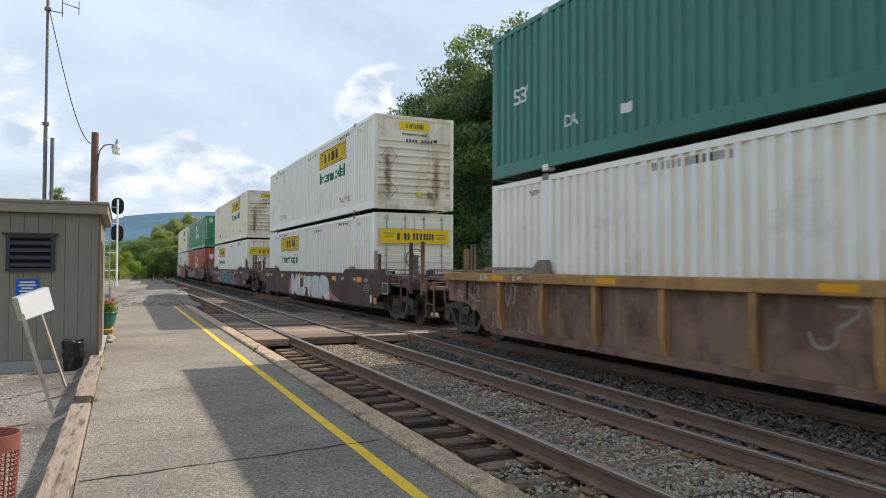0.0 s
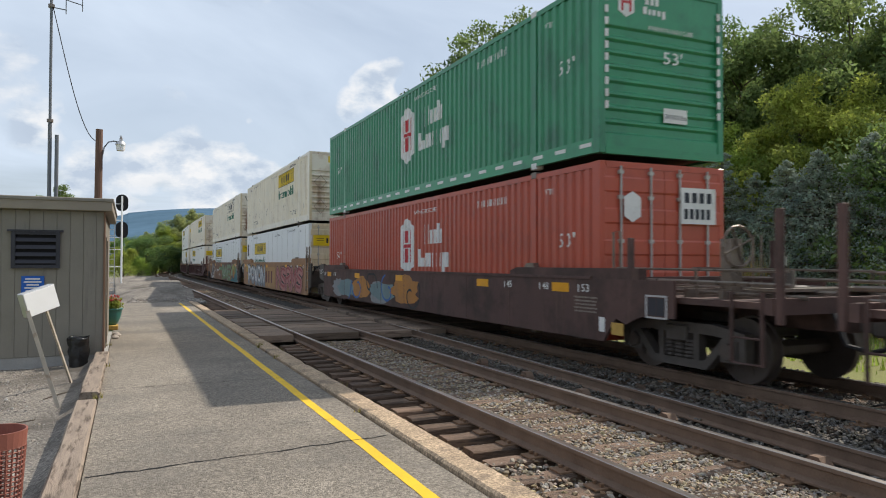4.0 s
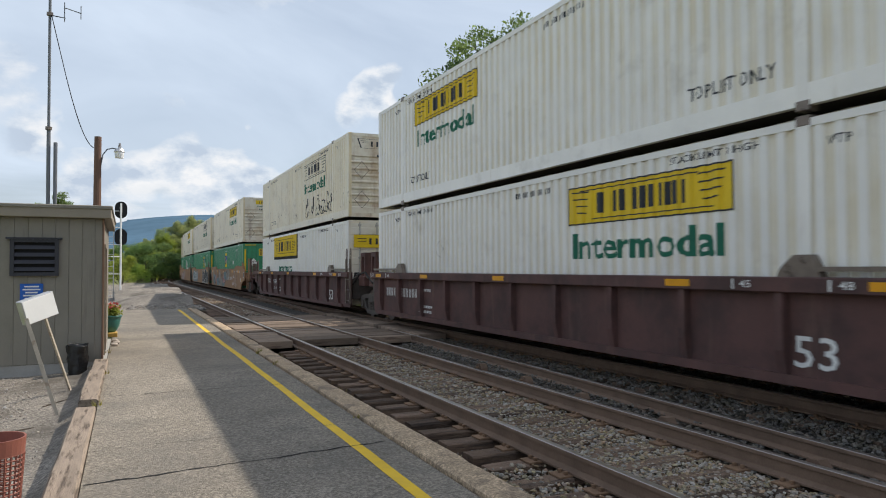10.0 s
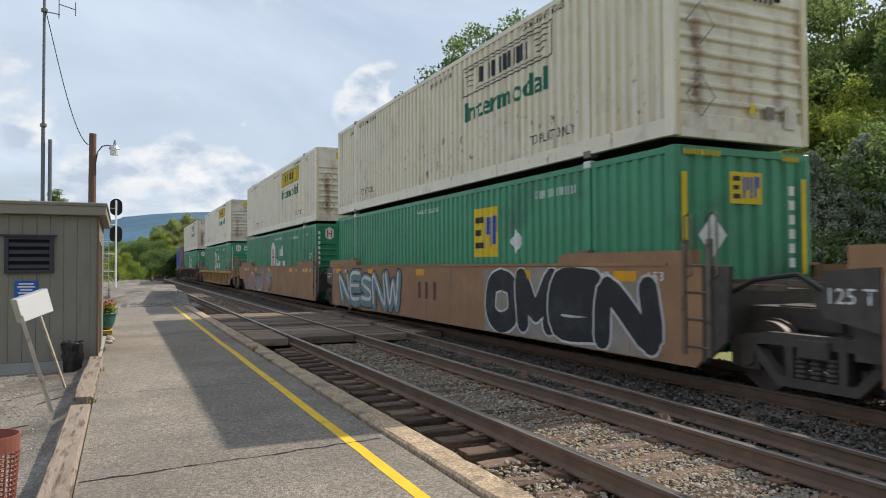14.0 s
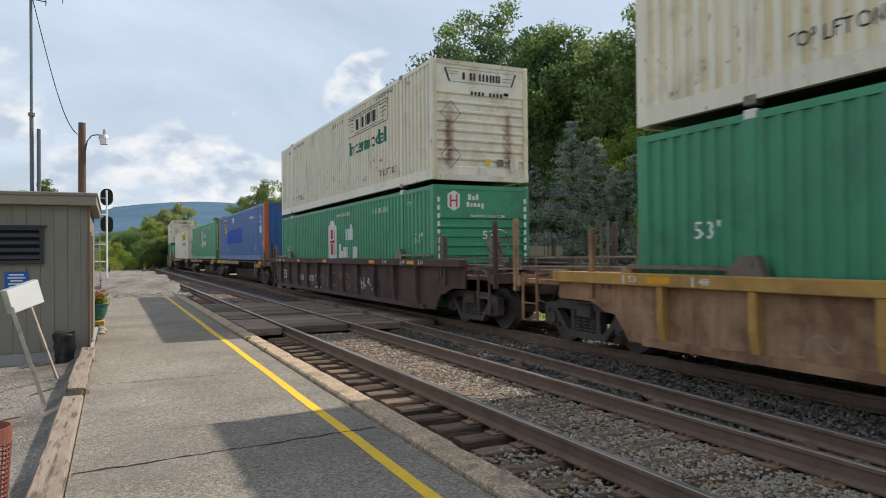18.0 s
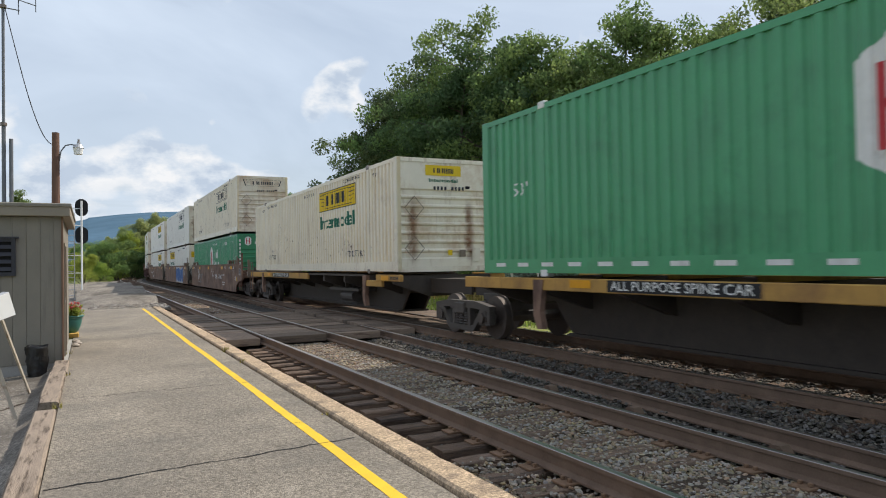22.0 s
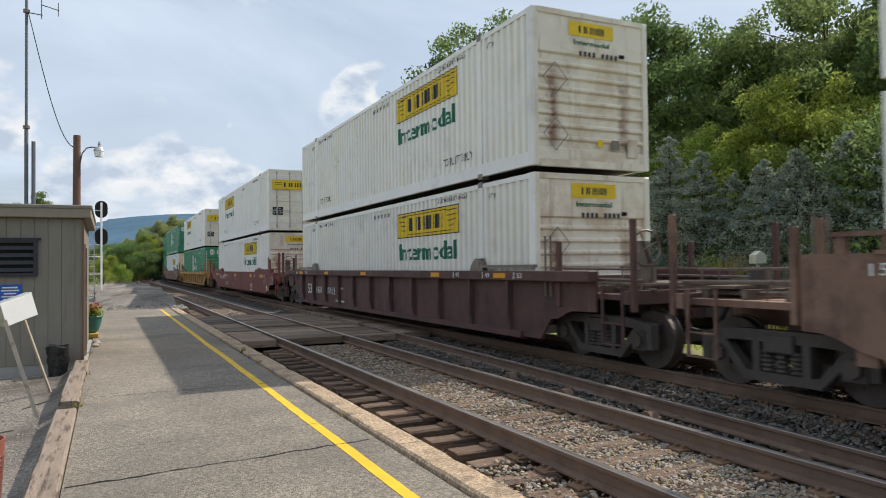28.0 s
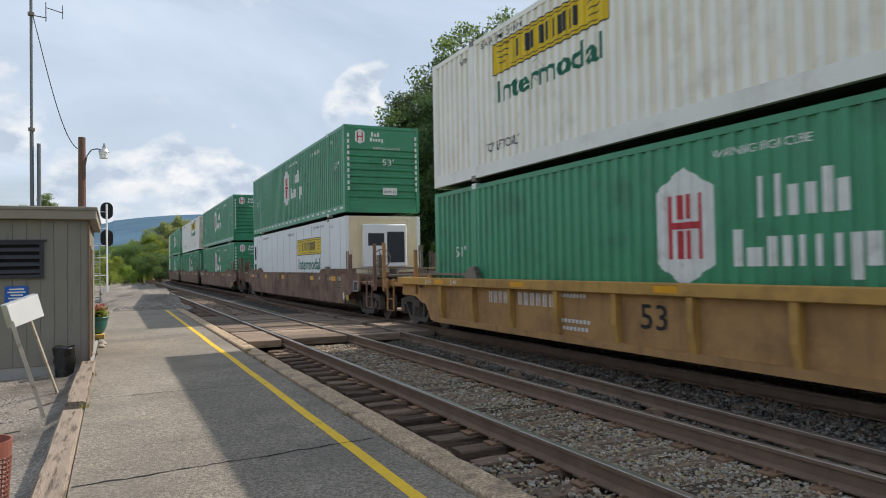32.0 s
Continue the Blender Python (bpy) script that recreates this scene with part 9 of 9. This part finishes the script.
for k in range(46):
    turn = 8.6 + 54 * (k / 46) ** 0.75
    x = rt.uniform(21.5, 24.5)
    plant(rt.choice(("shrub_b", "shrub_c", "shrub_c", "shrub_b", "shrub_a") if turn > 35 else ("shrub_b", "shrub_c")), x, x / math.tan(radians(turn)), rt.uniform(0.8, 1.35), rt.uniform(0, 6), group="shrubs by the wood")
# far growth where the line bends away, and behind the shed; lighter leaves imitate haze
for turn, y, kind, size in ((-0.8, 165, "maple", 0.62), (0.5, 168, "maple", 0.50), (1.3, 172, "maple", 0.68), (2.2, 174, "maple", 0.62), (3.1, 180, "maple", 0.82), (4.0, 188, "maple", 0.78), (5.0, 196, "oak_b", 0.82), (6.2, 200, "maple", 0.86), (7.5, 200, "oak_b", 0.85), (0.0, 150, "shrub_c", 1.4), (1.0, 150, "shrub_a", 1.6), (2.0, 152, "shrub_c", 1.5), (2.9, 160, "shrub_a", 1.7), (3.8, 170, "shrub_c", 1.8), (-2.0, 160, "maple", 0.5), (-3.5, 150, "oak_b", 0.5), (8.6, 205, "oak_a", 0.8)):
    plant(kind, y * math.tan(radians(turn)), y, size, rt.uniform(0, 6), group="growth beyond the bend")
for turn, y, kind, size in ((1.6, 128, "maple", 0.52), (2.6, 134, "maple", 0.72), (0.9, 136, "poplar", 0.5), (3.6, 148, "poplar", 0.7), (4.4, 150, "maple", 0.64), (0.2, 140, "maple", 0.5), (1.4, 138, "poplar", 0.56), (2.4, 136, "poplar", 0.68), (3.4, 138, "poplar", 0.8), (4.5, 146, "poplar", 0.92), (2.0, 120, "shrub_c", 1.3), (3.0, 124, "shrub_b", 1.5), (1.1, 118, "shrub_c", 1.2)):
    plant(kind, y * math.tan(radians(turn)), y, size, rt.uniform(0, 6), group="growth beyond the bend")
plant("shrub_a", -0.5, 92, 1.05, 0.4, group="growth beyond the bend")
plant("shrub_a", 1.0, 96, 0.85, 2.4, group="growth beyond the bend")
plant("oak_a", -4.6, 62, 0.5, 1.0, group="growth beyond the bend")
plant("maple", -6.0, 66, 0.6, 3.0, group="growth beyond the bend")


# tall grass along the far side
def grass(name, x0, x1, y0, y1, n, h, material, label, seed):
    r = np.random.RandomState(seed)
    x, y = x0 + (x1 - x0) * r.rand(n), y0 + (y1 - y0) * r.rand(n)
    z = np.array([ground_height(a, b) for a, b in zip(x, y)])
    a = r.rand(n) * 6.28
    hh = h * (0.5 + 0.8 * r.rand(n))
    lean = hh * 0.4 * r.rand(n)
    w = 0.02 + 0.02 * r.rand(n)
    c, s = np.cos(a), np.sin(a)
    v = np.stack([np.stack([x - s * w, y + c * w, z - 0.02], 1), np.stack([x + s * w, y - c * w, z - 0.02], 1), np.stack([x + c * lean, y + s * lean, z + hh], 1)], 1).reshape(-1, 3)
    ob = new(name, mesh_from(name, v, np.arange(3 * n).reshape(-1, 3), material))
    tagged(ob, label, "grass", kind="stuff")


grass("verge_grass", 12.6, 19, 1, 60, 8000, 0.2, "leaf_bright", "sunlit green grass beyond the train", 4)
grass("tall_grass", 17.5, 20.5, 5, 40, 3500, 1.1, "grass_dry", "tall dry grass in front of the wood", 5)
grass("tall_grass_clump", 18.3, 19.4, 16.2, 17.6, 900, 1.9, "grass_dry", "clump of tall pale grass in front of the wood", 6)

# a pale trackside board and a small post with a cap
board = thing("trackside_board", "pale painted board on two posts beyond the tracks", "sign", at=pose(15.2, 23.0, -0.45))
bm = bmesh.new()
block(bm, -0.75, 0.75, -0.02, 0.02, 1.95, 2.3, 0.005)
part("board", bm, "trim_paint", board)
for x in (-0.6, 0.6):
    bm = bmesh.new()
    rod(bm, (x, 0.05, 0), (x, 0.05, 2.3), 0.04)
    part("post", bm, "galvanised", board)
post = thing("marker_post", "pale weathered post with a small house-shaped cap in the grass", "post", at=pose(17.4, 14.8, -0.4))
bm = bmesh.new()
rod(bm, (0, 0, 0), (0, 0, 1.9), 0.05)
part("shaft", bm, "marker_paint", post)
bm = bmesh.new()
prism(bm, [(-0.22, 1.95), (0.22, 1.95), (0.22, 2.2), (0.0, 2.32), (-0.22, 2.2)], "y", -0.12, 0.12)
part("cap", bm, "marker_paint", post)

# wooded ridge on the skyline, with distance haze put into its colour
bm = bmesh.new()
prev = None
for k in range(181):
    a = math.radians(k * 2)
    deg = (k * 2 + 180) % 360 - 180
    swell = 0.5 + 0.5 * math.cos(radians(min(max((deg - 4) * (2.2 if deg > 4 else 11.0), -180), 180)))
    high = 1.1 + 3.05 * swell + 0.35 * noise.noise(Vector((k * 0.16, 0, 3))) + 0.06 * noise.noise(Vector((k * 0.9, 0, 9)))
    col = []
    for dist, f in ((1500, 0.0), (2000, 0.45), (2600, 0.8), (3100, 1.0), (3800, 0.7)):
        h = math.tan(radians(high)) * 3100 * f
        col.append(bm.verts.new((dist * math.sin(a), dist * math.cos(a), h - 2 + 12 * f * noise.noise(Vector((k * 0.5, dist * 0.003, 4))))))
    if prev:
        for i in range(4):
            bm.faces.new((prev[i], col[i], col[i + 1], prev[i + 1]))
    prev = col
ridge = part("backdrop_ridge", bm, "hazed_forest", smooth=True)
tagged(ridge, "long wooded ridge on the skyline, tinted blue for distance haze", "hill", kind="structure")


# ---- what moves ----
SPEED = 14.42


def on_track(s):
    """Pose of a car or load whose middle is s metres along the track."""
    (p, _), (q, _) = along(s - 7.0), along(s + 7.0)
    turn = math.atan2(q.x - p.x, q.y - p.y)
    mid = (p + q) / 2
    return Matrix.Translation((mid.x, mid.y, B_TOP)) @ Matrix.Rotation(-turn, 4, "Z")


def motions():
    """The whole train rolls toward and past the eye at a steady speed, its wheels turning."""
    times = [0.5 * k for k in range(65)]
    for ob, mid, z in MOVERS:
        up = Matrix.Translation((0, 0, z))
        walk(ob, [(t, on_track(mid - SPEED * t) @ up) for t in times])
    turn = SPEED / FPS / 0.42
    for w, y in WHEELS:
        walk(w, [(k / FPS, Matrix.Translation((0, y, 0.42)) @ Matrix.Rotation(turn * k, 4, "X")) for k in range(32 * FPS + 1)])


motions()
